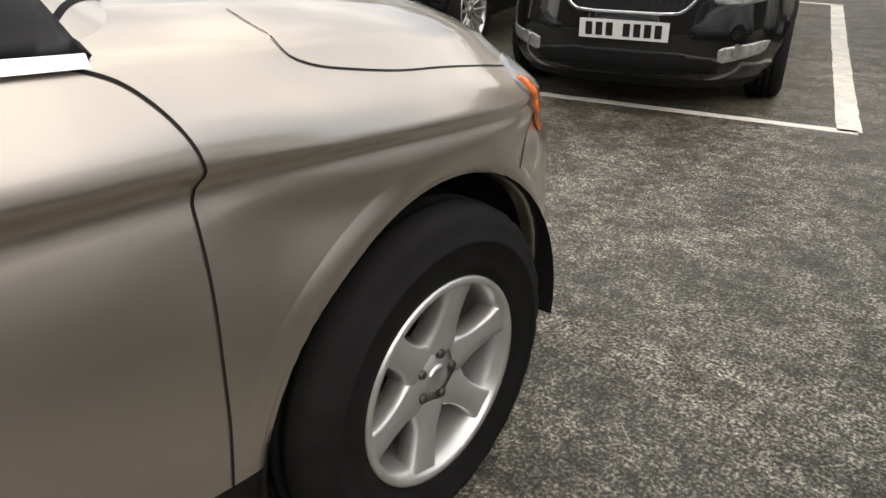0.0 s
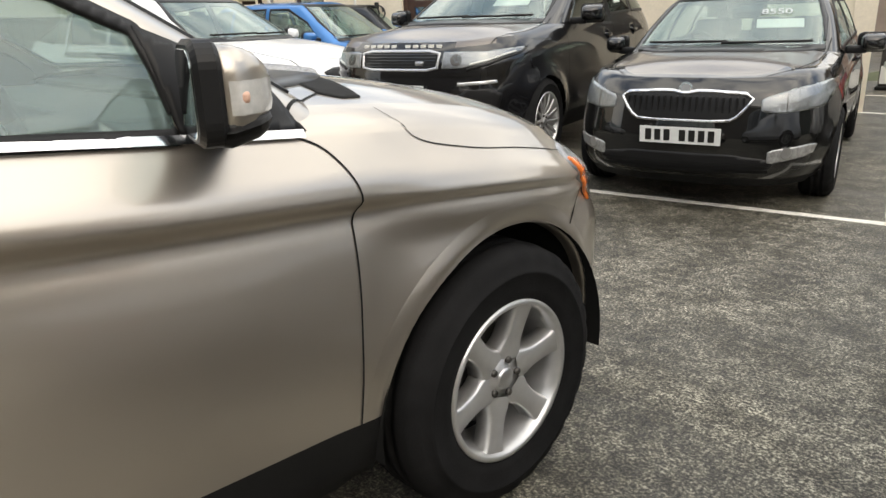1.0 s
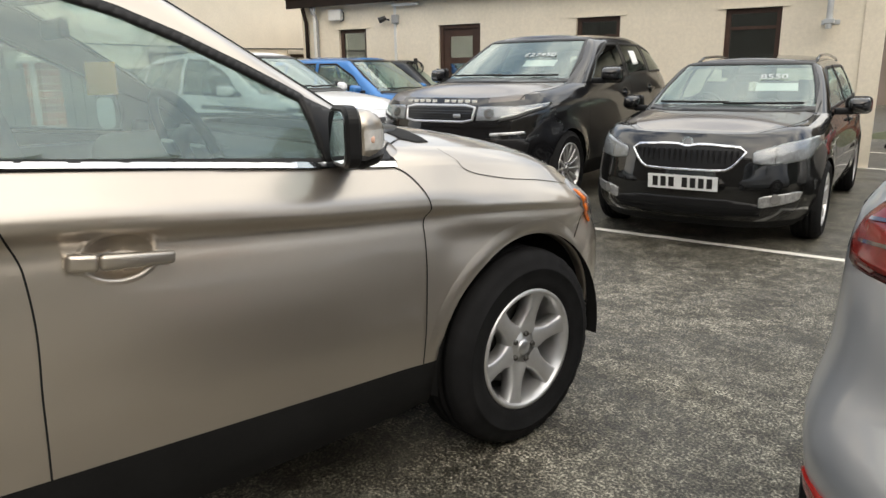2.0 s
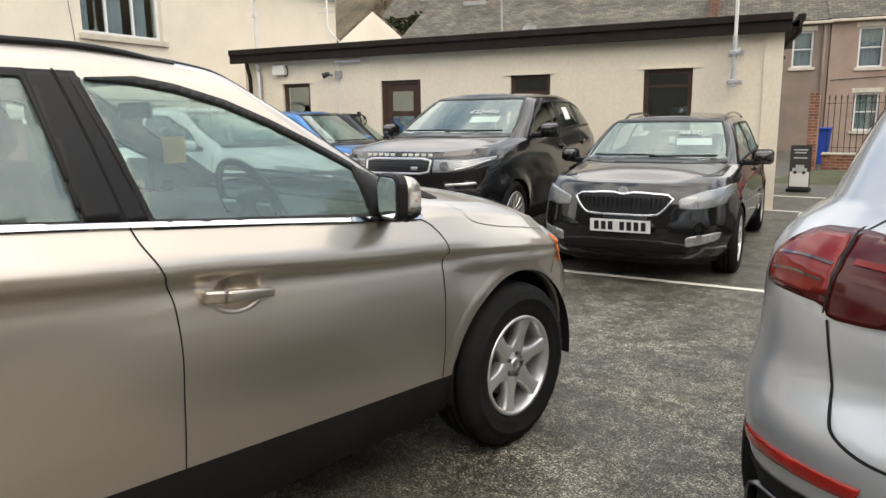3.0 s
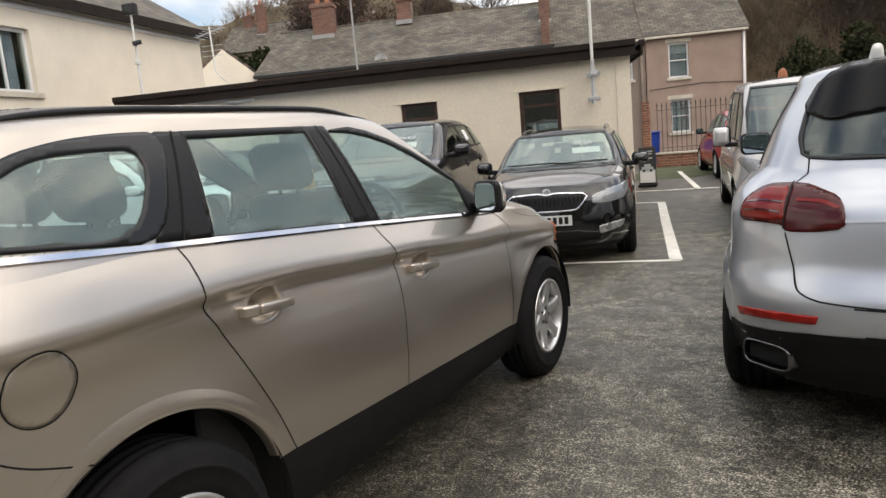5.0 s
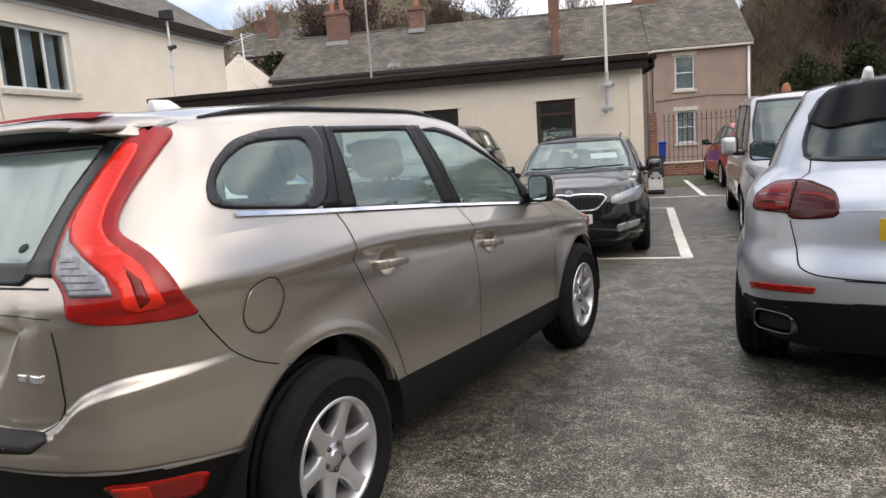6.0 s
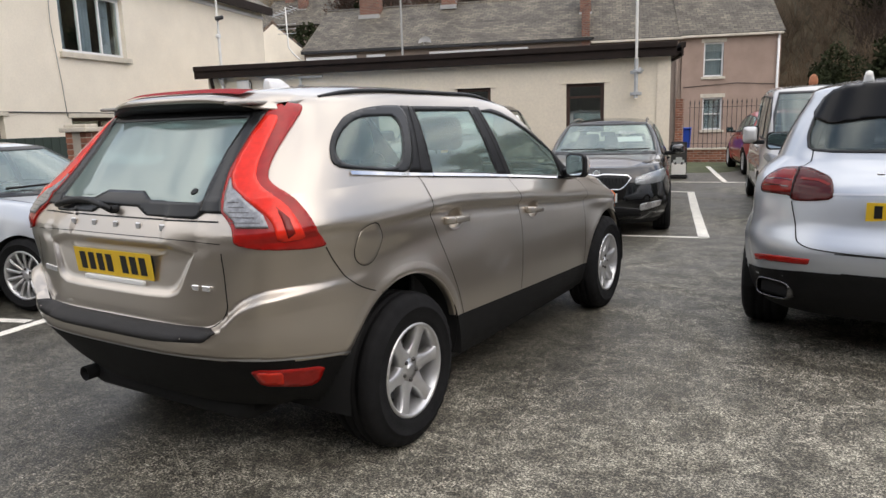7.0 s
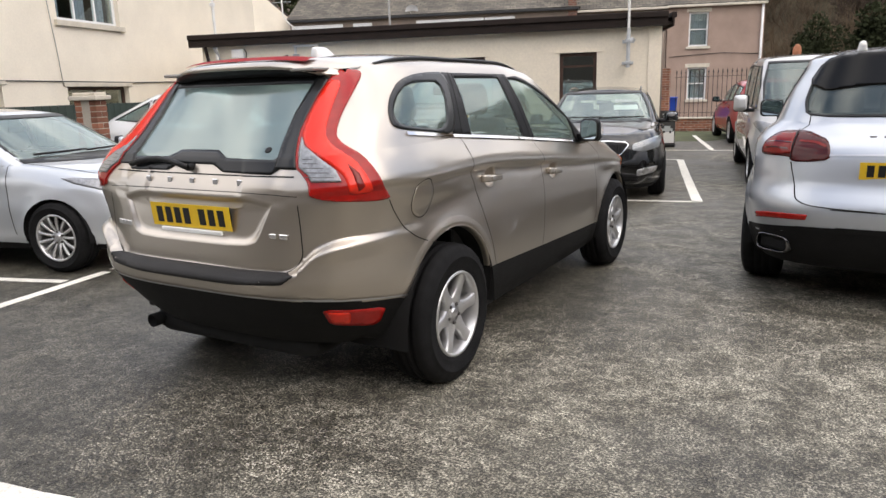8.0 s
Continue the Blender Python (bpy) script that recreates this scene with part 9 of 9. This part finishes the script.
def bank():
    xs, ys = np.linspace(-90, 60, 76), np.linspace(-40, 90, 66)
    v, f, idx = [], [], {}
    for j, y in enumerate(ys):
        for i, x in enumerate(xs):
            idx[i, j] = len(v)
            v.append((x, y, rise(x, y) - 0.25))
    for j in range(len(ys) - 1):
        for i in range(len(xs) - 1):
            q = (idx[i, j], idx[i + 1, j], idx[i + 1, j + 1], idx[i, j + 1])
            if max(v[k][2] for k in q) > -0.2:
                f.append(q)
    return tagged(piece("bank", mesh_from(v, f, [GRASS_SOIL], name="bank")), "brown wooded bank behind the houses", "ground", kind="structure")


bank()


def scrub():
    rnd = random.Random(21)
    v, f = [], []

    def stem(p, d, length, r):
        a = d.orthogonal().normalized() * r
        b = d.cross(a)
        k = len(v)
        q = p + d * length
        v.extend([p + a, p - a * 0.5 + b, p - a * 0.5 - b, q])
        f.extend([(k, k + 1, k + 3), (k + 1, k + 2, k + 3), (k + 2, k, k + 3)])
    made = 0
    while made < 2300:
        if rnd.random() < 0.72:
            x, y = rnd.uniform(-3, 22), rnd.uniform(31, 52)
        elif rnd.random() < 0.6:
            x, y = rnd.uniform(-60, -22), rnd.uniform(46, 66)
        else:
            # unseen scrub on that added right-hand bank
            x, y = rnd.uniform(14, 26), rnd.uniform(-20, 40)
        z = rise(x, y)
        if z < 0.6:
            continue
        base = Vector((x, y, z - 0.3))
        for _ in range(13):
            d = Vector((rnd.gauss(0, 0.45), rnd.gauss(0, 0.45), 1)).normalized()
            L = rnd.uniform(0.9, 2.8)
            stem(base, d, L, rnd.uniform(0.012, 0.03))
            for _ in range(3):
                e = (d + Vector((rnd.gauss(0, 0.6), rnd.gauss(0, 0.6), rnd.uniform(0, 0.5)))).normalized()
                stem(base + d * L * rnd.uniform(0.3, 0.85), e, L * rnd.uniform(0.25, 0.5), 0.010)
        made += 1
    return tagged(piece("scrub", mesh_from(v, f, [SCRUB], smooth=False, name="scrub")), "tangled bare brown scrub on the bank", "scrub", kind="stuff")


scrub()


# -- farther houses --
fh = tagged(new("house"), "distant brick house with slate roof on the hill", "house")
fh.matrix_world = at_yaw(-47.5, 46, 18, 6.0)
part("front_wall", walled(14, 4.5, 0.3, [(2, 3, 1.5, 2.8), (6, 7, 1.5, 2.8)]), BROWN_REND, fh)
gable_wall(fh, 0, 0.3, 0.3, 7, 0, 4.5, 7.0, BROWN_REND)
gable_wall(fh, 13.7, 0.3, 0.3, 7, 0, 4.5, 7.0, BROWN_REND)
gabled(fh, 0, 14, 0, 7, 4.5, 7.2, 0.2)
chimney(fh, 1.6, 3.5, 6.4, 0.9, 0.7, 1.9, 1)
chimney(fh, 3.4, 2.4, 6.0, 0.8, 0.7, 2.9, 1)
sh = tagged(new("shed"), "pale yellow outbuilding with grey sheet roof on the bank", "building")
sh.matrix_world = at_yaw(7.9, 34.2, 96, 0.3)
part("front_wall", walled(7, 2.75, 0.25, [(2.0, 2.8, 1.2, 2.0)]), CREAM, sh)
gable_wall(sh, 0, 0.25, 0.25, 4.5, 0, 2.75, 4.0, CREAM)
gabled(sh, 0, 7, 0, 4.5, 2.75, 4.1, 0.2, 0.08, GALV, GALV)


# -- unseen dark walls, added to darken what the car paint reflects --
DARK_REND = material("dark_reflection_stone", (0.12, 0.105, 0.09), rough=0.9, mottle=0.25, mottle_scale=1.1, grain=0.15, grain_scale=20)


def reflection_walls():
    w = tagged(new("closing_building"), "unseen dark building added behind the camera for dark reflections", "building")
    w.matrix_world = at_yaw(-12, -15, 10)
    part("front_wall", box(0, -0.3, 0, 34, 0, 7.4), DARK_REND, w)
    gabled(w, 0, 34, -8, 0.0, 7.4, 10.0, 0.2)
    part("back_wall", box(0, -8, 0, 34, -7.7, 7.4), DARK_REND, w)
    b = tagged(new("boundary_wall"), "unseen dark wall added at the right for dark reflections", "wall", kind="structure")
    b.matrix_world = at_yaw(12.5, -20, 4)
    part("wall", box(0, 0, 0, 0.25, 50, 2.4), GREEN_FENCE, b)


reflection_walls()
board_fence()
p_ = brick_pier(-6.08, 1.52, 107, 1.50, "red brick pier with stone cap in the boarded fence", wide=1)
# mossy strip at the foot of the railings
mv, mf = fill([(-2.6, 14.4), (-0.6, 15.0), (0.6, 18.9), (-2.4, 18.9)], 0.4)
tagged(piece("moss_patch", mesh_from([(x, y, 0.003) for x, y in mv], mf, [MOSS], smooth=False)), "mossy green patch of old tarmac", "ground", kind="structure")
